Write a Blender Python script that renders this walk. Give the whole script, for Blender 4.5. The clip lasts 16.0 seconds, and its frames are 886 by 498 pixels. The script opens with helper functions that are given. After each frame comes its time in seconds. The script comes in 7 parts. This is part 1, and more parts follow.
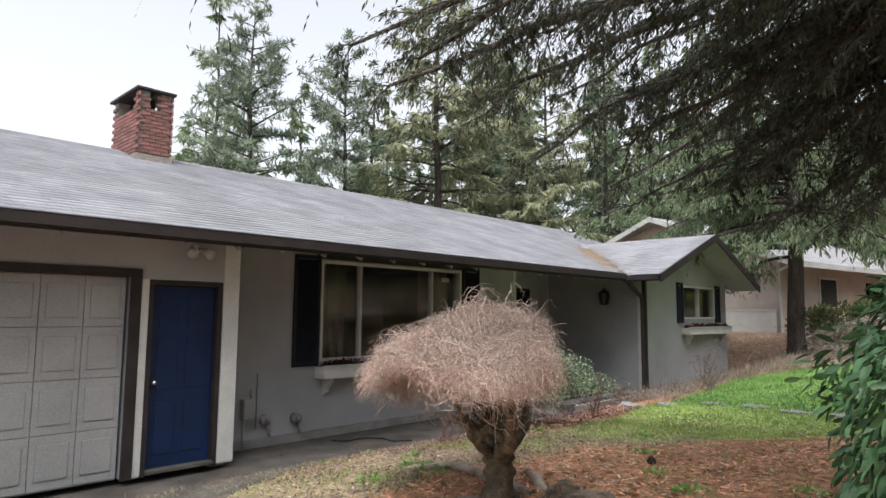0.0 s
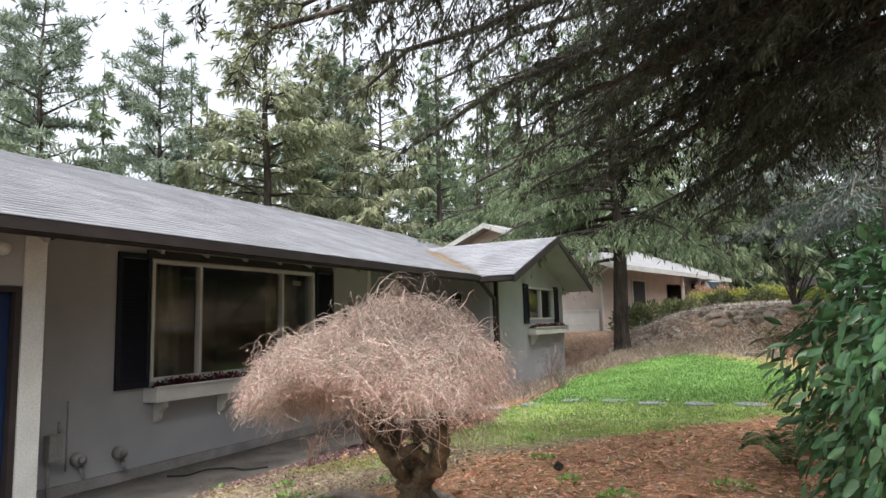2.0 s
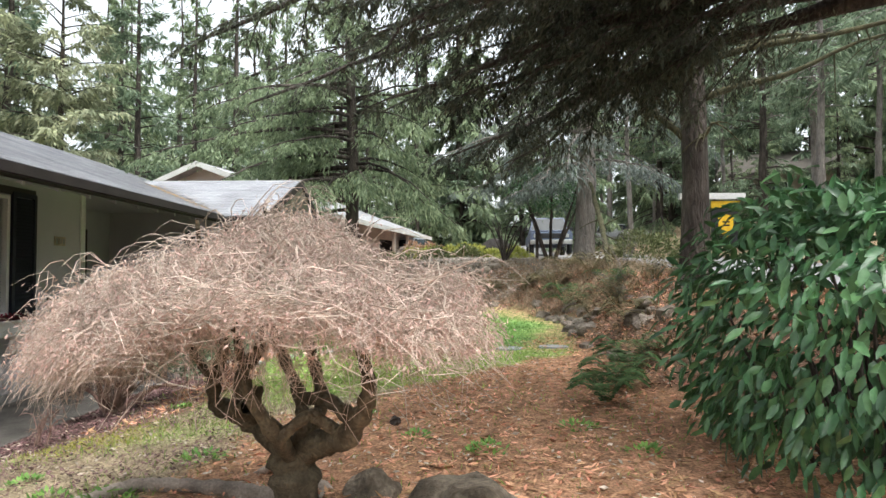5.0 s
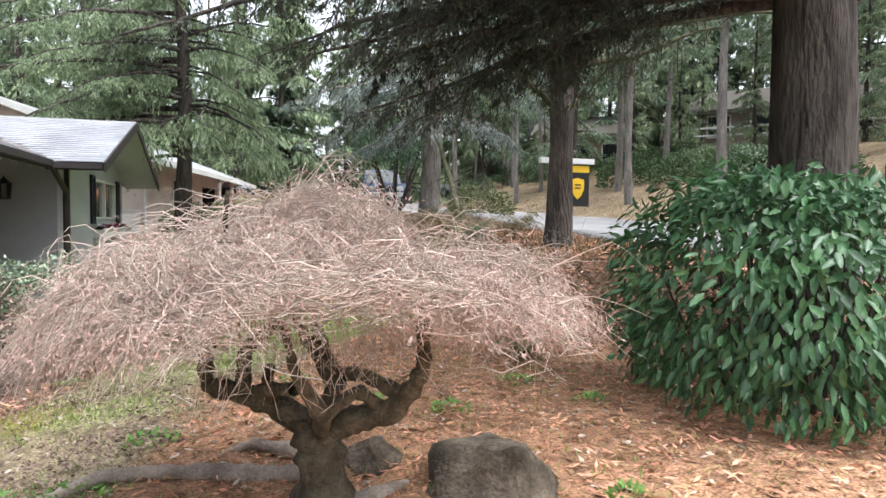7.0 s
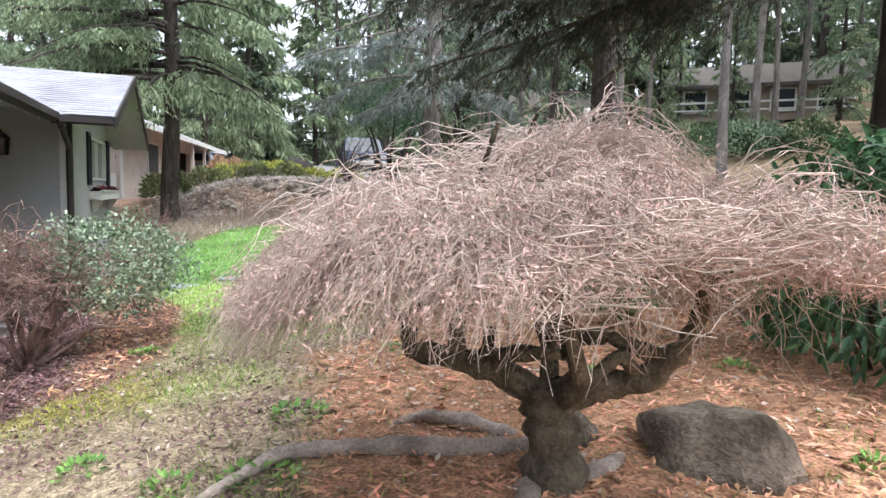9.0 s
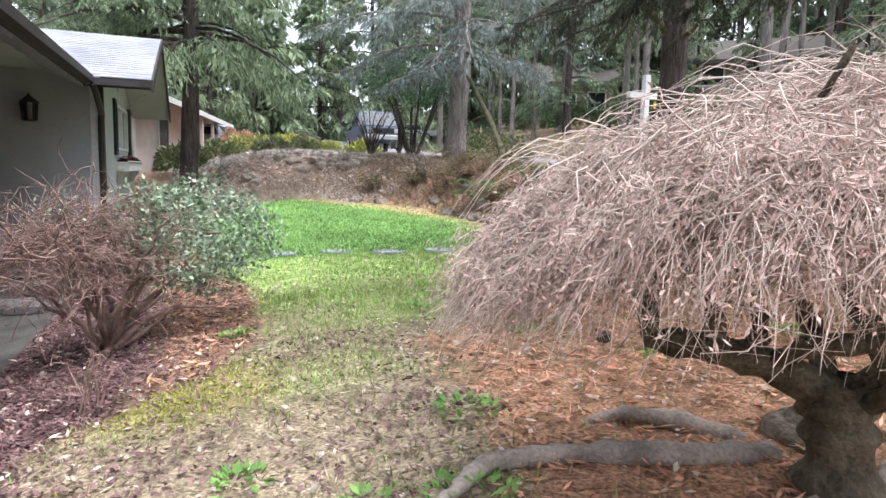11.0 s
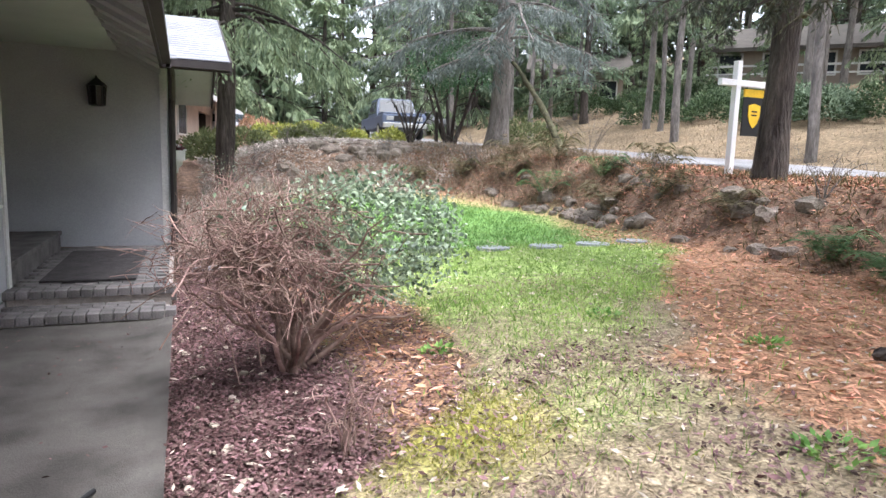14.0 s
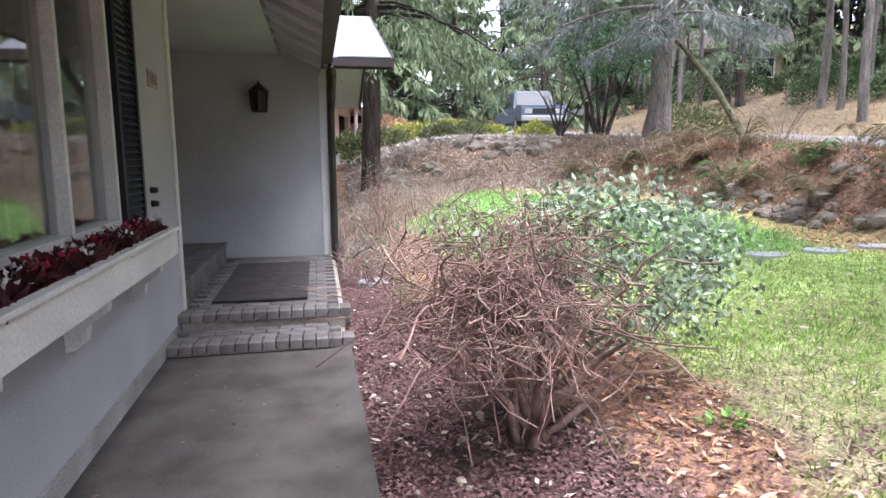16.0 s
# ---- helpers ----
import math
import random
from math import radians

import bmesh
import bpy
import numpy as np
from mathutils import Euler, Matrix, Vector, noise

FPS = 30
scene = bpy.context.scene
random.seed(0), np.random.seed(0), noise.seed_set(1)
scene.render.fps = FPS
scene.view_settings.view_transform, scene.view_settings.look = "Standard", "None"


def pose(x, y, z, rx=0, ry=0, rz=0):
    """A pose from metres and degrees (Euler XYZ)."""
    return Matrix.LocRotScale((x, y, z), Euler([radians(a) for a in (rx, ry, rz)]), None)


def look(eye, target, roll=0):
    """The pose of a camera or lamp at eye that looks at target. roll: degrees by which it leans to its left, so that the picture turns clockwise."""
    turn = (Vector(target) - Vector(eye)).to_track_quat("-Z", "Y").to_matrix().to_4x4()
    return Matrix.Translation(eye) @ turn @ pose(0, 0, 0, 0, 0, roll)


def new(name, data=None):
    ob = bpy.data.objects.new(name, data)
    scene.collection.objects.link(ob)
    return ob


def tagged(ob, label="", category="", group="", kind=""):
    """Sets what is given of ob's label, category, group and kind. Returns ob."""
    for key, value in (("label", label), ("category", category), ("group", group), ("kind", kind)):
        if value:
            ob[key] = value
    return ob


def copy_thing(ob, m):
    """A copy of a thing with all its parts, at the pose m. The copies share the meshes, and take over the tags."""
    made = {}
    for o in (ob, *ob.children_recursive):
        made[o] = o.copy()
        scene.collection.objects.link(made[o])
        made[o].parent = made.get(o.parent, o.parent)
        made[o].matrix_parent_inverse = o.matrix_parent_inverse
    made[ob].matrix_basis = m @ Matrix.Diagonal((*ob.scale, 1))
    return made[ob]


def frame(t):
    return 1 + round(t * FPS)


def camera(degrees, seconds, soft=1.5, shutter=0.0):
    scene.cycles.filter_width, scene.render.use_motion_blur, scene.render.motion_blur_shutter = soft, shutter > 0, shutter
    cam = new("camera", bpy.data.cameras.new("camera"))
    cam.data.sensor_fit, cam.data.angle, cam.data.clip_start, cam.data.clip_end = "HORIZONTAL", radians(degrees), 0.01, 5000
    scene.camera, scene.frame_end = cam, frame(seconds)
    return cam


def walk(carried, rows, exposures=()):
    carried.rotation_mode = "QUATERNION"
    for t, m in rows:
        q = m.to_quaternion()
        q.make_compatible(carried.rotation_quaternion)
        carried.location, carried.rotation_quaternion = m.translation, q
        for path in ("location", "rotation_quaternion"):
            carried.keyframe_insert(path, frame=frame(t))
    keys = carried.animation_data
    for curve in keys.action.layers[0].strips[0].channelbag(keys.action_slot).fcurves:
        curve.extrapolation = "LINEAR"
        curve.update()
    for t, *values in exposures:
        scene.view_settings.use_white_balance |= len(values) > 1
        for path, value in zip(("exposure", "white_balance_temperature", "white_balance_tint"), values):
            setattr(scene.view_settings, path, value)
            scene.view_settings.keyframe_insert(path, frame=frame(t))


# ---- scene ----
cam = camera(70.1, 16.0)
PATH = [
    (0, (8.047, -5.389, 1.796), (6.667, -3.956, 2.000), 0.5),
    (0.5, (7.774, -5.334, 1.790), (6.517, -3.793, 2.004), -0.1),
    (1, (7.531, -5.252, 1.773), (6.365, -3.643, 1.998), -0.5),
    (1.5, (7.273, -5.131, 1.738), (6.207, -3.456, 1.976), -1),
    (2, (7.035, -5.077, 1.705), (6.107, -3.320, 1.936), -1.5),
    (2.5, (6.785, -5.015, 1.685), (5.970, -3.201, 1.896), -1.8),
    (3, (6.552, -4.886, 1.646), (5.907, -3.002, 1.838), -1.7),
    (3.5, (6.334, -4.831, 1.621), (5.897, -2.887, 1.785), -1.3),
    (4, (6.091, -4.823, 1.598), (5.816, -2.847, 1.740), -1.1),
    (4.5, (5.875, -4.727, 1.585), (5.712, -2.737, 1.690), -0.7),
    (5, (5.633, -4.596, 1.603), (5.620, -2.597, 1.675), -0.2),
    (5.2, (5.531, -4.584, 1.606), (5.594, -2.585, 1.658), -0.1),
    (7.3, (4.431, -4.468, 1.731), (5.045, -2.567, 1.626), 0.6),
    (7.5, (4.335, -4.391, 1.709), (4.970, -2.498, 1.592), 0.7),
    (8, (4.085, -4.142, 1.653), (4.750, -2.261, 1.515), 1),
    (8.5, (3.786, -3.974, 1.598), (4.476, -2.102, 1.452), 1.4),
    (9, (3.467, -3.793, 1.583), (4.171, -1.929, 1.414), 1.4),
    (9.5, (3.270, -3.552, 1.556), (3.983, -1.694, 1.366), 1.4),
    (9.7, (3.192, -3.445, 1.566), (3.909, -1.589, 1.361), 1.5),
    (11.8, (2.358, -2.727, 1.414), (3.079, -0.877, 1.170), 1.6),
    (12, (2.213, -2.676, 1.422), (2.955, -0.835, 1.179), 1.7),
    (12.5, (1.976, -2.560, 1.439), (2.730, -0.725, 1.184), 1.6),
    (13, (1.864, -2.340, 1.413), (2.618, -0.505, 1.157), 1.7),
    (13.5, (1.706, -2.089, 1.425), (2.460, -0.255, 1.163), 1.8),
    (14, (1.550, -1.855, 1.440), (2.306, -0.024, 1.168), 1.8),
    (14.5, (1.468, -1.635, 1.458), (2.178, 0.214, 1.179), 1.4),
    (15, (1.421, -1.314, 1.472), (2.005, 0.578, 1.187), 0.7),
    (15.5, (1.334, -1.012, 1.459), (1.809, 0.909, 1.170), 0.1),
    (16, (1.208, -0.725, 1.480), (1.591, 1.216, 1.186), -0.4),
]
walk(cam, [(t, look(e, g, r)) for t, e, g, r in PATH], [(0,1.12,6450,10),(2.5,1.40,6450,8.5),(5,1.60,6450,5),(7.5,1.79,6100,9.5),(9.5,1.86,6000,11),(12,1.97,5950,12.5),(14.5,2.15,6000,13),(16,2.26,5900,16.5)])

# ---- world, sun, exposure ----
world = bpy.data.worlds.new("overcast_sky")
scene.world = world
world.use_nodes = True
_wn = world.node_tree
_bg = _wn.nodes["Background"]
_sky = _wn.nodes.new("ShaderNodeTexSky")
_sky.sky_type = "NISHITA"
_sky.sun_disc = False
_sky.sun_elevation = radians(70)
_sky.sun_rotation = radians(141)
_sky.air_density, _sky.dust_density = 1.0, 4.0
_hs = _wn.nodes.new("ShaderNodeHueSaturation")
_hs.inputs["Saturation"].default_value = 0.24
_wn.links.new(_sky.outputs[0], _hs.inputs["Color"])
_wn.links.new(_hs.outputs[0], _bg.inputs["Color"])
_bg.inputs["Strength"].default_value = 0.15
sun_data = bpy.data.lights.new("sun", "SUN")
sun_data.energy, sun_data.angle, sun_data.color = 1.1, radians(40), (1.0, 0.98, 0.96)
sun = new("sun", sun_data)
sun.matrix_world = look((6, -3, 18), (2, 2, 0))

# ---- helpers of this scene ----
RNG = np.random.default_rng(7)


def mat(name, base, rough=0.8, spread=0.12, scale=8.0, fine=60.0, bump=0.15, metal=0.0, tint=None, stain=0.0, vary=0.0, spec=0.3, sheer=0.0, stretch=1.0):
    """A painted or natural surface with coarse and fine variation, grain relief and stains."""
    m = bpy.data.materials.new(name)
    m.use_nodes = True
    nt = m.node_tree
    b = nt.nodes["Principled BSDF"]
    co = nt.nodes.new("ShaderNodeTexCoord")
    n1 = nt.nodes.new("ShaderNodeTexNoise")
    n1.inputs["Scale"].default_value, n1.inputs["Detail"].default_value = scale, 5
    n2 = nt.nodes.new("ShaderNodeTexNoise")
    n2.inputs["Scale"].default_value, n2.inputs["Detail"].default_value = fine, 3
    mp = nt.nodes.new("ShaderNodeMapping")
    mp.inputs["Scale"].default_value = (1, 1, stretch)
    nt.links.new(co.outputs["Object"], mp.inputs["Vector"])
    for n in (n1, n2):
        nt.links.new(mp.outputs["Vector"], n.inputs["Vector"])
    r1 = nt.nodes.new("ShaderNodeValToRGB")
    t = tint or tuple(min(1, c * (1 + 2.2 * spread)) for c in base)
    r1.color_ramp.elements[0].color = (*[c * (1 - spread * 1.6) for c in base], 1)
    r1.color_ramp.elements[1].color = (*t, 1)
    r1.color_ramp.elements[0].position, r1.color_ramp.elements[1].position = 0.3, 0.72
    nt.links.new(n1.outputs["Fac"], r1.inputs["Fac"])
    mul = nt.nodes.new("ShaderNodeMix")
    mul.data_type, mul.blend_type = "RGBA", "MULTIPLY"
    mul.inputs["Factor"].default_value = min(1.0, 0.35 + spread * 2)
    r2 = nt.nodes.new("ShaderNodeValToRGB")
    r2.color_ramp.elements[0].color, r2.color_ramp.elements[1].color = (0.62, 0.62, 0.62, 1), (1.15, 1.15, 1.15, 1)
    r2.color_ramp.elements[0].position, r2.color_ramp.elements[1].position = 0.3, 0.7
    nt.links.new(n2.outputs["Fac"], r2.inputs["Fac"])
    nt.links.new(r1.outputs["Color"], mul.inputs["A"])
    nt.links.new(r2.outputs["Color"], mul.inputs["B"])
    out = mul.outputs["Result"]
    if vary:
        oi = nt.nodes.new("ShaderNodeObjectInfo")
        ge = nt.nodes.new("ShaderNodeNewGeometry")
        ad = nt.nodes.new("ShaderNodeMath")
        ad.operation = "ADD"
        nt.links.new(oi.outputs["Random"], ad.inputs[0])
        nt.links.new(ge.outputs["Random Per Island"], ad.inputs[1])
        fr = nt.nodes.new("ShaderNodeMath")
        fr.operation = "FRACT"
        nt.links.new(ad.outputs[0], fr.inputs[0])
        mr = nt.nodes.new("ShaderNodeMapRange")
        mr.inputs["To Min"].default_value, mr.inputs["To Max"].default_value = 1 - vary, 1 + vary
        nt.links.new(fr.outputs[0], mr.inputs["Value"])
        hv = nt.nodes.new("ShaderNodeHueSaturation")
        mh = nt.nodes.new("ShaderNodeMapRange")
        mh.inputs["To Min"].default_value, mh.inputs["To Max"].default_value = 0.5 + vary * 0.05, 0.5 - vary * 0.05
        nt.links.new(fr.outputs[0], mh.inputs["Value"])
        nt.links.new(mh.outputs[0], hv.inputs["Hue"])
        nt.links.new(mr.outputs[0], hv.inputs["Value"])
        nt.links.new(out, hv.inputs["Color"])
        out = hv.outputs["Color"]
    if stain:
        n3 = nt.nodes.new("ShaderNodeTexNoise")
        n3.inputs["Scale"].default_value, n3.inputs["Detail"].default_value = scale * 0.2, 6
        nt.links.new(co.outputs["Object"], n3.inputs["Vector"])
        r3 = nt.nodes.new("ShaderNodeValToRGB")
        r3.color_ramp.elements[0].color, r3.color_ramp.elements[1].color = (1 - stain, 1 - stain, 1 - stain * 1.05, 1), (1, 1, 1, 1)
        r3.color_ramp.elements[0].position, r3.color_ramp.elements[1].position = 0.42, 0.62
        nt.links.new(n3.outputs["Fac"], r3.inputs["Fac"])
        m3 = nt.nodes.new("ShaderNodeMix")
        m3.data_type, m3.blend_type = "RGBA", "MULTIPLY"
        m3.inputs["Factor"].default_value = 1
        nt.links.new(out, m3.inputs["A"])
        nt.links.new(r3.outputs["Color"], m3.inputs["B"])
        out = m3.outputs["Result"]
    nt.links.new(out, b.inputs["Base Color"])
    b.inputs["Roughness"].default_value, b.inputs["Metallic"].default_value = rough, metal
    b.inputs["Specular IOR Level"].default_value = spec
    if bump:
        bp = nt.nodes.new("ShaderNodeBump")
        bp.inputs["Strength"].default_value, bp.inputs["Distance"].default_value = bump, 0.02 if stretch == 1.0 else 0.07
        nt.links.new(n2.outputs["Fac"], bp.inputs["Height"])
        nt.links.new(bp.outputs[0], b.inputs["Normal"])
    if sheer:
        tr = nt.nodes.new("ShaderNodeBsdfTranslucent")
        nt.links.new(out, tr.inputs["Color"])
        mx = nt.nodes.new("ShaderNodeMixShader")
        mx.inputs["Fac"].default_value = sheer
        nt.links.new(b.outputs[0], mx.inputs[1])
        nt.links.new(tr.outputs[0], mx.inputs[2])
        nt.links.new(mx.outputs[0], nt.nodes["Material Output"].inputs["Surface"])
    return m


def glass(name, tone=(0.9, 0.95, 0.93)):
    m = bpy.data.materials.new(name)
    m.use_nodes = True
    b = m.node_tree.nodes["Principled BSDF"]
    b.inputs["Base Color"].default_value = (*tone, 1)
    b.inputs["Roughness"].default_value = 0.02
    b.inputs["Transmission Weight"].default_value = 1.0
    b.inputs["IOR"].default_value = 1.5
    return m


def box(bm, x0, x1, y0, y1, z0, z1, bevel=0.0):
    r = bmesh.ops.create_cube(bm, size=1, matrix=Matrix.Translation(((x0 + x1) / 2, (y0 + y1) / 2, (z0 + z1) / 2)) @ Matrix.Diagonal((abs(x1 - x0), abs(y1 - y0), abs(z1 - z0), 1)))
    if bevel:
        es = list({e for v in r["verts"] for e in v.link_edges})
        bmesh.ops.bevel(bm, geom=es, offset=bevel, segments=2, affect="EDGES", profile=0.6)
    return bm


def boxes(*specs, bevel=0.0):
    bm = bmesh.new()
    for s in specs:
        box(bm, *s, bevel=bevel)
    return bm


def tube(bm, a, b, r0, r1=None, seg=10, cap=True):
    a, b = Vector(a), Vector(b)
    d = b - a
    m = Matrix.Translation((a + b) / 2) @ d.to_track_quat("Z", "Y").to_matrix().to_4x4()
    bmesh.ops.create_cone(bm, cap_ends=cap, segments=seg, radius1=r0, radius2=r0 if r1 is None else r1, depth=d.length, matrix=m)
    return bm


def link(name, me, material, parent=None, label="", smooth=False):
    if material:
        me.materials.append(material)
    if smooth:
        me.polygons.foreach_set("use_smooth", [True] * len(me.polygons))
    ob = new(name, me)
    if parent:
        ob.parent = parent
        w = Matrix.Identity(4)
        p = parent
        while p:
            w = p.matrix_parent_inverse @ p.matrix_basis @ w
            p = p.parent
        ob.matrix_parent_inverse = w.inverted()
    if label:
        ob["label"] = label
    return ob


def part(name, bm, material, parent=None, label="", smooth=False):
    me = bpy.data.meshes.new(name)
    bm.to_mesh(me)
    bm.free()
    return link(name, me, material, parent, label, smooth)


def raw(name, verts, faces, material, parent=None, label="", smooth=False):
    """A mesh straight from number arrays: verts n x 3, faces of 3 or 4 corners each."""
    me = bpy.data.meshes.new(name)
    verts, faces = np.asarray(verts, np.float32), np.asarray(faces, np.int32)
    k = faces.shape[1]
    me.vertices.add(len(verts))
    me.vertices.foreach_set("co", verts.ravel())
    me.loops.add(faces.size)
    me.loops.foreach_set("vertex_index", faces.ravel())
    me.polygons.add(len(faces))
    me.polygons.foreach_set("loop_start", np.arange(0, faces.size, k, dtype=np.int32))
    me.polygons.foreach_set("loop_total", np.full(len(faces), k, dtype=np.int32))
    me.update(calc_edges=True)
    return link(name, me, material, parent, label, smooth)


def thing(name, x, y, z, label, category, group="", kind="", rz=0):
    e = new(name)
    e.matrix_basis = pose(x, y, z, 0, 0, rz)
    e.empty_display_size = 0.1
    return tagged(e, label, category, group, kind)


def struct(ob, label="", category=""):
    return tagged(ob, label, category, "", "structure")


def smooth(a, b, x):
    t = np.clip((x - a) / (b - a), 0, 1)
    return t * t * (3 - 2 * t)


def tubes(paths, seg=4):
    """Many tapered tubes as one vertex and one face array. paths: list of (points n x 3, radii n)."""
    V, F, base = [], [], 0
    ang = np.linspace(0, 2 * np.pi, seg, endpoint=False)
    for pts, rad in paths:
        pts = np.asarray(pts, float)
        n = len(pts)
        tan = np.gradient(pts, axis=0)
        tan /= np.linalg.norm(tan, axis=1, keepdims=True) + 1e-9
        ref = np.array([0.31, 0.2, 0.93]) if abs(tan[0, 2]) < 0.85 else np.array([0.93, 0.2, 0.1])
        u = np.cross(tan, ref)
        u /= np.linalg.norm(u, axis=1, keepdims=True) + 1e-9
        w = np.cross(tan, u)
        ring = pts[:, None, :] + (u[:, None, :] * np.cos(ang)[None, :, None] + w[:, None, :] * np.sin(ang)[None, :, None]) * np.asarray(rad)[:, None, None]
        V.append(ring.reshape(-1, 3))
        i = np.arange(n - 1)[:, None] * seg
        j = np.arange(seg)[None, :]
        q = np.stack([i + j, i + (j + 1) % seg, i + seg + (j + 1) % seg, i + seg + j], -1).reshape(-1, 4) + base
        F.append(q)
        base += n * seg
    return np.concatenate(V), np.concatenate(F)


def shards(centre, along, across, length, width):
    """Leaf blades: pointed quads. centre is the foot; all arrays n x 3 or n."""
    length, width = np.asarray(length)[:, None], np.asarray(width)[:, None]
    a = centre
    b = centre + along * length * 0.45 + across * width * 0.5
    c = centre + along * length
    d = centre + along * length * 0.45 - across * width * 0.5
    V = np.stack([a, b, c, d], 1).reshape(-1, 3)
    F = np.arange(len(centre) * 4).reshape(-1, 4)
    return V, F


def unit(a):
    return a / (np.linalg.norm(a, axis=-1, keepdims=True) + 1e-9)

# ---- materials ----
M_SIDING = mat("grey_siding", (0.395, 0.40, 0.42), 0.75, 0.05, 1.3, 90, 0.12, stain=0.10)
M_TRIM = mat("white_trim", (0.62, 0.62, 0.60), 0.6, 0.05, 3, 60, 0.08, stain=0.08)
M_DARK = mat("dark_brown_trim", (0.035, 0.028, 0.027), 0.6, 0.15, 4, 60, 0.1)
M_GARAGE = mat("garage_paint", (0.37, 0.37, 0.37), 0.6, 0.05, 2, 70, 0.1, stain=0.12)
M_BLUE = mat("blue_door_paint", (0.007, 0.022, 0.075), 0.45, 0.1, 3, 60, 0.05, spec=0.4)
M_NAVY = mat("navy_shutter_paint", (0.012, 0.014, 0.024), 0.55, 0.15, 4, 60, 0.08)
M_SHINGLE = mat("grey_shingle", (0.34, 0.345, 0.375), 0.95, 0.10, 1.2, 140, 0.5, vary=0.10, stain=0.10)
M_ROOFDECK = mat("roof_deck", (0.2, 0.2, 0.21), 0.95, 0.1, 3, 60, 0.3)
M_BRICK = mat("chimney_brick", (0.27, 0.135, 0.118), 0.9, 0.25, 9, 70, 0.4, vary=0.3)
M_MORTAR = mat("mortar", (0.33, 0.29, 0.26), 0.95, 0.1, 12, 80, 0.4)
M_PAVER = mat("grey_brick_paver", (0.14, 0.128, 0.124), 0.85, 0.2, 6, 70, 0.35, vary=0.22)
M_CONC = mat("weathered_concrete", (0.115, 0.102, 0.093), 0.85, 0.26, 2.6, 150, 0.5, stain=0.22, tint=(0.165, 0.15, 0.137))
M_STEM = mat("foundation_concrete", (0.3, 0.29, 0.285), 0.9, 0.12, 3, 60, 0.3, stain=0.2)
M_STONE = mat("stepping_stone", (0.34, 0.35, 0.37), 0.85, 0.12, 6, 60, 0.3, vary=0.1)
M_ROCK = mat("mossy_rock", (0.17, 0.125, 0.085), 0.95, 0.4, 4.5, 40, 1.0, tint=(0.43, 0.35, 0.28), stain=0.45)
M_BLACK = mat("black_metal", (0.012, 0.012, 0.013), 0.5, 0.1, 8, 60, 0.05, spec=0.4)
M_CHROME = mat("brushed_metal", (0.6, 0.6, 0.58), 0.3, 0.05, 8, 90, 0.02, metal=1.0)
M_BARK = mat("conifer_bark", (0.061, 0.048, 0.042), 0.95, 0.3, 6, 26, 1.0, tint=(0.13, 0.108, 0.094), stretch=0.22)
M_BARKL = mat("grey_bark", (0.2, 0.18, 0.165), 0.95, 0.25, 5, 26, 0.9, stretch=0.25)
M_GLASS = glass("window_glass")
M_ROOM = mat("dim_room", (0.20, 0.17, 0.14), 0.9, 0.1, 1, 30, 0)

# ---- ground ----
GX = np.array([-30, -6, 0, 1.35, 1.6, 2.2, 3.0, 4.0, 6.0, 7.3])
GZ = np.array([0.3, -0.1, -0.1, -0.1, 0.0, 0.14, 0.25, 0.33, 0.40, 0.44])


def foot_x(y):
    """Where the bank's foot runs, as x for each y."""
    return np.where(y < 8, 7.45 + 0.5 * smooth(5, 8, y) + 1.2 * smooth(2.0, -1.5, y), 7.95 - 5.2 * np.clip((y - 8) / 7.2, 0, 3) ** 2)


def road_near(y):
    return 10.9 - 2.6 * smooth(12, 30, y)


def ground_z(x, y):
    x, y = np.asarray(x, float), np.asarray(y, float)
    low = np.interp(x, GX, GZ)
    drop = smooth(-1.0, -4.0, y) * smooth(1.0, 3.0, x)
    low = low - drop * 0.13 + smooth(4.5, 9, x) * drop * 0.16
    low = np.where(x < 1.6, np.maximum(low, -0.1 + smooth(4.2, 8.0, y) * 0.22 * (x > 1.45)), low)
    low = low + smooth(6, 15, y) * 0.35 * smooth(1.0, 3, x)
    top = 1.33 + 0.056 * np.clip(y - 5, 0, 10) + 0.036 * np.clip(y - 15, 0, 12) + 0.065 * np.clip(y - 27, 0, 60) - 0.07 * np.clip(3 - y, 0, 12)
    far = smooth(13.4, 19.5, y)
    low = low * (1 - far) + 1.2 * far
    d = x - foot_x(y)
    k = smooth(0.0, 1.0, d / (1.55 + 2.6 * smooth(10, 14, y)))
    k = k * (1 - smooth(12.0, 15.0, y) * (1 - smooth(1.2, 5.5, x)))
    z = low + (top - low) * k
    z = z + 0.23 * np.clip(x - 15.9, 0, 60) * smooth(15.9, 19.0, x)
    bumps = 0.05 * np.sin(x * 1.7 + 0.6 * y) * np.sin(y * 1.3 - 0.4 * x) * smooth(7.5, 9.0, x)
    return z + bumps


def strip_lookup(x, y):
    return float(ground_z(x, y))

# ---- the ground sheet ----
def patch(x, y, cx, cy, rx, ry):
    return np.clip(1.25 - np.sqrt(((x - cx) / rx) ** 2 + ((y - cy) / ry) ** 2), 0, 1)


def wob(x, y, f=1.0):
    return np.sin(x * 2.1 * f + 1.3 * np.sin(y * 1.7 * f)) * 0.5 + np.sin(y * 2.7 * f + 1.1 * np.sin(x * 2.3 * f + 2)) * 0.5


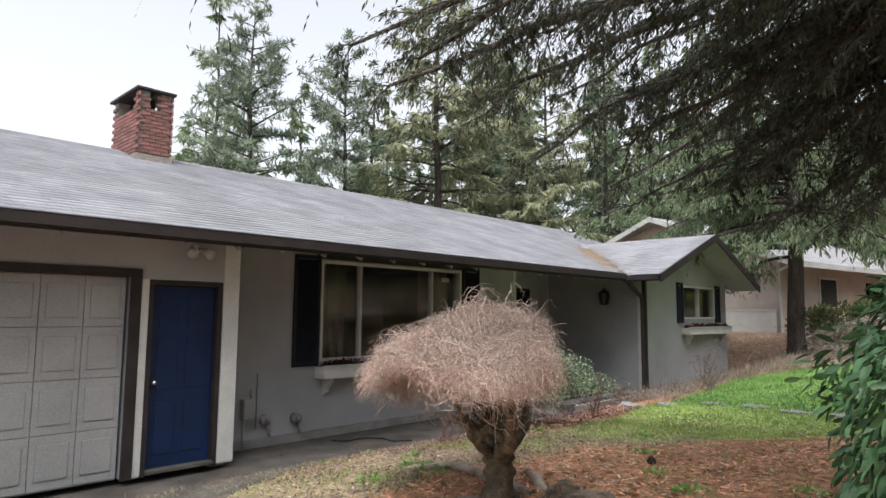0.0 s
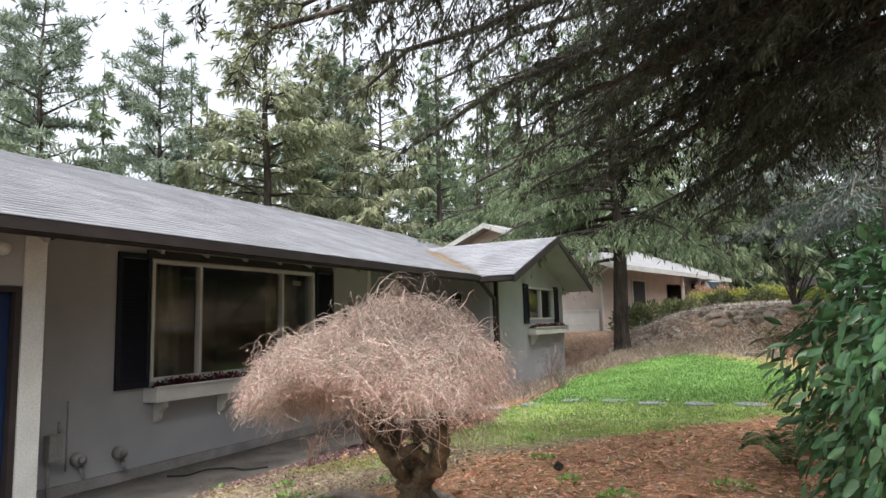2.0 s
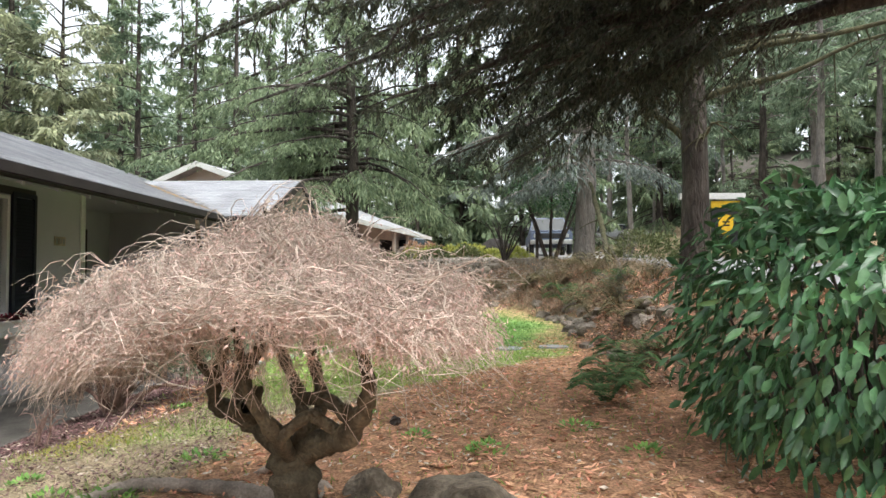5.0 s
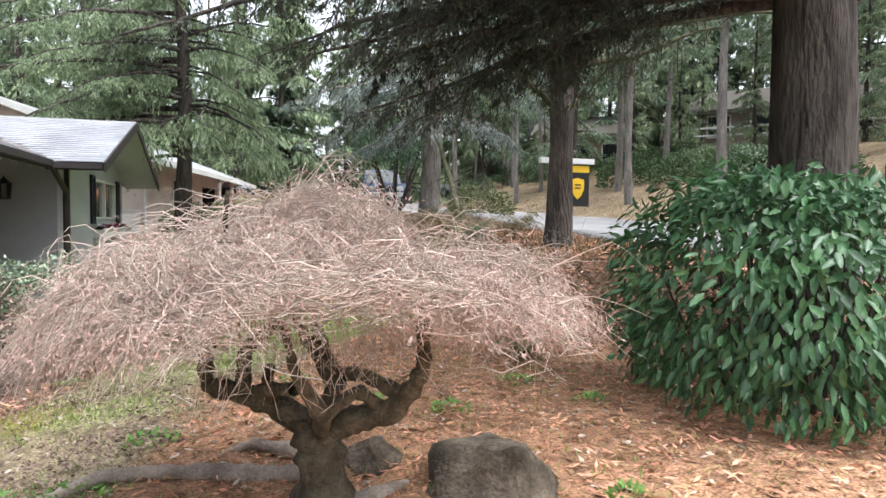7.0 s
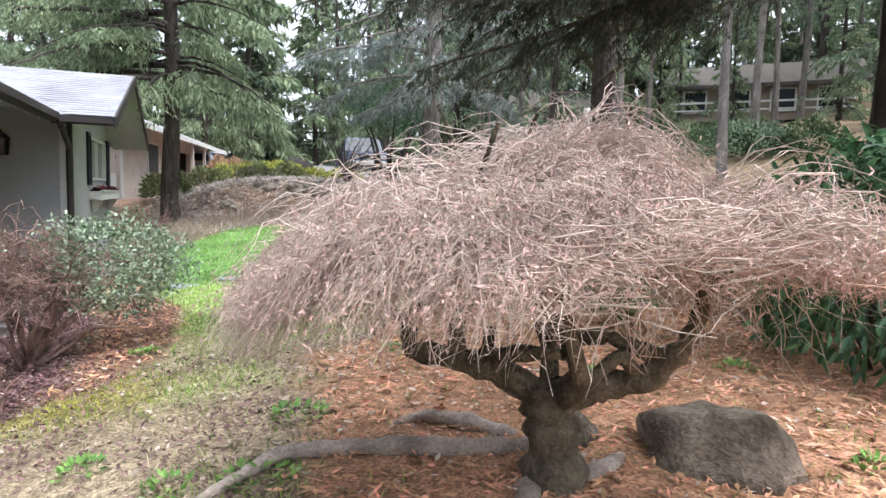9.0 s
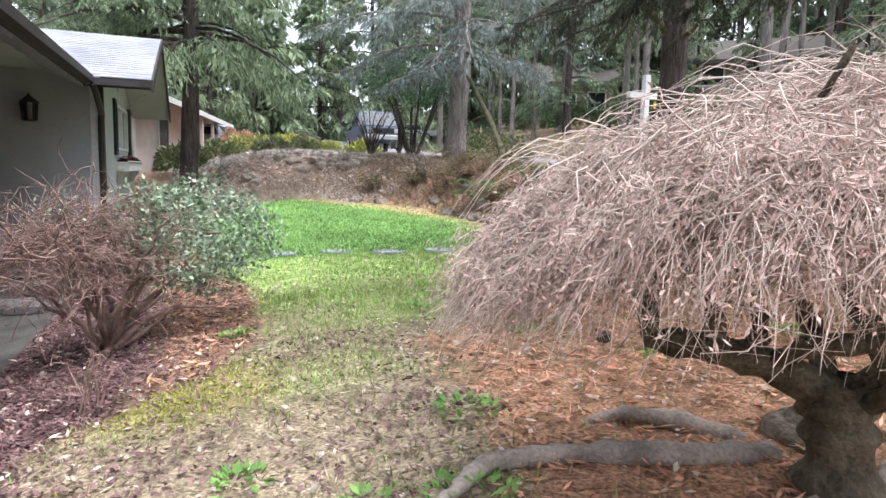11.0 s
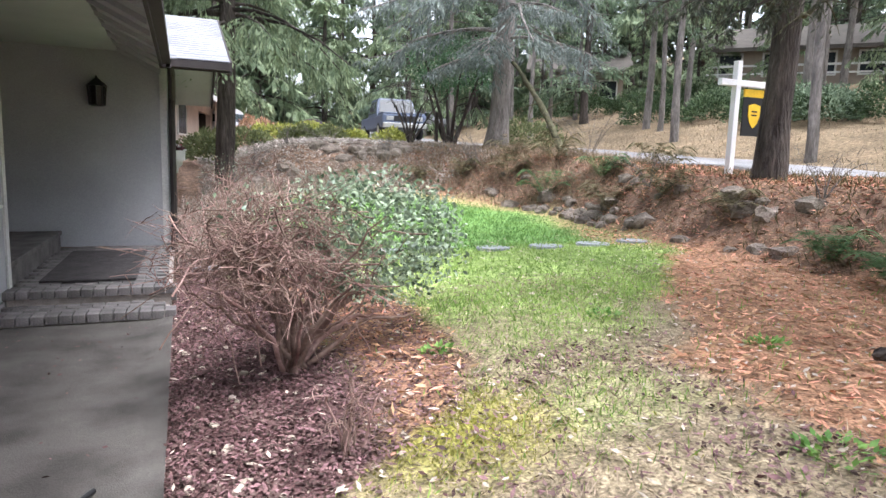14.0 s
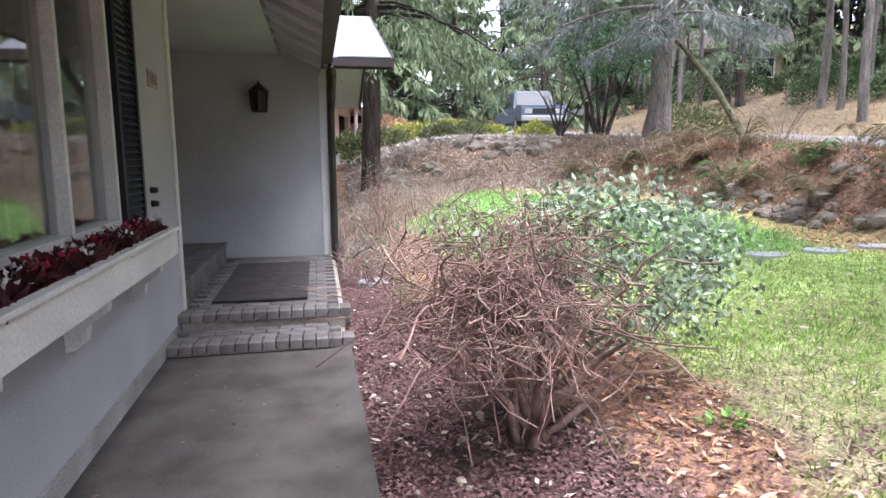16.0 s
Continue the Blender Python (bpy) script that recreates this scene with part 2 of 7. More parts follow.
def zones(x, y):
    """How much of each cover lies at x, y: lawn, straw, moss, chips, red bed, forest floor."""
    w = 0.18 * wob(x, y) + 0.09 * wob(x, y, 3.1)
    foot = foot_x(y)
    bed_edge = np.interp(y, [-3, -1.0, 0.4, 0.9, 1.4, 3.2, 4.4, 6.2, 8.2, 13], [1.5, 1.85, 2.05, 2.75, 3.1, 3.3, 3.0, 2.8, 2.75, 2.3])
    bed = smooth(0.10, -0.10, x - bed_edge + w * 0.7) * smooth(1.25, 1.4, x) * smooth(-2.4, -1.2, y)
    bed_out = bed * smooth(2.25, 2.6, x + 0.5 * w + 0.35 * smooth(3.2, 5, y))
    chip_edge = np.interp(y, [-6, -3, -1, 1.0, 1.6, 2.6, 3.7, 4.6, 5.6], [4.6, 4.3, 4.0, 4.25, 4.75, 5.6, 6.75, 7.3, 7.7])
    chips = smooth(-0.2, 0.2, x - chip_edge + 1.2 * w) * smooth(6.5, 5.0, y)
    rim = smooth(-0.9, -0.25, x - foot + w) * smooth(4, 5.5, y)
    up = smooth(-0.1, 0.5, x - foot + w)
    back = np.maximum(smooth(15.0, 15.8, y + w), smooth(2.2, 1.6, x) * smooth(13, 14, y))
    back = np.maximum(back, smooth(0.2, -0.2, x - np.interp(y, [9, 10, 12, 13, 15], [1.7, 2.8, 3.8, 4.6, 6.0]) + w) * smooth(9, 9.6, y))
    lawn = smooth(0.9, 2.6, y + 1.5 * w)
    moss = patch(x, y, 2.65, 0.72, 0.6, 0.5) * 0.95 + patch(x, y, 2.2, -1.2, 0.25, 0.9) * 0.4
    out = {"straw": np.ones_like(x)}
    out["lawn"] = lawn * smooth(-0.5, 0.55, wob(x, y, 0.9) + 1.4 * smooth(2.0, 3.2, y) + 0.25) + (1 - lawn) * 0.35 * smooth(0.3, 0.9, wob(x + 3, y, 1.4))
    out["moss"] = np.clip(moss + 0.3 * w, 0, 1)
    out["chips"] = np.maximum(np.maximum(chips, rim * 0.8), bed_out)
    # part of the dark red stays on the chips tongue and darkens it
    out["red"] = bed * (1 - 0.7 * bed_out)
    out["floor"] = np.maximum(up, back)
    return out


SOIL = {"straw": (0.31, 0.25, 0.165), "lawn": (0.31, 0.40, 0.13), "moss": (0.31, 0.295, 0.06), "chips": (0.39, 0.22, 0.135), "red": (0.12, 0.066, 0.064), "floor": (0.235, 0.155, 0.11)}


def soil_colour(x, y):
    z = zones(x, y)
    c = np.tile(np.array(SOIL["straw"]), (len(x), 1))
    for k in ("moss", "lawn", "chips", "red", "floor"):
        a = z[k][:, None]
        c = c * (1 - a) + np.array(SOIL[k]) * a
    a = (smooth(5.0, 5.6, y) * z["lawn"] * (1 - z["chips"]) * (1 - z["red"]) * (1 - z["floor"]))[:, None]
    c = c * (1 - a) + np.array((0.19, 0.33, 0.10)) * a
    a = smooth(14.5, 16.5, x)[:, None]
    return c * (1 - a) + np.array((0.22, 0.165, 0.105)) * a


M_SOIL = bpy.data.materials.new("soil_and_litter")
M_SOIL.use_nodes = True
_nt = M_SOIL.node_tree
_b = _nt.nodes["Principled BSDF"]
_at = _nt.nodes.new("ShaderNodeAttribute")
_at.attribute_name = "soil"
_co = _nt.nodes.new("ShaderNodeTexCoord")
_prev = _at.outputs["Color"]
for _sc, _lo, _hi in ((0.9, 0.75, 1.2), (9, 0.6, 1.35), (55, 0.45, 1.5)):
    _n = _nt.nodes.new("ShaderNodeTexNoise")
    _n.inputs["Scale"].default_value, _n.inputs["Detail"].default_value = _sc, 5
    _nt.links.new(_co.outputs["Object"], _n.inputs["Vector"])
    _r = _nt.nodes.new("ShaderNodeValToRGB")
    _r.color_ramp.elements[0].color, _r.color_ramp.elements[1].color = (_lo, _lo, _lo, 1), (_hi, _hi, _hi, 1)
    _r.color_ramp.elements[0].position, _r.color_ramp.elements[1].position = 0.32, 0.68
    _nt.links.new(_n.outputs["Fac"], _r.inputs["Fac"])
    _m = _nt.nodes.new("ShaderNodeMix")
    _m.data_type, _m.blend_type = "RGBA", "MULTIPLY"
    _m.inputs["Factor"].default_value = 1
    _nt.links.new(_prev, _m.inputs["A"])
    _nt.links.new(_r.outputs["Color"], _m.inputs["B"])
    _prev = _m.outputs["Result"]
_nt.links.new(_prev, _b.inputs["Base Color"])
_b.inputs["Roughness"].default_value = 0.95
_b.inputs["Specular IOR Level"].default_value = 0.15
_bp = _nt.nodes.new("ShaderNodeBump")
_bp.inputs["Strength"].default_value, _bp.inputs["Distance"].default_value = 0.7, 0.02
_nt.links.new(_n.outputs["Fac"], _bp.inputs["Height"])
_nt.links.new(_bp.outputs[0], _b.inputs["Normal"])


def axis(lo, hi, fine_lo, fine_hi, step):
    a = [fine_lo]
    s = step
    while a[-1] > lo:
        s *= 1.22
        a.append(a[-1] - s)
    b = list(np.arange(fine_lo, fine_hi, step))
    s = step
    while b[-1] < hi:
        s *= 1.22
        b.append(b[-1] + s)
    return np.array(sorted(set(a[1:])) + b)


gx, gy = axis(-900, 900, -0.5, 13.5, 0.11), axis(-900, 900, -6.5, 17, 0.11)
XX, YY = np.meshgrid(gx, gy)
ZZ = ground_z(XX, YY) + 0.012 * wob(XX, YY, 4.0) * (np.abs(XX) < 30)
inside = (XX < 1.40) & (XX > -10) & (YY > -1.5) & (YY < 8)
ZZ = np.where(inside, ZZ - 0.06, ZZ)
nx, ny = len(gx), len(gy)
idx = np.arange(nx * ny).reshape(ny, nx)
gf = np.stack([idx[:-1, :-1], idx[:-1, 1:], idx[1:, 1:], idx[1:, :-1]], -1).reshape(-1, 4)
ground = raw("ground", np.stack([XX, YY, ZZ], -1).reshape(-1, 3), gf, M_SOIL, smooth=True)
struct(ground, "patchy lawn, straw, bark mulch and bare earth rising to a bank", "ground")
_sc = soil_colour(XX.ravel(), YY.ravel())
_ca = ground.data.color_attributes.new("soil", "FLOAT_COLOR", "POINT")
_ca.data.foreach_set("color", np.concatenate([_sc, np.ones((len(_sc), 1))], 1).astype(np.float32).ravel())


def sheet(name, rows, lift, material, label, category):
    """A paved strip laid on the ground: rows of (y, x0, x1)."""
    ys = np.array([r[0] for r in rows])
    yy = np.arange(ys[0], ys[-1] + 1e-6, 0.25)
    V, F = [], []
    n = 9
    for y in yy:
        a, b = np.interp(y, ys, [r[1] for r in rows]), np.interp(y, ys, [r[2] for r in rows])
        xs = np.linspace(a, b, n)
        zz = ground_z(xs, np.full(n, y)) + lift
        V += [(xs[0], y, zz[0] - 0.14)] + list(zip(xs, np.full(n, y), zz)) + [(xs[-1], y, zz[-1] - 0.14)]
    m = n + 2
    for i in range(len(yy) - 1):
        for j in range(m - 1):
            F.append((i * m + j, i * m + j + 1, (i + 1) * m + j + 1, (i + 1) * m + j))
    return struct(raw(name, V, F, material), label, category)


sheet("pavement", [(-14, 0.2, 6.2), (-6, 0.2, 4.0), (-4.2, 0.2, 3.3), (-1.9, 0.2, 2.3), (-1.0, -0.05, 1.95), (0.2, -0.05, 1.44), (4.55, -0.05, 1.43)], 0.035, M_CONC, "weathered grey concrete walk and drive along the house", "pavement")
M_ASPH = mat("road_asphalt", (0.24, 0.235, 0.24), 0.9, 0.12, 0.7, 80, 0.3, stain=0.12)
sheet("road", [(-60, 10.2, 15.4), (0, 10.7, 15.6), (12, 11.0, 15.8), (20, 9.9, 15.4), (30, 8.2, 14.6), (90, 6, 12)], 0.06, M_ASPH, "pale worn asphalt road behind the bank", "road")

# ---- the house ----
EX, EZ, SL = 1.33, 2.71, 0.361
RX = -4.6
RZ = EZ + SL * (EX - RX)
Y0, Y1 = -8.7, 13.75


def wall(name, bm, label, material=None):
    return struct(part(name, bm, material or M_SIDING), label, "wall")


wall("wall_front", boxes((-0.2, 0, -1.5, 0.28, 0.06, 2.95), (-0.2, 0, 3.46, 5.13, 0.06, 2.95), (-0.2, 0, 0.28, 3.46, 0.06, 1.06), (-0.2, 0, 0.28, 3.46, 2.6, 2.95)), "grey painted siding wall round the picture window")
wall("wall_garage", boxes((0.6, 0.79, -2.58, -1.5, 2.15, 2.85), (0.6, 0.79, -7.76, -2.58, 2.18, 2.85), (0.6, 0.79, -1.70, -1.5, 0.0, 2.15), (0.6, 0.79, -2.76, -2.58, 0.0, 2.18), (0.6, 0.79, -8.4, -7.76, -0.1, 2.85), (-0.2, 0.6, -1.69, -1.5, -0.1, 2.9)), "grey siding wall round the garage door")
wall("wall_recess", boxes((-1.3, -1.15, 5.13, 6.25, 0.0, 2.95), (-1.3, -1.15, 7.2, 8.03, 0.0, 2.95), (-1.3, -1.15, 6.25, 7.2, 2.42, 2.95), (-1.3, -0.2, 4.98, 5.13, 0.0, 2.95)), "grey siding wall of the shaded entry recess")
wall("wall_wing_side", boxes((-1.3, 1.37, 8.03, 8.2, 0.13, 2.95)), "pale grey siding wall beside the entry porch")
wbm = boxes((1.2, 1.37, 8.2, 10.2, 0.06, 2.69), (1.2, 1.37, 12.25, 13.1, 0.06, 2.69), (1.2, 1.37, 10.2, 12.25, 0.06, 1.72), (1.2, 1.37, 10.2, 12.25, 2.56, 2.69))
vs = [wbm.verts.new(p) for p in ((1.37, 7.95, 2.69), (1.37, 13.1, 2.69), (1.37, 10.4, 3.72), (1.2, 7.95, 2.69), (1.2, 13.1, 2.69), (1.2, 10.4, 3.72))]
for f in ((0, 1, 2), (5, 4, 3), (0, 2, 5, 3), (1, 4, 5, 2), (0, 3, 4, 1)):
    wbm.faces.new([vs[i] for i in f])
wall("wall_wing_front", wbm, "grey siding gable wall with a small window")
wall("wall_back", boxes((-10.2, -10.0, -8.4, 13.4, -0.1, 2.95), (-10.0, 0.6, -8.6, -8.4, -0.1, 2.95), (-10.0, 1.2, 13.1, 13.3, -0.1, 2.95)), "plain siding walls closing the house")
wall("foundation", boxes((-0.18, 0.015, -1.5, 5.13, -0.35, 0.055), (1.2, 1.385, 8.2, 13.1, -0.2, 0.055)), "rough grey concrete foundation strip", M_STEM)
wall("gable_end", boxes((-10, 0.6, 13.28, 13.34, 2.9, 2.95)), "plain siding strip under the roof end")
ceil = boxes((-1.3, 0.77, -1.5, 8.03, 2.80, 2.84), (-9.9, -1.3, -8.4, 13.1, 2.75, 2.79))
struct(part("ceiling", ceil, M_SIDING), "flat grey painted porch ceiling", "ceiling")

# roof slabs
rb = bmesh.new()


def slab(bm, pts, t=0.1):
    lo = [bm.verts.new((p[0], p[1], p[2] - t)) for p in pts]
    hi = [bm.verts.new(p) for p in pts]
    bm.faces.new(hi)
    bm.faces.new(lo[::-1])
    for i in range(len(pts)):
        j = (i + 1) % len(pts)
        bm.faces.new((lo[i], lo[j], hi[j], hi[i]))


WR = 10.4
WE0, WE1, WZ = 7.28, 13.5, 2.67
WRZ = WZ + 0.3622 * (WR - WE0)
WX = 2.16
VX = EX - (WRZ - EZ) / SL
slab(rb, [(EX, Y0, EZ), (EX, Y1, EZ), (RX, Y1, RZ), (RX, Y0, RZ)], 0.1)
slab(rb, [(RX, Y0, RZ), (RX, Y1, RZ), (2 * RX - EX, Y1, EZ), (2 * RX - EX, Y0, EZ)], 0.1)
slab(rb, [(WX, WE0, WZ), (WX, WR, WRZ), (VX - 0.1, WR, WRZ), (EX + 0.08, WE0, WZ)], 0.1)
slab(rb, [(WX, WR, WRZ), (WX, WE1, WZ - 0.04), (EX + 0.1, WE1, WZ - 0.04), (VX - 0.1, WR, WRZ)], 0.1)
roof = struct(part("roof", rb, M_ROOFDECK), "low-pitched roof of grey asphalt shingles with mossy valley", "roof")


def shingles(origin, along, up, L, H, keep, tab=0.32, rise=0.145):
    """Courses of shingle tabs on a slope. keep(p) says whether a tab is wanted. Returns (verts, faces, centres)."""
    o, a, u = (np.array(v, float) for v in (origin, along, up))
    n = np.cross(a, u)
    n /= np.linalg.norm(n)
    if n[2] < 0:
        n = -n
    V, F, C = [], [], []
    for r in range(int(H / rise)):
        x = -RNG.random() * tab
        while x < L:
            w = tab * (0.8 + 0.5 * RNG.random())
            x0, x1 = max(x, 0) + 0.003, min(x + w, L) - 0.003
            x += w
            if x1 - x0 < 0.05:
                continue
            s0, s1 = r * rise, (r + 1) * rise + 0.03
            c = o + a * (x0 + x1) / 2 + u * (s0 + s1) / 2
            if not keep(c):
                continue
            lo, hi = 0.011 + 0.004 * RNG.random(), 0.002
            b = len(V)
            for xx, ss, hh in ((x0, s0, lo), (x1, s0, lo), (x1, s1, hi), (x0, s1, hi), (x0, s0, 0.0), (x1, s0, 0.0)):
                V.append(o + a * xx + u * ss + n * hh)
            F += [(b, b + 1, b + 2, b + 3), (b + 4, b + 5, b + 1, b)]
            C.append(c)
    return V, F


us = unit(np.array([RX - EX, 0, RZ - EZ]))


def main_keep(c):
    return not (c[0] > VX and abs(c[1] - WR) < (c[0] - VX) * (WR - WE0) / (EX - VX) + 0.02 and c[0] <= EX)


v_, f_ = shingles((EX + 0.02, Y0, EZ - 0.005), (0, 1, 0), us, Y1 - Y0, math.hypot(RX - EX, RZ - EZ), main_keep)
tagged(raw("shingle_field", v_, f_, M_SHINGLE, roof, "weathered grey asphalt shingles"), kind="stuff")
uw = unit(np.array([0, WR - WE0, WRZ - WZ]))


def wing_keep(c):
    return c[0] > EX + 0.08 - (c[1] - WE0) / (WR - WE0) * (EX + 0.08 - VX)


v_, f_ = shingles((VX, WE0 - 0.02, WZ - 0.005), (1, 0, 0), uw, WX - VX, math.hypot(WR - WE0, WRZ - WZ), wing_keep)
tagged(raw("shingle_field", v_, f_, M_SHINGLE, roof, "weathered grey asphalt shingles"), kind="stuff")

# fascia, gutter, soffit
struct(part("trim_fascia", boxes((EX - 0.03, EX, Y0, WE0, EZ - 0.16, EZ - 0.015), (EX - 0.03, WX, WE0 - 0.0, WE0 + 0.03, WZ - 0.14, WZ - 0.015)), M_DARK), "dark brown fascia boards along the eaves", "trim")
fb = bmesh.new()
for ya, za, yb, zb in ((WE0, WZ, WR, WRZ), (WR, WRZ, WE1, WZ - 0.04)):
    slab(fb, [(WX + 0.03, ya, za - 0.0), (WX + 0.03, yb, zb - 0.0), (WX, yb, zb), (WX, ya, za)], 0.17)
struct(part("trim_barge", fb, M_DARK), "dark brown barge boards of the gable", "trim")
g = bmesh.new()
box(g, EX + 0.004, EX + 0.10, Y0, WE0 - 0.02, EZ - 0.13, EZ - 0.12)
box(g, EX + 0.092, EX + 0.10, Y0, WE0 - 0.02, EZ - 0.12, EZ - 0.03)
box(g, EX + 0.11, WX, WE0 - 0.10, WE0 - 0.004, WZ - 0.12, WZ - 0.11)
box(g, EX + 0.11, WX, WE0 - 0.10, WE0 - 0.092, WZ - 0.11, WZ - 0.03)
struct(part("trim_gutter", g, M_DARK), "dark brown metal eaves gutter", "gutter")
sb = bmesh.new()
slab(sb, [(EX - 0.03, Y0, EZ - 0.14), (EX - 0.03, 8.03, EZ - 0.14), (0.77, 8.03, 2.83), (0.77, Y0, 2.83)], 0.012)
struct(part("soffit", sb, M_SIDING), "grey painted sloping soffit", "soffit")
for i in range(28):
    y = -8.4 + i * 0.6
    b2 = bmesh.new()
    slab(b2, [(EX - 0.035, y, EZ - 0.153), (EX - 0.035, y + 0.045, EZ - 0.153), (0.78, y + 0.045, 2.815), (0.78, y, 2.815)], 0.05)
    struct(part("trim_lookout", b2, M_SIDING), "grey painted rafter end under the soffit", "trim")
wsf = bmesh.new()
slab(wsf, [(1.38, WE0 + 0.04, WZ - 0.12), (WX - 0.01, WE0 + 0.04, WZ - 0.12), (WX - 0.01, WR, WRZ - 0.12), (1.38, WR, WRZ - 0.12)], 0.012)
slab(wsf, [(1.38, WR, WRZ - 0.12), (WX - 0.01, WR, WRZ - 0.12), (WX - 0.01, WE1, WZ - 0.15), (1.38, WE1, WZ - 0.15)], 0.012)
struct(part("soffit_gable", wsf, M_SIDING), "grey painted soffit under the gable roof", "soffit")
struct(part("trim_corner", boxes((-0.08, 0.02, 5.135, 5.155, 0.03, 2.8), (0.003, 0.022, 5.04, 5.134, 0.03, 2.8), (1.27, 1.36, 8.01, 8.027, 0.14, 2.62), (0.795, 0.815, -1.70, -1.5, 0.02, 2.78), (0.795, 0.812, -2.66, -2.58, 0.02, 2.15)), M_TRIM), "white painted corner boards", "trim")
struct(part("trim_garage", boxes((0.795, 0.825, -2.78, -2.665, 0.0, 2.26), (0.795, 0.825, -7.9, -2.78, 2.17, 2.26), (0.795, 0.825, -7.9, -7.77, 0.0, 2.17)), M_DARK), "dark brown frame round the garage door", "trim")
struct(part("trim_head", boxes((0.004, 0.03, 0.2, 3.95, 2.62, 2.72)), M_DARK), "dark board over the picture window", "trim")


def downspout(pts, label):
    bm = bmesh.new()
    for a, b in zip(pts[:-1], pts[1:]):
        tube(bm, a, b, 0.045, seg=8)
    return tagged(part("downspout", bm, M_DARK), label, "downspout")


downspout([(1.42, WE0 - 0.05, 2.56), (1.44, WE0 + 0.05, 2.47), (1.44, 7.88, 2.20), (1.42, 7.94, 2.05), (1.42, 7.94, 0.05)], "dark brown metal downspout at the wing's corner")
downspout([(0.85, -1.46, 2.66), (0.06, -1.44, 2.5), (0.06, -1.44, 0.0)], "dark downspout in the corner beside the garage")
tagged(part("corner_post", boxes((1.375, 1.45, 8.03, 8.12, 0.06, 2.66), bevel=0.006), M_DARK), "dark brown corner board of the wing", "trim", kind="structure")


def garage_door():
    t = thing("garage_door", 0.72, -5.3, 0.0, "closed off-white sectional garage door with raised panels", "garage door")
    part("backing", boxes((0.64, 0.70, -7.74, -2.79, 0.0, 2.17)), M_GARAGE, t)
    for r in range(4):
        for c in range(12):
            y0, z0 = -7.73 + c * 0.4117, 0.02 + r * 0.537
            bm = boxes((0.70, 0.722, y0, y0 + 0.405, z0, z0 + 0.53), bevel=0.004)
            box(bm, 0.722, 0.733, y0 + 0.055, y0 + 0.35, z0 + 0.09, z0 + 0.44, bevel=0.008)
            part("panel", bm, M_GARAGE, t)
    return t


garage_door()


def side_door():
    t = thing("door_1", 0.75, -2.14, 0.02, "closed dark blue panelled side door with a round knob", "door")
    part("frame", boxes((0.63, 0.80, -2.575, -2.52, 0.0, 2.14), (0.63, 0.80, -1.76, -1.705, 0.0, 2.14), (0.63, 0.80, -2.52, -1.76, 2.09, 2.14)), M_DARK, t)
    d = part("leaf", boxes((0.68, 0.72, -2.515, -1.765, 0.06, 2.085), bevel=0.004), M_BLUE, t)
    for y0, y1 in ((-2.42, -2.19), (-2.09, -1.86)):
        for z0, z1 in ((0.2, 0.78), (0.92, 1.5), (1.62, 1.95)):
            bm = boxes((0.72, 0.728, y0, y1, z0, z1), bevel=0.006)
            part("panel", bm, M_BLUE, d)
    part("threshold", boxes((0.62, 0.84, -2.52, -1.76, 0.02, 0.058), bevel=0.006), M_CONC, t)
    bm = bmesh.new()
    tube(bm, (0.72, -2.46, 1.0), (0.75, -2.46, 1.0), 0.03, 0.012)
    bmesh.ops.create_uvsphere(bm, u_segments=12, v_segments=8, radius=0.03, matrix=Matrix.Translation((0.775, -2.46, 1.0)))
    part("knob", bm, M_CHROME, d, "brass-coloured round knob", True)


side_door()


def window(name, x, y0, y1, z0, z1, mull, label, fw=0.045):
    t = thing(name, x, (y0 + y1) / 2, z0, label, "window", kind="structure")
    part("window_frame", boxes((x - 0.1, x + 0.02, y0, y0 + fw, z0, z1), (x - 0.1, x + 0.02, y1 - fw, y1, z0, z1), (x - 0.1, x + 0.02, y0 + fw, y1 - fw, z0, z0 + fw), (x - 0.1, x + 0.02, y0 + fw, y1 - fw, z1 - fw, z1)), M_TRIM, t)
    edges = [y0 + fw] + [m for m in mull] + [y1 - fw]
    for m in mull:
        part("mullion", boxes((x - 0.09, x + 0.012, m - 0.02, m + 0.02, z0 + fw, z1 - fw)), M_TRIM, t)
    for a, b in zip(edges[:-1], edges[1:]):
        p = part("pane", boxes((x - 0.055, x - 0.049, a + 0.0, b - 0.0, z0 + fw, z1 - fw)), M_GLASS, t)
        p.visible_shadow = False
    return t


window("window_1", 0.0, 0.28, 3.46, 1.06, 2.6, (1.06, 2.69), "large white-framed picture window in three panes")
window("window_2", 1.37, 10.2, 12.25, 1.72, 2.56, (11.2,), "small white-framed sliding window in the gable wall")
# dim room behind the picture window, and one behind the small window
M_DRAPE = mat("brown_drape", (0.20, 0.165, 0.12), 0.9, 0.15, 3, 50, 0.2)
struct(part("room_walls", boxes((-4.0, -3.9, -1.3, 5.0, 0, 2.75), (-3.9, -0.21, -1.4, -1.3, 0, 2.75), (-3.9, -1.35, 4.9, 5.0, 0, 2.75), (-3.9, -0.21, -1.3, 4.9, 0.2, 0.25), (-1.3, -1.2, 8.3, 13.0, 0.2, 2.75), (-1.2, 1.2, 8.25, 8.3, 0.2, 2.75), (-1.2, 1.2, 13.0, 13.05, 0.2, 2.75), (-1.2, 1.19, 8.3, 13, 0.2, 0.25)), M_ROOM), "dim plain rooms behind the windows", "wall")


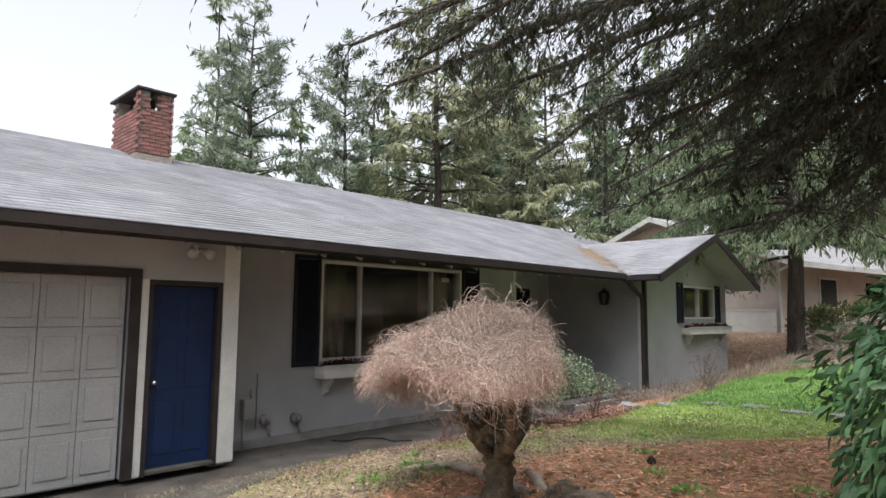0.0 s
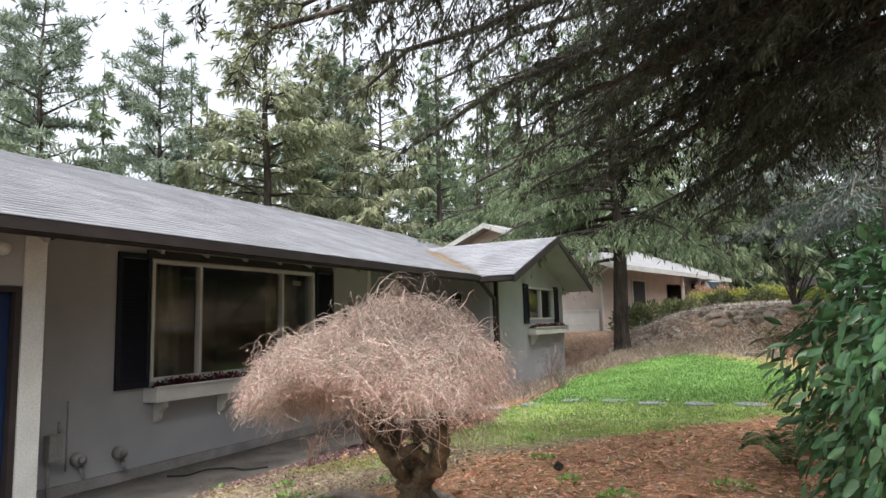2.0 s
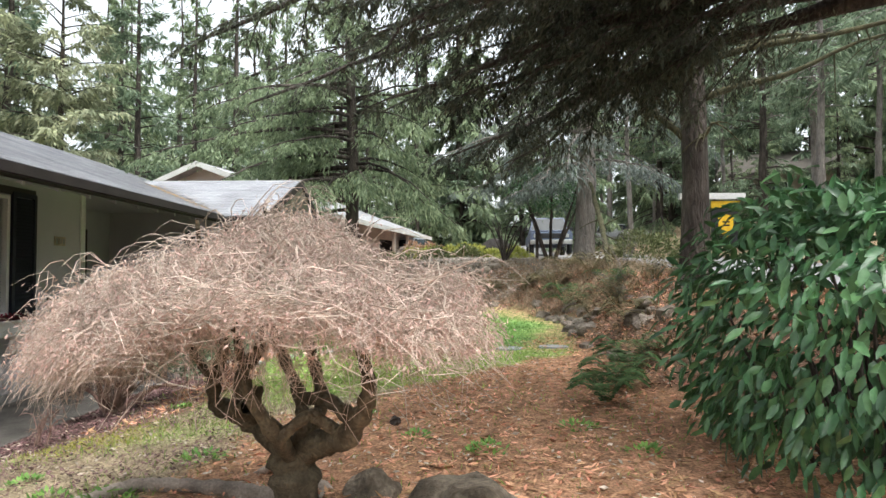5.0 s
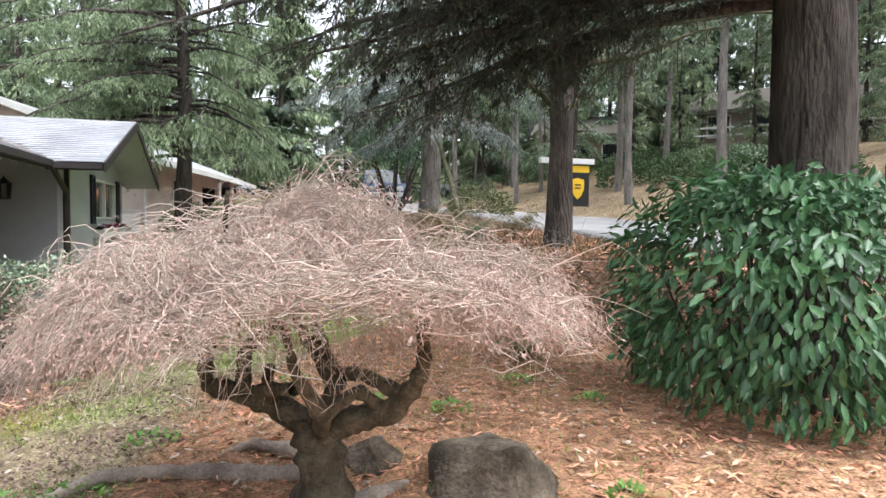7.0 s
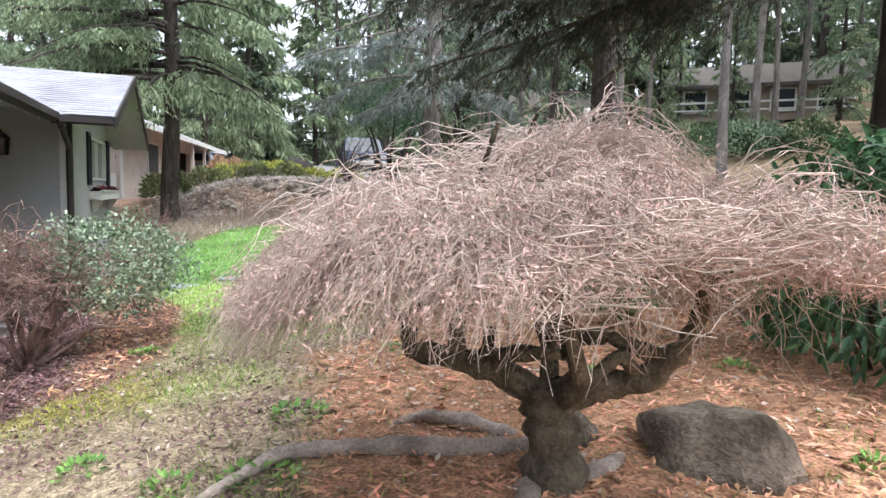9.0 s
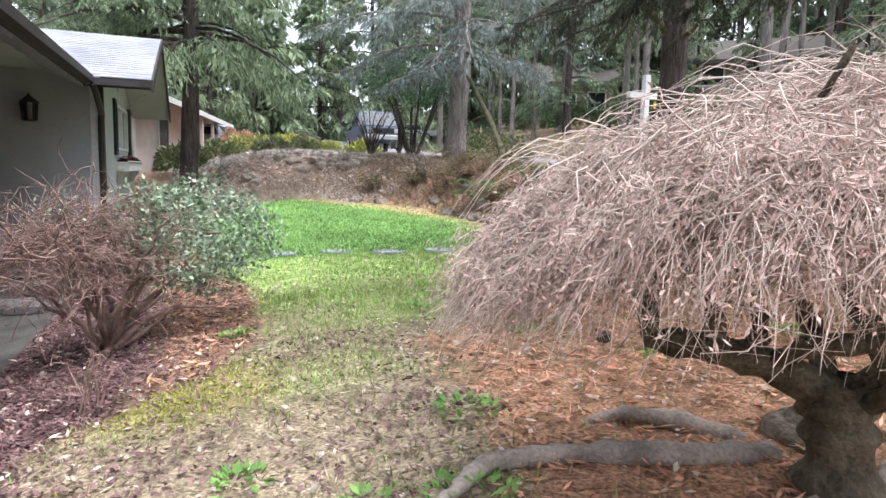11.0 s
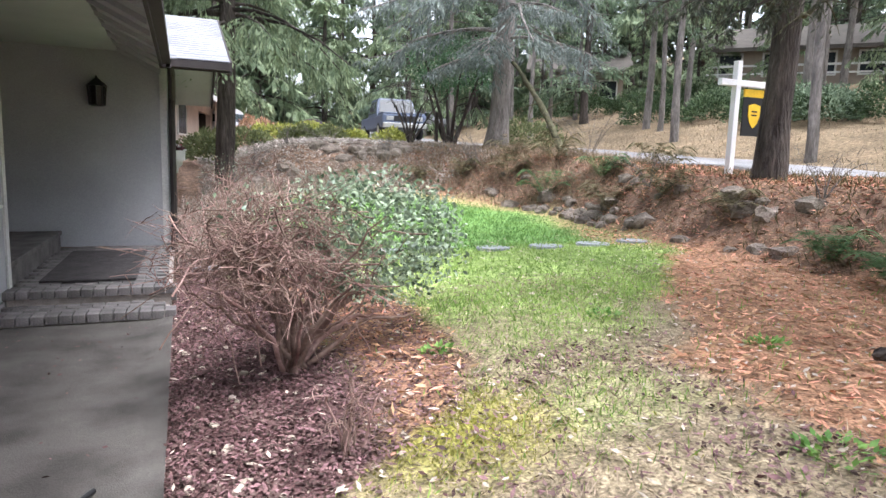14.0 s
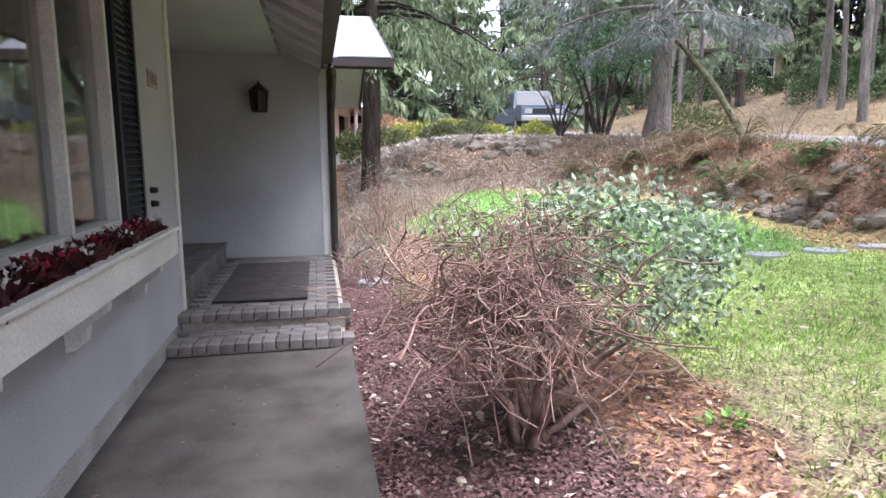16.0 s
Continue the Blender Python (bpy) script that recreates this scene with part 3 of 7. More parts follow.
def drape(y0, y1, z0, z1, x):
    n = 40
    ys = np.linspace(y0, y1, n)
    xs = x + 0.03 * np.sin(np.linspace(0, 30 * (y1 - y0), n))
    V = [(a, b, z0) for a, b in zip(xs, ys)] + [(a, b, z1) for a, b in zip(xs, ys)]
    V += [(p[0] - 0.012, p[1], p[2]) for p in V]
    F = [(i, i + 1, n + i + 1, n + i) for i in range(n - 1)] + [(2 * n + i + 1, 2 * n + i, 3 * n + i, 3 * n + i + 1) for i in range(n - 1)]
    F += [(0, 2 * n, 3 * n, n), (n - 1, 2 * n - 1, 4 * n - 1, 3 * n - 1)]
    return tagged(raw("drape", V, F, M_DRAPE), "brown gathered drape hanging behind the window", "curtain")


drape(2.62, 3.42, 0.26, 2.7, -0.3)
drape(0.3, 0.95, 0.26, 2.7, -0.3)


def shutter(x, y0, y1, z0, z1):
    t = thing("shutter", x, (y0 + y1) / 2, z0, "dark navy louvred window shutter", "shutter", "shutters")
    part("shutter_frame", boxes((x + 0.004, x + 0.045, y0, y0 + 0.05, z0, z1), (x + 0.004, x + 0.045, y1 - 0.05, y1, z0, z1), (x + 0.004, x + 0.045, y0 + 0.05, y1 - 0.05, z0, z0 + 0.06), (x + 0.004, x + 0.045, y0 + 0.05, y1 - 0.05, z1 - 0.06, z1)), M_NAVY, t)
    n = int((z1 - z0 - 0.12) / 0.045)
    for i in range(n):
        z = z0 + 0.065 + i * 0.045
        bm = bmesh.new()
        slab(bm, [(x + 0.038, y0 + 0.05, z), (x + 0.038, y1 - 0.05, z), (x + 0.012, y1 - 0.05, z + 0.042), (x + 0.012, y0 + 0.05, z + 0.042)], 0.008)
        part("slat", bm, M_NAVY, t)


for s in ((0.0, -0.2, 0.25, 1.0, 2.66), (0.0, 3.49, 3.96, 1.0, 2.66), (1.37, 9.85, 10.18, 1.62, 2.62), (1.37, 12.27, 12.6, 1.62, 2.62)):
    shutter(*s)


def planter(x, y0, y1, z, depth, brackets):
    t = thing("window_box", x, (y0 + y1) / 2, z - 0.16, "long off-white wooden window box with flowers", "planter")
    part("front_board", boxes((x + depth - 0.025, x + depth, y0, y1, z - 0.17, z), bevel=0.004), M_TRIM, t)
    part("rim", boxes((x + depth - 0.03, x + depth + 0.025, y0 - 0.012, y1 + 0.012, z, z + 0.025), bevel=0.005), M_TRIM, t)
    part("bottom_board", boxes((x + 0.004, x + depth - 0.025, y0, y1, z - 0.17, z - 0.145)), M_TRIM, t)
    for y in (y0, y1 - 0.025):
        part("end_board", boxes((x + 0.004, x + depth - 0.025, y, y + 0.025, z - 0.145, z)), M_TRIM, t)
    part("soil", boxes((x + 0.006, x + depth - 0.027, y0 + 0.027, y1 - 0.027, z - 0.13, z - 0.03)), mat("potting_soil", (0.03, 0.022, 0.018), 0.95, 0.3, 20, 80, 0.6), t)
    for y in brackets:
        bm = bmesh.new()
        prof = [(0.004, -0.172), (depth - 0.04, -0.172), (depth - 0.045, -0.24), (0.11, -0.31), (0.10, -0.38), (0.05, -0.42), (0.004, -0.43)]
        a = [bm.verts.new((x + p[0], y - 0.03, z + p[1])) for p in prof]
        b = [bm.verts.new((x + p[0], y + 0.03, z + p[1])) for p in prof]
        bm.faces.new(a)
        bm.faces.new(b[::-1])
        for i in range(len(prof)):
            j = (i + 1) % len(prof)
            bm.faces.new((a[j], a[i], b[i], b[j]))
        part("bracket", bm, M_TRIM, t)
    return t


planter(0.0, 0.2, 3.86, 0.99, 0.25, (0.38, 1.4, 2.5, 3.55))
planter(1.37, 10.1, 12.9, 1.5, 0.22, (10.35, 12.6))


def porch():
    """Brick steps and landing, brick by brick."""
    base = struct(part("porch_base", boxes((0.03, 1.41, 4.86, 8.02, -0.2, 0.075), (0.0, 1.40, 4.33, 4.86, -0.2, -0.045)), M_MORTAR), "brick entry steps and landing with worn joints", "steps")
    rb_ = random.Random(3)

    def brick_mesh(w, d, h):
        bm = boxes((-w / 2, w / 2, -d / 2, d / 2, -h / 2, h / 2), bevel=0.007)
        me = bpy.data.meshes.new("brick")
        bm.to_mesh(me)
        bm.free()
        me.materials.append(M_PAVER)
        return me
    head, flat = brick_mesh(0.094, 0.2, 0.075), brick_mesh(0.2, 0.094, 0.07)

    def lay(me, x, y, z, rz=0):
        ob = new("brick", me)
        ob.matrix_basis = pose(x, y, z, rb_.uniform(-0.8, 0.8), rb_.uniform(-0.8, 0.8), rz + rb_.uniform(-1, 1))
        ob.parent = base
    for y0, y1, z in ((4.30, 4.86, -0.015), (4.83, 8.0, 0.105)):
        x = 0.05
        while x < 1.42:
            lay(head, x, y0 + 0.1, z)
            x += 0.105
        y = y0 + 0.26
        r = 0
        while y < y1 - 0.03:
            x = 0.11 + (0.105 if r % 2 else 0)
            while x < 1.36:
                lay(flat, x, y, z - 0.004 + rb_.uniform(-0.003, 0.003))
                x += 0.21
            y += 0.105
            r += 1
    x = 0.05
    while x < 1.42:
        lay(head, x, 4.97, 0.03)
        lay(head, x, 4.44, -0.09)
        x += 0.105


struct(part("entry_platform", boxes((-1.15, -0.02, 5.14, 8.02, -0.2, 0.35), (-0.06, 0.0, 5.16, 8.02, 0.3, 0.355), bevel=0.006), mat("dark_entry_concrete", (0.13, 0.12, 0.115), 0.85, 0.2, 5, 60, 0.3)), "raised dark concrete entry platform in the recess", "step")
porch()


def entry_door():
    t = thing("door_2", -1.2, 6.72, 0.35, "dark entry door in the shaded recess", "door")
    part("frame", boxes((-1.28, -1.12, 6.25, 6.31, 0.35, 2.42), (-1.28, -1.12, 7.14, 7.2, 0.35, 2.42), (-1.28, -1.12, 6.31, 7.14, 2.36, 2.42)), M_DARK, t)
    d = part("leaf", boxes((-1.24, -1.19, 6.315, 7.135, 0.36, 2.355), bevel=0.004), M_NAVY, t)
    for z0, z1 in ((0.5, 1.15), (1.3, 1.7), (1.82, 2.25)):
        for y0, y1 in ((6.4, 6.68), (6.78, 7.06)):
            part("panel", boxes((-1.19, -1.18, y0, y1, z0, z1), bevel=0.006), M_NAVY, d)
    bm = bmesh.new()
    tube(bm, (-1.19, 6.38, 1.35), (-1.15, 6.38, 1.35), 0.025, 0.02)
    part("door_handle", bm, M_CHROME, d)


entry_door()
tagged(part("door_mat", boxes((0.22, 1.08, 5.25, 7.35, 0.146, 0.165), bevel=0.004), mat("dark_rubber_mat", (0.045, 0.04, 0.04), 0.95, 0.2, 10, 120, 0.5)), "large dark worn door mat on the brick landing", "door mat")

# ---- trees ----
# fir, pine and brown needles are paled and blued to imitate distance haze
M_HAZYFIR = mat("fir_needles", (0.17, 0.25, 0.16), 0.7, 0.3, 0.6, 12, 0, tint=(0.31, 0.40, 0.27), vary=0.35, sheer=0.5)
M_CEDAR = mat("cedar_sprays", (0.21, 0.285, 0.165), 0.7, 0.25, 0.5, 12, 0, tint=(0.35, 0.435, 0.26), vary=0.35, sheer=0.5)
M_HAZYPINE = mat("hazy_pine_needles", (0.26, 0.34, 0.27), 0.7, 0.3, 0.6, 12, 0, tint=(0.43, 0.50, 0.39), vary=0.35, sheer=0.3)
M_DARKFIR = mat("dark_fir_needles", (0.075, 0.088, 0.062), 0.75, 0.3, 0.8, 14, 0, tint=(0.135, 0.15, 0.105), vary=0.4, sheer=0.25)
M_BLUEFIR = mat("blue_grey_needles", (0.172, 0.21, 0.194), 0.75, 0.25, 0.7, 14, 0, tint=(0.272, 0.315, 0.286), vary=0.35, sheer=0.3)
M_HAZYBROWNFIR = mat("hazy_tired_brown_needles", (0.31, 0.35, 0.22), 0.75, 0.25, 0.5, 14, 0, tint=(0.48, 0.51, 0.33), vary=0.35, sheer=0.3)
UP = np.array([0, 0, 1.0])


def trunk_mesh(h, r, lean, seed, seg=12, rings=16):
    g_ = np.random.default_rng(seed)
    t = np.linspace(0, 1, rings) ** 1.6
    z = t * h
    rad = r * (1 - 0.93 * t) + r * 0.3 * np.exp(-z / (r * 1.3))
    cx, cy = lean[0] * z + 0.06 * np.sin(z * 0.7 + seed), lean[1] * z + 0.06 * np.cos(z * 0.55 + seed)
    ang = np.linspace(0, 2 * np.pi, seg, endpoint=False)
    rr = rad[:, None] * (1 + 0.07 * g_.standard_normal((rings, seg)) + 0.10 * np.exp(-z / (r * 2))[:, None] * np.cos(5 * ang + seed)[None])
    V = np.stack([cx[:, None] + rr * np.cos(ang), cy[:, None] + rr * np.sin(ang), np.repeat(z[:, None], seg, 1) - 0.25 * (t[:, None] == 0)], -1).reshape(-1, 3)
    i, j = np.arange(rings - 1)[:, None] * seg, np.arange(seg)[None]
    F = np.stack([i + j, i + (j + 1) % seg, i + seg + (j + 1) % seg, i + seg + j], -1).reshape(-1, 4)
    return V, F, lambda zz: np.stack([np.interp(zz, z, cx), np.interp(zz, z, cy), zz], -1)


def limbs(centre, z, az, length, rise, droop, r, g_, n=7):
    """Branch curves: each starts on the trunk at height z, runs out by length, rises and then droops."""
    out = []
    for zi, a, L, u, d, ri in zip(z, az, length, rise, droop, r):
        s = np.linspace(0, 1, n)
        bend = np.cumsum(g_.standard_normal((n, 2)) * 0.03 * L, 0) * s[:, None]
        p = np.stack([np.cos(a) * s * L + bend[:, 0], np.sin(a) * s * L + bend[:, 1], u * s * L - d * L * s ** 2], -1) + centre(np.array([zi]))[0]
        out.append((p, ri * (1 - 0.85 * s)))
    return out


def sprays(branches, per, sub, style, size, g_, start=0.2, hang=0.25, reach=0.38):
    """Foliage on the branches: side twigs that carry short blades (fir) or tufts (pine)."""
    C, A = [], []
    for p, r in branches:
        L = np.linalg.norm(p[-1] - p[0])
        m = max(3, int(per * L))
        s = start + (1 - start) * g_.random(m) ** 0.8
        f = s * (len(p) - 1)
        i = np.minimum(f.astype(int), len(p) - 2)
        q = p[i] + (p[i + 1] - p[i]) * (f - i)[:, None]
        d = unit(p[i + 1] - p[i])
        side = unit(np.cross(d, UP)) * g_.choice([-1, 1], m)[:, None]
        tw = unit(d * 0.75 + side * (0.5 + 0.6 * g_.random((m, 1))) + g_.standard_normal((m, 3)) * 0.12 - UP * hang * (0.4 + g_.random((m, 1))))
        tl = (reach * L * (1.08 - s) + 0.10 * L) * (0.6 + 0.6 * g_.random(m))
        tl = np.minimum(tl, 1.1)
        for k in range(sub):
            u = (k + g_.random(m)) / sub
            c = q + tw * (tl * u)[:, None] - UP * (hang * 0.35 * tl * u ** 2)[:, None]
            if style == "pine":
                a = unit(g_.standard_normal((m, 3)) + tw * 0.6 + UP * 0.35)
            else:
                a = unit(tw * 0.8 + g_.standard_normal((m, 3)) * 0.42 - UP * hang)
            C.append(c)
            A.append(a)
    C, A = np.concatenate(C), np.concatenate(A)
    X = unit(np.cross(A, g_.standard_normal(A.shape) * 0.5 + UP))
    n = len(C)
    return shards(C, A, X, size[0] * (0.6 + 0.8 * g_.random(n)), size[1] * (0.6 + 0.8 * g_.random(n)))


def conifer(name, x, y, h, r, base, spread, seed, label, count=60, per=9, sub=6, style="fir", size=(0.30, 0.05), crown=None, bark=None, lean=(0, 0), hang=0.3, shape=1.0, droop=0.25, group="", side=None, z=None):
    g_ = np.random.default_rng(seed)
    e = thing(name, 0, 0, 0, label, "tree", group)
    V, F, cen = trunk_mesh(h, r, lean, seed)
    raw("trunk", V, F, bark or M_BARK, e, smooth=True)
    zz = base + (h - base) * np.sort(g_.random(count) ** 1.0)
    k = (zz - base) / (h - base)
    ln = spread * ((1 - k) ** shape + 0.04) * (0.65 + 0.5 * g_.random(count))
    if style == "pine":
        ln = spread * np.sqrt(np.clip(1 - (k - 0.25) ** 2 / 0.6, 0.03, 1)) * (0.55 + 0.6 * g_.random(count))
    az = g_.random(count) * 2 * np.pi if side is None else side[0] + side[1] * g_.standard_normal(count)
    br = limbs(cen, zz, az, ln, 0.1 + 0.45 * k + 0.1 * g_.standard_normal(count), droop * (1.2 - k), 0.018 * ln + 0.012, g_, 5)
    V, F = tubes(br, 3)
    tagged(raw("branchwork", V, F, bark or M_BARK, e), kind="stuff")
    V, F = sprays(br, per, sub, style, size, g_, hang=hang)
    tagged(raw("crown", V, F, crown or M_HAZYFIR, e), kind="stuff")
    e.matrix_basis = pose(x, y, (strip_lookup(x, y) if z is None else z) - 0.05)
    return e


def again(ob, x, y, s, rz):
    m = pose(x, y, strip_lookup(x, y) - 0.05, 0, 0, rz) @ Matrix.Diagonal((s * 0.95, s * 0.95, s, 1))
    return copy_thing(ob, m)


# trees that stand by the lawn and the road
tree_a = conifer("cedar_tree", 2.62, 15.3, 17, 0.24, 3.6, 3.3, 11, "tall cedar with drooping light green sprays at the lawn's end", 95, 17, 7, "fir", (0.23, 0.048), M_CEDAR, lean=(-0.004, 0.0), hang=0.7, droop=0.42, shape=0.7)
tree_b = conifer("fir_tree", 9.73, 14.1, 20, 0.30, 3.4, 3.9, 12, "tall fir with grey bark and blue-grey lichened branches", 80, 12, 6, "fir", (0.24, 0.035), M_BLUEFIR, M_BARKL, hang=0.55, droop=0.4, shape=0.7)
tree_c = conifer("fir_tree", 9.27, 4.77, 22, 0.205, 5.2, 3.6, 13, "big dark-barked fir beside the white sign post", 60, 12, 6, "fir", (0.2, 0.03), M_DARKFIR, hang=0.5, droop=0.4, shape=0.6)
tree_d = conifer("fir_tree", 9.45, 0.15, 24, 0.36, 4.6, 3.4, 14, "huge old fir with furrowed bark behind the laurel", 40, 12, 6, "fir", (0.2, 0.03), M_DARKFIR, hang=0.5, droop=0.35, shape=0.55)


def overhang(e, x, y, z0, spec, seed, per, sub, size, crown, hang=0.6, bark=None):
    """Long low limbs reaching over the yard: spec rows of (height, heading in degrees, length, rise, droop)."""
    g_ = np.random.default_rng(seed)
    s = np.array(spec, float)
    cen = lambda zz: np.stack([np.full_like(zz, x), np.full_like(zz, y), z0 + zz], -1)
    br = limbs(cen, s[:, 0], np.radians(s[:, 1]), s[:, 2], s[:, 3], s[:, 4], 0.016 * s[:, 2] + 0.012, g_, 12)
    twigs = []
    for p, r in br:
        for k in range(3, 12):
            for sg in (-1, 1):
                d = unit(p[min(k + 1, 11)] - p[k - 1])
                sd = unit(np.cross(d, UP)) * sg
                L = (0.35 + 0.5 * g_.random()) * (1.25 - k / 12) * 1.5
                t = np.linspace(0, 1, 6)[:, None]
                q = p[k] + (d * 0.8 + sd * (0.6 + 0.3 * g_.random())) * L * t - UP * (0.25 + 0.4 * g_.random()) * L * t ** 2 + np.cumsum(g_.standard_normal((6, 3)) * 0.02, 0) * t
                twigs.append((q, 0.010 * (1 - 0.8 * t[:, 0]) * (0.6 + L)))
    V, F = tubes(br, 7)
    tagged(raw("branchwork", V, F, bark or M_BARK, e, smooth=True), kind="stuff")
    V, F = tubes(twigs, 4)
    tagged(raw("twigwork", V, F, bark or M_BARK, e), kind="stuff")
    V, F = sprays(twigs + br, per, sub, "fir", size, g_, 0.12, hang, 0.3)
    tagged(raw("crown", V, F, crown, e), kind="stuff")


_r = np.random.default_rng(5)
spec_d = [(2.75, 170, 3.6, -0.02, 0.14), (2.7, 150, 3.9, 0.0, 0.22), (2.9, 162, 4.6, 0.02, 0.2), (3.0, 186, 4.6, 0.05, 0.2), (2.8, 132, 3.8, 0.0, 0.25), (3.4, 168, 5.4, 0.05, 0.2), (3.3, 205, 4.8, 0.05, 0.18), (3.6, 182, 5.8, 0.08, 0.2), (3.8, 215, 5.6, 0.1, 0.2), (3.9, 192, 6.2, 0.1, 0.2), (3.15, 178, 3.9, 0.02, 0.12), (3.5, 195, 4.2, 0.1, 0.18), (3.3, 158, 4.4, 0.02, 0.2), (3.2, 140, 4.6, 0.0, 0.25), (4.0, 210, 4.6, 0.1, 0.2), (3.7, 172, 5.2, 0.1, 0.22), (4.2, 186, 5.6, 0.15, 0.22), (4.4, 150, 5.0, 0.12, 0.25), (3.9, 225, 4.4, 0.12, 0.2), (4.8, 165, 5.8, 0.18, 0.25), (5.0, 200, 5.4, 0.15, 0.22), (4.6, 130, 4.8, 0.1, 0.25), (5.2, 178, 5.0, 0.2, 0.22), (5.4, 220, 5.0, 0.2, 0.25), (4.1, 240, 4.2, 0.15, 0.2), (4.6, 256, 4.4, 0.15, 0.2)]
spec_d += [(3.1 + 0.17 * k, 158 + (k * 41) % 75, 4.0 + 0.5 * ((k * 3) % 5), 0.06, 0.16 + 0.03 * (k % 3)) for k in range(6)]
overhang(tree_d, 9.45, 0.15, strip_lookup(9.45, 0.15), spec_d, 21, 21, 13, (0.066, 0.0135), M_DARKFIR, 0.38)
spec_c = [(3.3, 195, 3.2, 0.1, 0.35), (3.9, 170, 3.6, 0.1, 0.35), (4.4, 215, 4.0, 0.15, 0.3), (4.8, 185, 4.4, 0.15, 0.35), (4.2, 150, 3.2, 0.1, 0.35), (5.2, 235, 4.2, 0.2, 0.3), (5.4, 200, 4.6, 0.2, 0.35)]
spec_c += [(3.7 + 0.14 * k, 176 + (k * 37) % 58, 4.6 + 0.55 * ((k * 5) % 4), 0.10, 0.30 + 0.03 * (k % 3)) for k in range(0, 20, 2)]
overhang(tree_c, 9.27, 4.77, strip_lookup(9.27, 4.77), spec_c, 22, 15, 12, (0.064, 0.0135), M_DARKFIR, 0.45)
spec_b = [(2.5, 200, 2.6, 0.05, 0.3), (2.9, 230, 3.0, 0.05, 0.3), (3.2, 170, 3.4, 0.05, 0.35), (3.6, 260, 3.2, 0.1, 0.3), (3.9, 190, 3.8, 0.1, 0.3), (4.3, 225, 3.8, 0.1, 0.3), (3.0, 300, 2.6, 0.05, 0.3), (4.6, 280, 3.4, 0.1, 0.3)]
overhang(tree_b, 9.73, 14.1, strip_lookup(9.73, 14.1), spec_b, 23, 16, 5, (0.17, 0.022), M_BLUEFIR, 0.4, M_BARKL)
spec_a = [(2.9 + 0.27 * k, 150 + (k * 67) % 110, 3.4 + 0.5 * ((k * 3) % 4), 0.08, 0.34) for k in range(18)]
overhang(tree_a, 2.62, 15.3, strip_lookup(2.62, 15.3), spec_a, 24, 15, 7, (0.13, 0.034), M_CEDAR, 0.6)
# bare mossy limbs low on the dark fir
M_MOSSBARK = mat("mossy_limb", (0.085, 0.08, 0.045), 0.95, 0.3, 8, 50, 0.6)
_tz = strip_lookup(9.27, 4.77)
lp = []
for z1, a, L, rise, cur in ((2.15, 160, 1.3, 0.9, -0.3), (2.9, 165, 1.1, 0.5, 0.1), (2.75, -12, 2.6, 0.32, 0.0), (3.3, -20, 3.6, 0.25, 0.15), (3.6, 20, 2.4, 0.3, 0.1), (2.2, -70, 0.5, 0.3, 0.0)):
    s = np.linspace(0, 1, 9)
    p = np.stack([np.cos(radians(a)) * L * s, np.sin(radians(a)) * L * s, rise * L * s - cur * L * s ** 2 + 0.05 * np.sin(s * 9)], -1) + np.array([9.27, 4.77, _tz + z1])
    lp.append((p, 0.062 * (1 - 0.72 * s)))
    for k in range(3, 9):
        t = np.linspace(0, 1, 5)[:, None]
        d = unit(_r.standard_normal(3) * [1, 1, 0.3])
        lp.append((p[k] + d * 0.5 * t - UP * 0.25 * t ** 2, 0.014 * (1 - 0.8 * t[:, 0])))
v_, f_ = tubes(lp, 8)
tagged(raw("branchwork", v_, f_, M_MOSSBARK, tree_c, "bare mossy lower limbs", True), kind="stuff")

# woods behind the house, past the lawn and across the road
proto_fir = conifer("fir_tree", -14.5, 24, 21, 0.26, 1.5, 3.6, 31, "tall green fir in the woods behind", 90, 7, 5, "fir", (0.42, 0.10), M_HAZYFIR, hang=0.35, group="woods")
proto_cedar = conifer("cedar_tree", -7, 40, 20, 0.28, 1.0, 3.8, 32, "tall light green cedar in the woods behind", 90, 7, 5, "fir", (0.45, 0.12), M_CEDAR, hang=0.7, droop=0.4, group="woods")
proto_pine = conifer("pine_tree", -22, 11, 18, 0.26, 2.5, 3.2, 33, "tall pine with tufted dark green crown", 95, 9, 8, "pine", (0.40, 0.075), M_HAZYPINE, hang=0.1, droop=0.1, group="woods")
proto_brown = conifer("fir_tree", -14.5, 17.5, 17.5, 0.3, 0.5, 4.6, 34, "broad brownish fir behind the roof", 110, 12, 5, "fir", (0.45, 0.10), M_HAZYBROWNFIR, hang=0.45, droop=0.3, shape=0.5, group="woods")
proto_thin = conifer("fir_tree", 18.5, 17, 17, 0.15, 5.5, 2.2, 35, "slender forest fir with bare lower trunk across the road", 60, 6, 5, "fir", (0.38, 0.075), M_HAZYFIR, M_BARKL, hang=0.4, droop=0.3, group="woods")
proto_bare = conifer("larch_tree", -27, 11.5, 22, 0.2, 2.5, 5.2, 36, "tall sparse spruce with open drooping branches", 64, 9, 6, "fir", (0.5, 0.075), M_CEDAR, hang=0.5, droop=0.22, group="woods")
for x, y, s, rz in ((-19, 15.0, 0.9, 40), (-30, 2.0, 0.55, 80), (-24, 20, 0.62, 10)):
    again(proto_pine, x, y, s, rz)
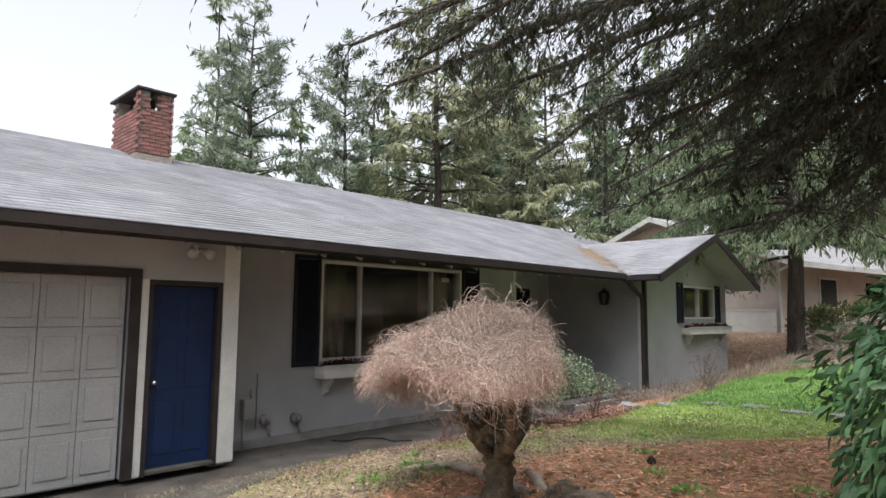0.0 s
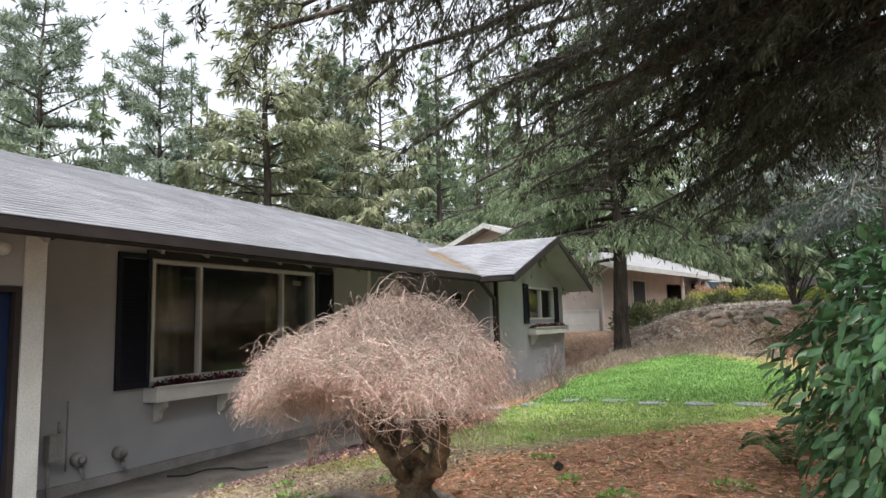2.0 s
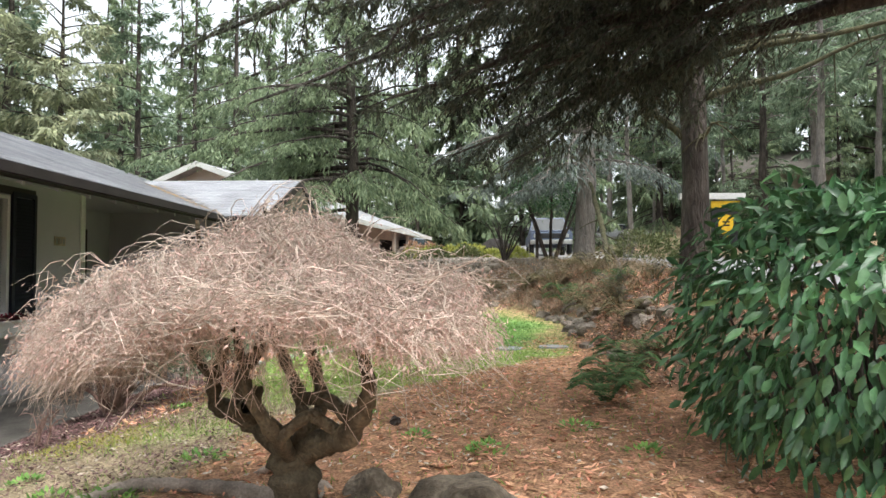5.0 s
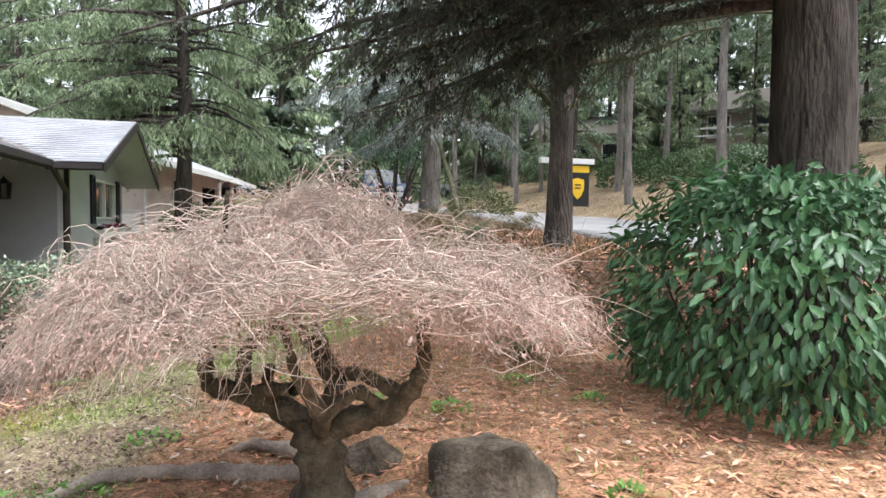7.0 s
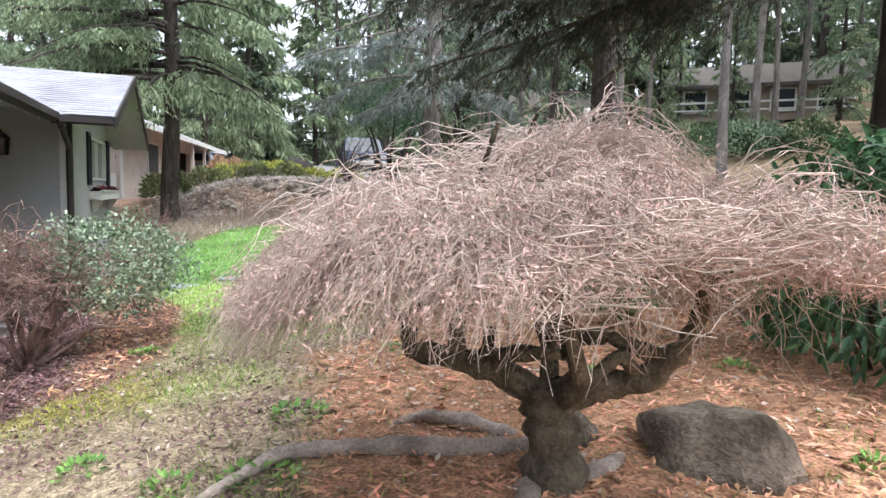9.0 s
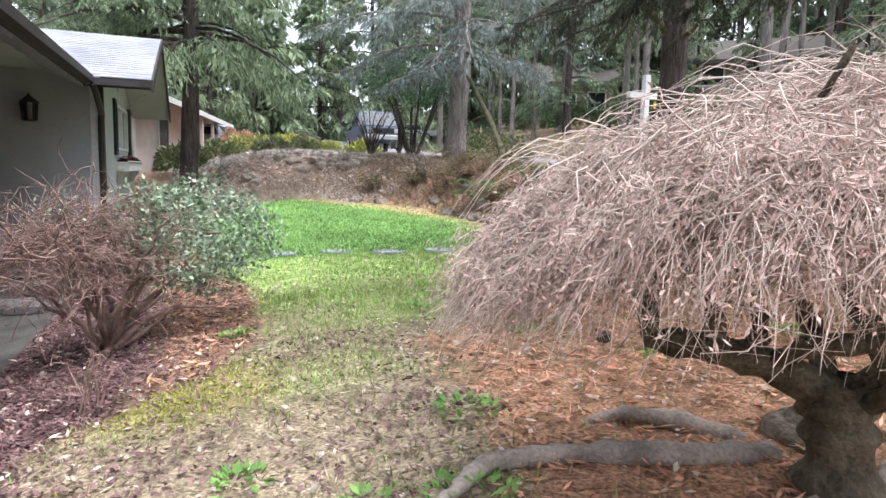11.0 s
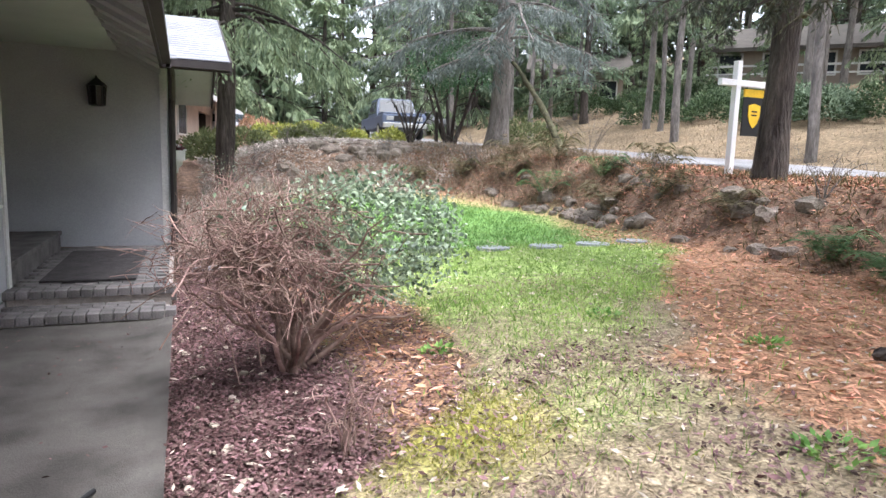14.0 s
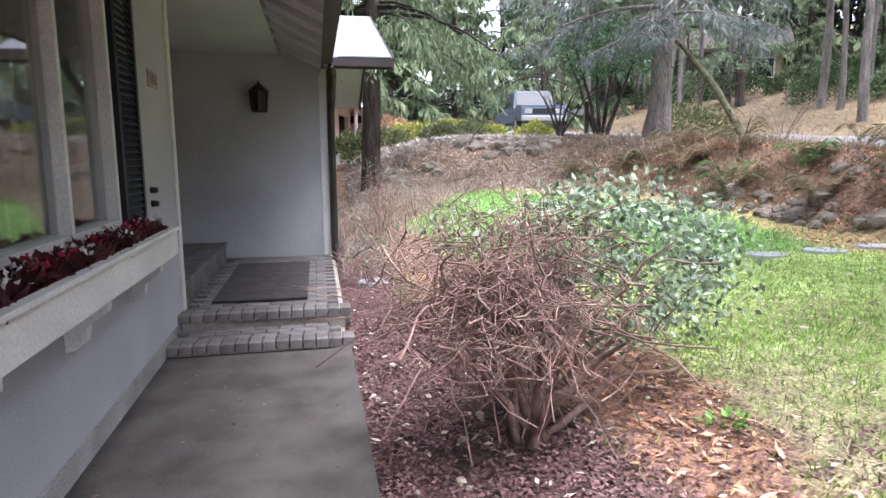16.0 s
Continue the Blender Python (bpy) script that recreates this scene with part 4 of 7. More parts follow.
for x, y, s, rz in ((-9, 25, 0.85, 70), (-21, 30, 1.05, 20), (-3, 44, 1.05, 130), (-30, 26, 1.0, 200), (1, 52, 1.1, 50), (-12, 48, 1.1, 10), (-36, -2, 0.62, 0), (-33, 9, 0.5, 120), (-5, -30, 1, 0), (6, -34, 1.1, 90), (-18, -28, 1, 200)):
    again(proto_fir, x, y, s, rz)
for x, y, s, rz in ((-5.5, 28.5, 0.95, 60), (-1.5, 38, 1.0, 140), (4, 47, 1.05, 20), (9, 58, 1.1, 100), (-14, 33, 1.0, 220), (15, 56, 1.1, 0), (-42, 18, 1.0, 40), (13, -30, 1.0, 70)):
    again(proto_cedar, x, y, s, rz)
for x, y, s, rz in ((-4, 33, 0.9, 15), (-9.5, 33, 0.95, 75), (-12.5, 38, 1.05, 160), (0.5, 36, 0.85, 240), (-17, 37, 1.0, 300), (-6, 47, 1.15, 35), (-19, 44, 1.1, 95), (3.5, 40, 0.9, 190), (-23, 37, 0.9, 20), (7, 50, 1.0, 280)):
    again(proto_cedar, x, y, s, rz)
for x, y, s, rz in ((28.5, 21.5, 0.42, 0), (26.0, 24.0, 0.36, 80), (29.0, 26.0, 0.46, 150), (26.5, 29.0, 0.4, 220), (25.0, 33.5, 0.42, 30), (24.0, 36.0, 0.4, 110), (31.5, 18.0, 0.5, 200)):
    again(proto_cedar, x, y, s, rz)
for x, y, s, rz in ((-10.5, 21.5, 0.8, 90), (-17, 25, 1.0, 170)):
    again(proto_brown, x, y, s, rz)
_r = np.random.default_rng(9)
for k in range(62):
    for tries in range(20):
        x, y = 17.0 + 30 * _r.random() ** 1.4, _r.uniform(-22, 52)
        if not (22 < x < 34 and 31 < y < 44) and not (25 < x < 37 and 21 < y < 34):
            break
    again(proto_thin, x, y, _r.uniform(0.8, 1.35), _r.uniform(0, 360))
for x, y, s, rz in ((24, 4, 1.0, 0), (30, 12, 1.1, 70), (22, 28, 0.9, 140), (28, -6, 1.0, 200), (40, 26, 1.15, 20), (46, 4, 1.2, 90), (40, 40, 1.2, 10), (52, 24, 1.2, 140), (24, 46, 1.1, 60), (48, -14, 1.2, 200), (21, -16, 1.0, 300)):
    again(proto_fir, x, y, s, rz)
for x, y, s, rz in ((13.5, 33, 0.75, 0), (20, 38, 0.9, 70), (33, 2, 1.1, 140), (44, 14, 1.2, 30), (34, 48, 1.2, 100), (58, 40, 1.3, 50), (60, 8, 1.3, 150)):
    again(proto_cedar, x, y, s, rz)

proto_far = conifer("fir_tree", -26, 34, 24, 0.3, 0.5, 5.0, 37, "tall fir in the deep woods", 70, 5, 4, "fir", (0.95, 0.27), M_HAZYFIR, hang=0.4, group="woods")
proto_far2 = conifer("cedar_tree", -16, 55, 24, 0.3, 0.5, 5.2, 38, "tall light cedar in the deep woods", 70, 5, 4, "fir", (0.95, 0.28), M_CEDAR, hang=0.6, droop=0.4, group="woods")
_r = np.random.default_rng(19)
for k in range(33):
    a = radians(-62 + 172 * (k + 0.6 * _r.random()) / 33)
    d = _r.uniform(48, 66) if a < radians(60) else _r.uniform(58, 80)
    x, y = 4 - d * math.sin(a), -2 + d * math.cos(a)
    sc = _r.uniform(0.85, 1.15) if a < radians(52) else _r.uniform(0.3, 0.6)
    again((proto_far, proto_far2)[k % 2], x, y, sc, _r.uniform(0, 360))
for k in range(30):
    a = radians(-72 + 76 * (k + 0.5 * _r.random()) / 16)
    d = _r.uniform(42, 58)
    again((proto_far, proto_far2)[k % 2], 4 - d * math.sin(a), -2 + d * math.cos(a), _r.uniform(0.55, 0.8), _r.uniform(0, 360))
# unseen trees round the back, added to hold light off the house front
for k in range(12):
    a = radians(110 + 190 * (k + 0.6 * _r.random()) / 12)
    d = _r.uniform(30, 48)
    x, y = 4 - d * math.sin(a), -2 + d * math.cos(a)
    if x > -12 or y < -10:
        again((proto_far, proto_far2)[k % 2], x, y, _r.uniform(0.7, 1.0), _r.uniform(0, 360))

# ---- yard: plants ----
M_MTRUNK = mat("mossy_maple_bark", (0.115, 0.094, 0.064), 0.95, 0.3, 10, 60, 0.8, tint=(0.215, 0.18, 0.125))
M_TWIG = mat("pinkish_maple_twigs", (0.55, 0.425, 0.355), 0.8, 0.15, 4, 40, 0, tint=(0.72, 0.595, 0.505), vary=0.35)
M_DRYLEAF = mat("dry_pink_leaves", (0.62, 0.43, 0.37), 0.85, 0.2, 5, 40, 0, tint=(0.70, 0.50, 0.43), vary=0.3, sheer=0.3)
M_ROOT = mat("grey_root_bark", (0.40, 0.33, 0.28), 0.9, 0.2, 9, 60, 0.5, stain=0.25)
M_LAUREL = mat("laurel_leaf", (0.063, 0.157, 0.063), 0.36, 0.25, 3, 30, 0, tint=(0.105, 0.243, 0.096), vary=0.35, spec=0.5, sheer=0.12)
M_VARI = mat("variegated_leaf", (0.13, 0.215, 0.08), 0.45, 0.2, 9, 30, 0, tint=(0.42, 0.51, 0.38), vary=0.55, spec=0.4, sheer=0.15)
M_REDTWIG = mat("reddish_bare_stem", (0.20, 0.11, 0.085), 0.8, 0.25, 6, 40, 0.2, tint=(0.42, 0.29, 0.24), vary=0.3)
M_GRASS = mat("grass_blade", (0.25, 0.41, 0.085), 0.7, 0.2, 1.5, 20, 0, tint=(0.40, 0.56, 0.15), vary=0.3, sheer=0.3)
M_STRAW = mat("straw_blade", (0.38, 0.295, 0.20), 0.85, 0.3, 2, 20, 0, tint=(0.53, 0.42, 0.30), vary=0.3, sheer=0.2)
M_CHIP = mat("bark_chip", (0.60, 0.295, 0.155), 0.85, 0.3, 3, 40, 0.3, tint=(0.82, 0.48, 0.28), vary=0.5)
M_REDCHIP = mat("dark_red_mulch", (0.15, 0.078, 0.074), 0.9, 0.3, 5, 40, 0.3, tint=(0.27, 0.165, 0.155), vary=0.55)
M_PALECHIP = mat("pale_leaf_litter", (0.50, 0.42, 0.34), 0.9, 0.2, 5, 40, 0.2, vary=0.3)
M_WEED = mat("weed_leaf", (0.176, 0.365, 0.081), 0.6, 0.2, 5, 30, 0, tint=(0.297, 0.513, 0.135), vary=0.25, sheer=0.25)
M_FERN = mat("tired_fern_frond", (0.15, 0.15, 0.065), 0.8, 0.25, 3, 30, 0, tint=(0.26, 0.21, 0.12), vary=0.35, sheer=0.25)
M_GREENFERN = mat("green_fern_frond", (0.08, 0.16, 0.055), 0.7, 0.25, 3, 30, 0, tint=(0.15, 0.25, 0.09), vary=0.3, sheer=0.25)


def stuff(ob):
    return tagged(ob, kind="stuff")


def maple():
    g_ = np.random.default_rng(41)
    e = thing("weeping_maple", 4.86, -1.4, 0.33, "low weeping maple with bare pinkish twigs and gnarled mossy trunk", "tree")

    def limb(pts, r):
        pts = np.array(pts, float)
        t = np.linspace(0, len(pts) - 1, len(pts) * 5)
        i = np.minimum(t.astype(int), len(pts) - 2)
        f = (t - i)[:, None]
        f = f * f * (3 - 2 * f) * 0.5 + f * 0.5
        p = pts[i] * (1 - f) + pts[i + 1] * f
        for _ in range(2):
            p[1:-1] = (p[:-2] + 2 * p[1:-1] + p[2:]) / 4
        rr = np.linspace(r[0], r[1], len(p)) * (1 + 0.12 * g_.standard_normal(len(p)))
        return p, rr

    def turned(p):
        """The gnarled frame stands turned about the trunk's foot."""
        q = np.array(p, float)
        x_, y_ = q[:, 0] - 4.94, q[:, 1] + 1.43
        x_ = np.where(x_ > 0, 0.76 * x_, x_)
        c_, s_ = math.cos(radians(-16)), math.sin(radians(-16))
        q[:, 0], q[:, 1] = 4.885 + c_ * x_ - s_ * y_, -1.46 + s_ * x_ + c_ * y_
        return q
    trunk = [limb([(4.94, -1.43, 0.2), (4.95, -1.43, 0.45), (4.93, -1.42, 0.62), (4.90, -1.42, 0.78)], (0.125, 0.105))]
    trunk[0] = (trunk[0][0], trunk[0][1] + 0.16 * np.exp(-(trunk[0][0][:, 2] - 0.22) / 0.10))
    V, F = tubes([(turned(trunk[0][0]), trunk[0][1])], 14)
    raw("trunk", V, F, M_MTRUNK, e, smooth=True)
    arms = [
        limb([(4.92, -1.42, 0.70), (4.70, -1.36, 0.82), (4.50, -1.29, 0.86), (4.31, -1.21, 0.87), (4.30, -1.21, 1.0), (4.38, -1.2, 1.2), (4.3, -1.3, 1.5)], (0.095, 0.025)),
        limb([(4.52, -1.29, 0.84), (4.52, -1.27, 1.06), (4.69, -1.34, 1.22), (4.75, -1.45, 1.55)], (0.058, 0.025)),
        limb([(4.92, -1.42, 0.72), (5.05, -1.5, 0.85), (4.98, -1.44, 0.99), (4.86, -1.4, 1.15), (4.80, -1.38, 1.26), (4.7, -1.5, 1.6)], (0.06, 0.025)),
        limb([(4.95, -1.42, 0.70), (5.15, -1.5, 0.79), (5.40, -1.59, 0.85), (5.55, -1.65, 1.0), (5.60, -1.68, 1.12), (5.55, -1.85, 1.5)], (0.10, 0.03)),
        limb([(4.99, -1.44, 0.98), (5.2, -1.5, 1.01), (5.5, -1.63, 0.93)], (0.042, 0.05)),
        limb([(4.92, -1.38, 0.7), (4.98, -1.2, 0.9), (4.85, -1.1, 1.15), (4.8, -1.2, 1.55)], (0.065, 0.025)),
        limb([(4.31, -1.21, 1.0), (4.17, -1.15, 1.08), (4.05, -1.1, 1.2), (3.85, -1.0, 1.32)], (0.036, 0.018)),
        limb([(4.66, -1.34, 0.84), (4.655, -1.34, 0.93), (4.665, -1.33, 1.01)], (0.048, 0.034)),
        limb([(4.95, -1.48, 0.70), (5.0, -1.68, 0.85), (4.9, -1.78, 1.05), (4.8, -1.75, 1.4)], (0.06, 0.025)),
        limb([(5.0, -1.68, 0.85), (5.2, -1.65, 0.97), (5.32, -1.58, 0.88)], (0.04, 0.042)),
        limb([(4.7, -1.36, 0.83), (4.68, -1.58, 0.95), (4.88, -1.75, 1.0)], (0.045, 0.04)),
        limb([(4.75, -1.5, 1.45), (4.55, -1.65, 1.65), (4.6, -1.75, 1.85)], (0.025, 0.012)),
        limb([(4.8, -1.2, 1.5), (4.75, -1.3, 1.72), (4.8, -1.5, 1.92)], (0.025, 0.012)),
        limb([(5.58, -1.72, 1.2), (5.66, -1.85, 1.35), (5.72, -2.0, 1.5)], (0.03, 0.012)),
    ]
    for p, rr in arms:
        V, F = tubes([(turned(p), rr * 0.74)], 10)
        raw("limb", V, F, M_MTRUNK, e, smooth=True)
    # the umbrella of twigs: an oval dome with a lower lobe
    ax, ay = np.array([0.77, -0.64]), np.array([0.64, 0.77])
    cen = np.array([4.66, -1.74])
    la, lb = 1.28, 0.62

    def dome(u, v):
        rho = np.sqrt(u * u + ((v - 0.4) / 1.35) ** 2)
        z = 1.83 - 0.36 * rho ** 1.7 - 0.24 * np.clip(-u, 0, 1.1) ** 2 + 0.05 * np.sin(6 * u + 3 * v) + 0.04 * np.sin(9 * v - 4 * u)
        z = z - 0.12 * np.exp(-((u - 0.42) / 0.12) ** 2)
        return z

    def place(u, v, z):
        xy = cen + np.outer(u * la, ax) + np.outer(v * lb * np.where(v > 0, 1.08, 1.0), ay)
        return np.concatenate([xy, z[:, None]], 1)
    paths, tips = [], []
    n = 1800
    ang = g_.random(n) * 2 * np.pi
    r0 = np.sqrt(g_.random(n)) * 0.93
    for a, r in zip(ang, r0):
        L = 0.28 + 0.5 * g_.random()
        layer = -0.20 * g_.random() ** 1.4
        m = 8
        s = np.linspace(0, 1, m)
        turn = np.cumsum(g_.standard_normal(m) * 0.42) * 0.5
        rr = np.clip(r + s * L * 0.42 * (1 - 0.5 * r), 0, 1.06)
        aa = a + turn * 0.42 / (0.35 + rr)
        u, v = rr * np.cos(aa), rr * np.sin(aa)
        z = dome(u, v) + layer + 0.03 * g_.standard_normal() - (s ** 2) * L * (0.10 + 0.45 * r ** 2) + 0.05 * np.sin(s * 5 + a * 7) * g_.random()
        low_ = np.interp(cen[0] + (u * la)[-1] * ax[0] + (v * lb)[-1] * ay[0], [3.5, 4.0, 4.35, 4.6, 5.0, 5.4, 6.0], [0.86, 1.02, 1.2, 1.36, 1.42, 1.34, 1.2]) + 0.12 * g_.random() - 0.09 * np.clip(v[-1], -1, 1)
        z = np.where(z < low_, low_ + 0.12 * (z - low_), z)
        p = place(u, v, z) + np.cumsum(g_.standard_normal((m, 3)) * 0.023, 0)
        R = 0.0021 * (0.6 + 0.8 * g_.random())
        paths.append((p, R * (1.15 - 0.8 * s)))
        for k in (1, 2, 3, 4, 5, 6):
            if g_.random() < 0.75:
                q = np.linspace(0, 1, 3)[:, None]
                d = unit(g_.standard_normal(3) * [1, 1, 0.8] + unit(p[k] - p[k - 1]) * 0.5 - UP * 0.9)
                l2 = 0.05 + 0.12 * g_.random()
                tw = p[k] + d * l2 * q - UP * 0.05 * q ** 2
                if tw[-1, 2] > low_ - 0.06:
                    paths.append((tw, R * 0.55 * (1 - 0.6 * q[:, 0])))
                    tips.append(tw[-1])
        tips += [p[-1], p[-2], p[-3]]
    # short drooping sprigs that clothe the dome
    n2 = 6000
    a2, r2 = g_.random(n2) * 2 * np.pi, np.sqrt(g_.random(n2)) * 1.0
    u2, v2 = r2 * np.cos(a2), r2 * np.sin(a2)
    P2 = place(u2, v2, dome(u2, v2) - 0.02 - 0.22 * g_.random(n2) ** 1.2 * (0.4 + 0.6 * r2))
    out2 = np.concatenate([np.outer(u2, ax) + np.outer(v2, ay), np.zeros((n2, 1))], 1)
    for c, o in zip(P2, out2):
        for k in range(3):
            m = 5
            d = o * 0.7 + g_.standard_normal(3) * [0.6, 0.6, 0.35] + UP * 0.15
            l2 = 0.07 + 0.13 * g_.random()
            t = np.linspace(0, 1, m)[:, None]
            q = c + unit(d) * l2 * t - UP * l2 * (0.5 + 0.8 * g_.random()) * t ** 2 + np.cumsum(g_.standard_normal((m, 3)) * 0.010, 0)
            if q[-1, 2] < np.interp(q[-1, 0], [3.5, 4.0, 4.35, 4.6, 5.0, 5.4, 6.0], [0.84, 1.0, 1.18, 1.33, 1.38, 1.30, 1.18]) + 0.1 * g_.random() ** 2:
                continue
            paths.append((q, 0.0017 * (0.6 + 0.7 * g_.random()) * (1.1 - 0.75 * t[:, 0])))
            tips += [q[-1], q[-2], q[2]]
    # shoots that stick out over the top
    for k in range(170):
        a, r = g_.random() * 6.28, 0.05 + 0.9 * g_.random()
        s = np.linspace(0, 1, 6)
        u, v = (r + 0.3 * s) * np.cos(a + 0.25 * s), (r + 0.3 * s) * np.sin(a + 0.25 * s)
        z = dome(u * 0.95, v * 0.95) + 0.02 + 0.14 * np.sin(s * 2.4) * g_.random()
        p = place(u, v, z) + np.cumsum(g_.standard_normal((6, 3)) * 0.014, 0)
        paths.append((p, 0.0027 * (1.1 - 0.8 * s)))
    # long thin twigs hanging under the crown
    for k in range(220):
        x_, y_ = (g_.uniform(4.4, 5.5), g_.uniform(-2.2, -1.7)) if k % 4 else (g_.uniform(3.9, 4.6), g_.uniform(-1.8, -1.1))
        s = np.linspace(0, 1, 8)
        p = np.stack([x_ + 0.15 * g_.standard_normal() * s, y_ + 0.15 * g_.standard_normal() * s, 1.42 - (0.14 + 0.27 * g_.random()) * s], -1) + np.cumsum(g_.standard_normal((8, 3)) * 0.016, 0)
        paths.append((p, 0.0026 * (1.1 - 0.7 * s)))
        for k2 in (3, 5, 6):
            q = np.linspace(0, 1, 3)[:, None]
            paths.append((p[k2] + unit(g_.standard_normal(3) - UP * 0.5) * 0.09 * q, 0.0016 * (1 - 0.5 * q[:, 0])))
    V, F = tubes(paths, 3)
    stuff(raw("twig_canopy", V, F, M_TWIG, e, "bare pinkish drooping twigs"))
    T = np.array(tips)
    T = T[(g_.random(len(T)) < 0.62) & (T[:, 2] > 1.27 + 0.25 * np.clip(4.3 - T[:, 0], -0.2, 1) * -1)]
    T = np.repeat(T, 2, 0) + g_.standard_normal((len(T) * 2, 3)) * 0.026
    A = unit(g_.standard_normal(T.shape) - UP * 0.9)
    X = unit(np.cross(A, g_.standard_normal(A.shape)))
    V, F = shards(T, A, X, 0.014 + 0.022 * g_.random(len(T)), 0.004 + 0.005 * g_.random(len(T)))
    stuff(raw("dry_foliage", V, F, M_DRYLEAF, e, "shrivelled pink leaf tips"))
    for pts, r in (([(4.95, -1.12, 0.34), (4.75, -1.12, 0.37), (4.45, -1.0, 0.37), (4.1, -0.86, 0.36), (3.78, -0.85, 0.36), (3.6, -0.98, 0.33), (3.38, -1.12, 0.28)], (0.075, 0.03)), ([(4.95, -0.98, 0.33), (4.78, -0.80, 0.39), (4.55, -0.64, 0.40), (4.34, -0.52, 0.28)], (0.08, 0.02)), ([(5.0, -1.5, 0.33), (5.2, -1.45, 0.36), (5.4, -1.3, 0.33)], (0.08, 0.04)), ([(4.75, -1.5, 0.33), (4.6, -1.75, 0.34), (4.5, -2.0, 0.28)], (0.08, 0.03))):
        p, rr = limb(pts, r)
        V, F = tubes([(p, rr * 0.8)], 10)
        raw("root", V, F, M_ROOT, e, "smooth grey surface root", True)


maple()


def rock(name, x, y, z, rx, ry, rz, seed, label, material=None, group=""):
    bm = bmesh.new()
    rough = material is not None
    bmesh.ops.create_icosphere(bm, subdivisions=2 if rough else 3, radius=1)
    for v in bm.verts:
        n1 = noise.noise(v.co * 1.3 + Vector((seed * 3.1, seed, 0)))
        n2 = noise.noise(v.co * 4.0 + Vector((seed, 7, seed)))
        n3 = noise.noise(v.co * 11.0 + Vector((7, seed, 2)))
        f = 1 + 0.42 * n1 + 0.20 * n2 + 0.07 * n3
        if rough:
            f = f * (0.72 + 0.55 * max(abs(v.co.x), abs(v.co.y), abs(v.co.z)) ** -1.0 * 0.6)
        v.co = Vector((v.co.x * rx * f, v.co.y * ry * f, max(v.co.z, -0.5) * rz * f))
    ob = part(name, bm, material or M_ROCK, smooth=not rough)
    ob.matrix_basis = pose(x, y, z, 0, 0, seed * 47)
    return tagged(ob, label, "rock", group)


rock("boulder", 5.72, -1.55, 0.37, 0.35, 0.31, 0.24, 3, "rounded mossy grey boulder beside the maple")
rock("boulder", 5.22, -1.05, 0.36, 0.18, 0.15, 0.13, 5, "small dark mossy boulder at the maple's foot")


def hedge():
    g_ = np.random.default_rng(51)
    cx, cy, zb, zt = 8.26, -0.96, 0.36, 2.06
    e = thing("laurel_bush", cx, cy, 0.45, "dense rounded laurel bush with glossy dark green leaves", "bush")
    n = 6800
    d = unit(g_.standard_normal((n, 3)))
    d[:, 2] = np.where(d[:, 2] < -0.75, -d[:, 2], d[:, 2])
    lump = 1 + 0.10 * np.sin(d[:, 0] * 5 + 1) * np.sin(d[:, 1] * 4 + d[:, 2] * 6) + 0.06 * g_.standard_normal(n)
    depth = 1 - 0.30 * g_.random(n) ** 2
    R = np.array([1.15, 1.10, (zt - zb) / 2])
    sq = np.sign(d) * np.abs(d) ** 0.8
    c = np.array([cx, cy, (zb + zt) / 2]) + sq * R * (lump * depth)[:, None]
    c[:, 2] = np.maximum(c[:, 2], ground_z(c[:, 0], c[:, 1]) + 0.08 + 0.1 * g_.random(n))
    out = unit(sq)
    A = unit(out * 0.75 + g_.standard_normal((n, 3)) * 0.38 - UP * 0.75)
    X = unit(np.cross(A, out + g_.standard_normal((n, 3)) * 0.35))
    L, W = 0.085 + 0.055 * g_.random(n), 0.031 + 0.016 * g_.random(n)
    N = unit(np.cross(X, A))
    p = [c, c + A * (L * 0.35)[:, None] + X * (W * 0.5)[:, None] + N * 0.006, c + A * (L * 0.75)[:, None] + X * (W * 0.38)[:, None] - N * 0.002, c + A * L[:, None] - N * 0.014, c + A * (L * 0.75)[:, None] - X * (W * 0.38)[:, None] - N * 0.002, c + A * (L * 0.35)[:, None] - X * (W * 0.5)[:, None] + N * 0.006, c + A * (L * 0.5)[:, None] - N * 0.004]
    V = np.stack(p, 1).reshape(-1, 3)
    b = np.arange(n)[:, None] * 7
    F = np.concatenate([b + np.array(f) for f in ((0, 1, 6), (1, 2, 6), (2, 3, 6), (3, 4, 6), (4, 5, 6), (5, 0, 6))])
    stuff(raw("foliage", V, F, M_LAUREL, e, smooth=True))
    stems = []
    for k in range(46):
        a, rr = g_.random() * 6.28, 0.25 + 0.75 * g_.random()
        s = np.linspace(0, 1, 6)
        top = np.array([cx + np.cos(a) * rr * 0.95, cy + np.sin(a) * rr * 0.9, zb + 0.4 + 1.05 * g_.random()])
        foot_ = np.array([cx + np.cos(a) * 0.45 * rr, cy + np.sin(a) * 0.45 * rr, 0.4])
        stems.append((foot_ + (top - foot_) * s[:, None] + np.cumsum(g_.standard_normal((6, 3)) * 0.02, 0), 0.016 * (1.1 - 0.7 * s)))
    V, F = tubes(stems, 5)
    stuff(raw("stemwork", V, F, M_BARK, e))


hedge()


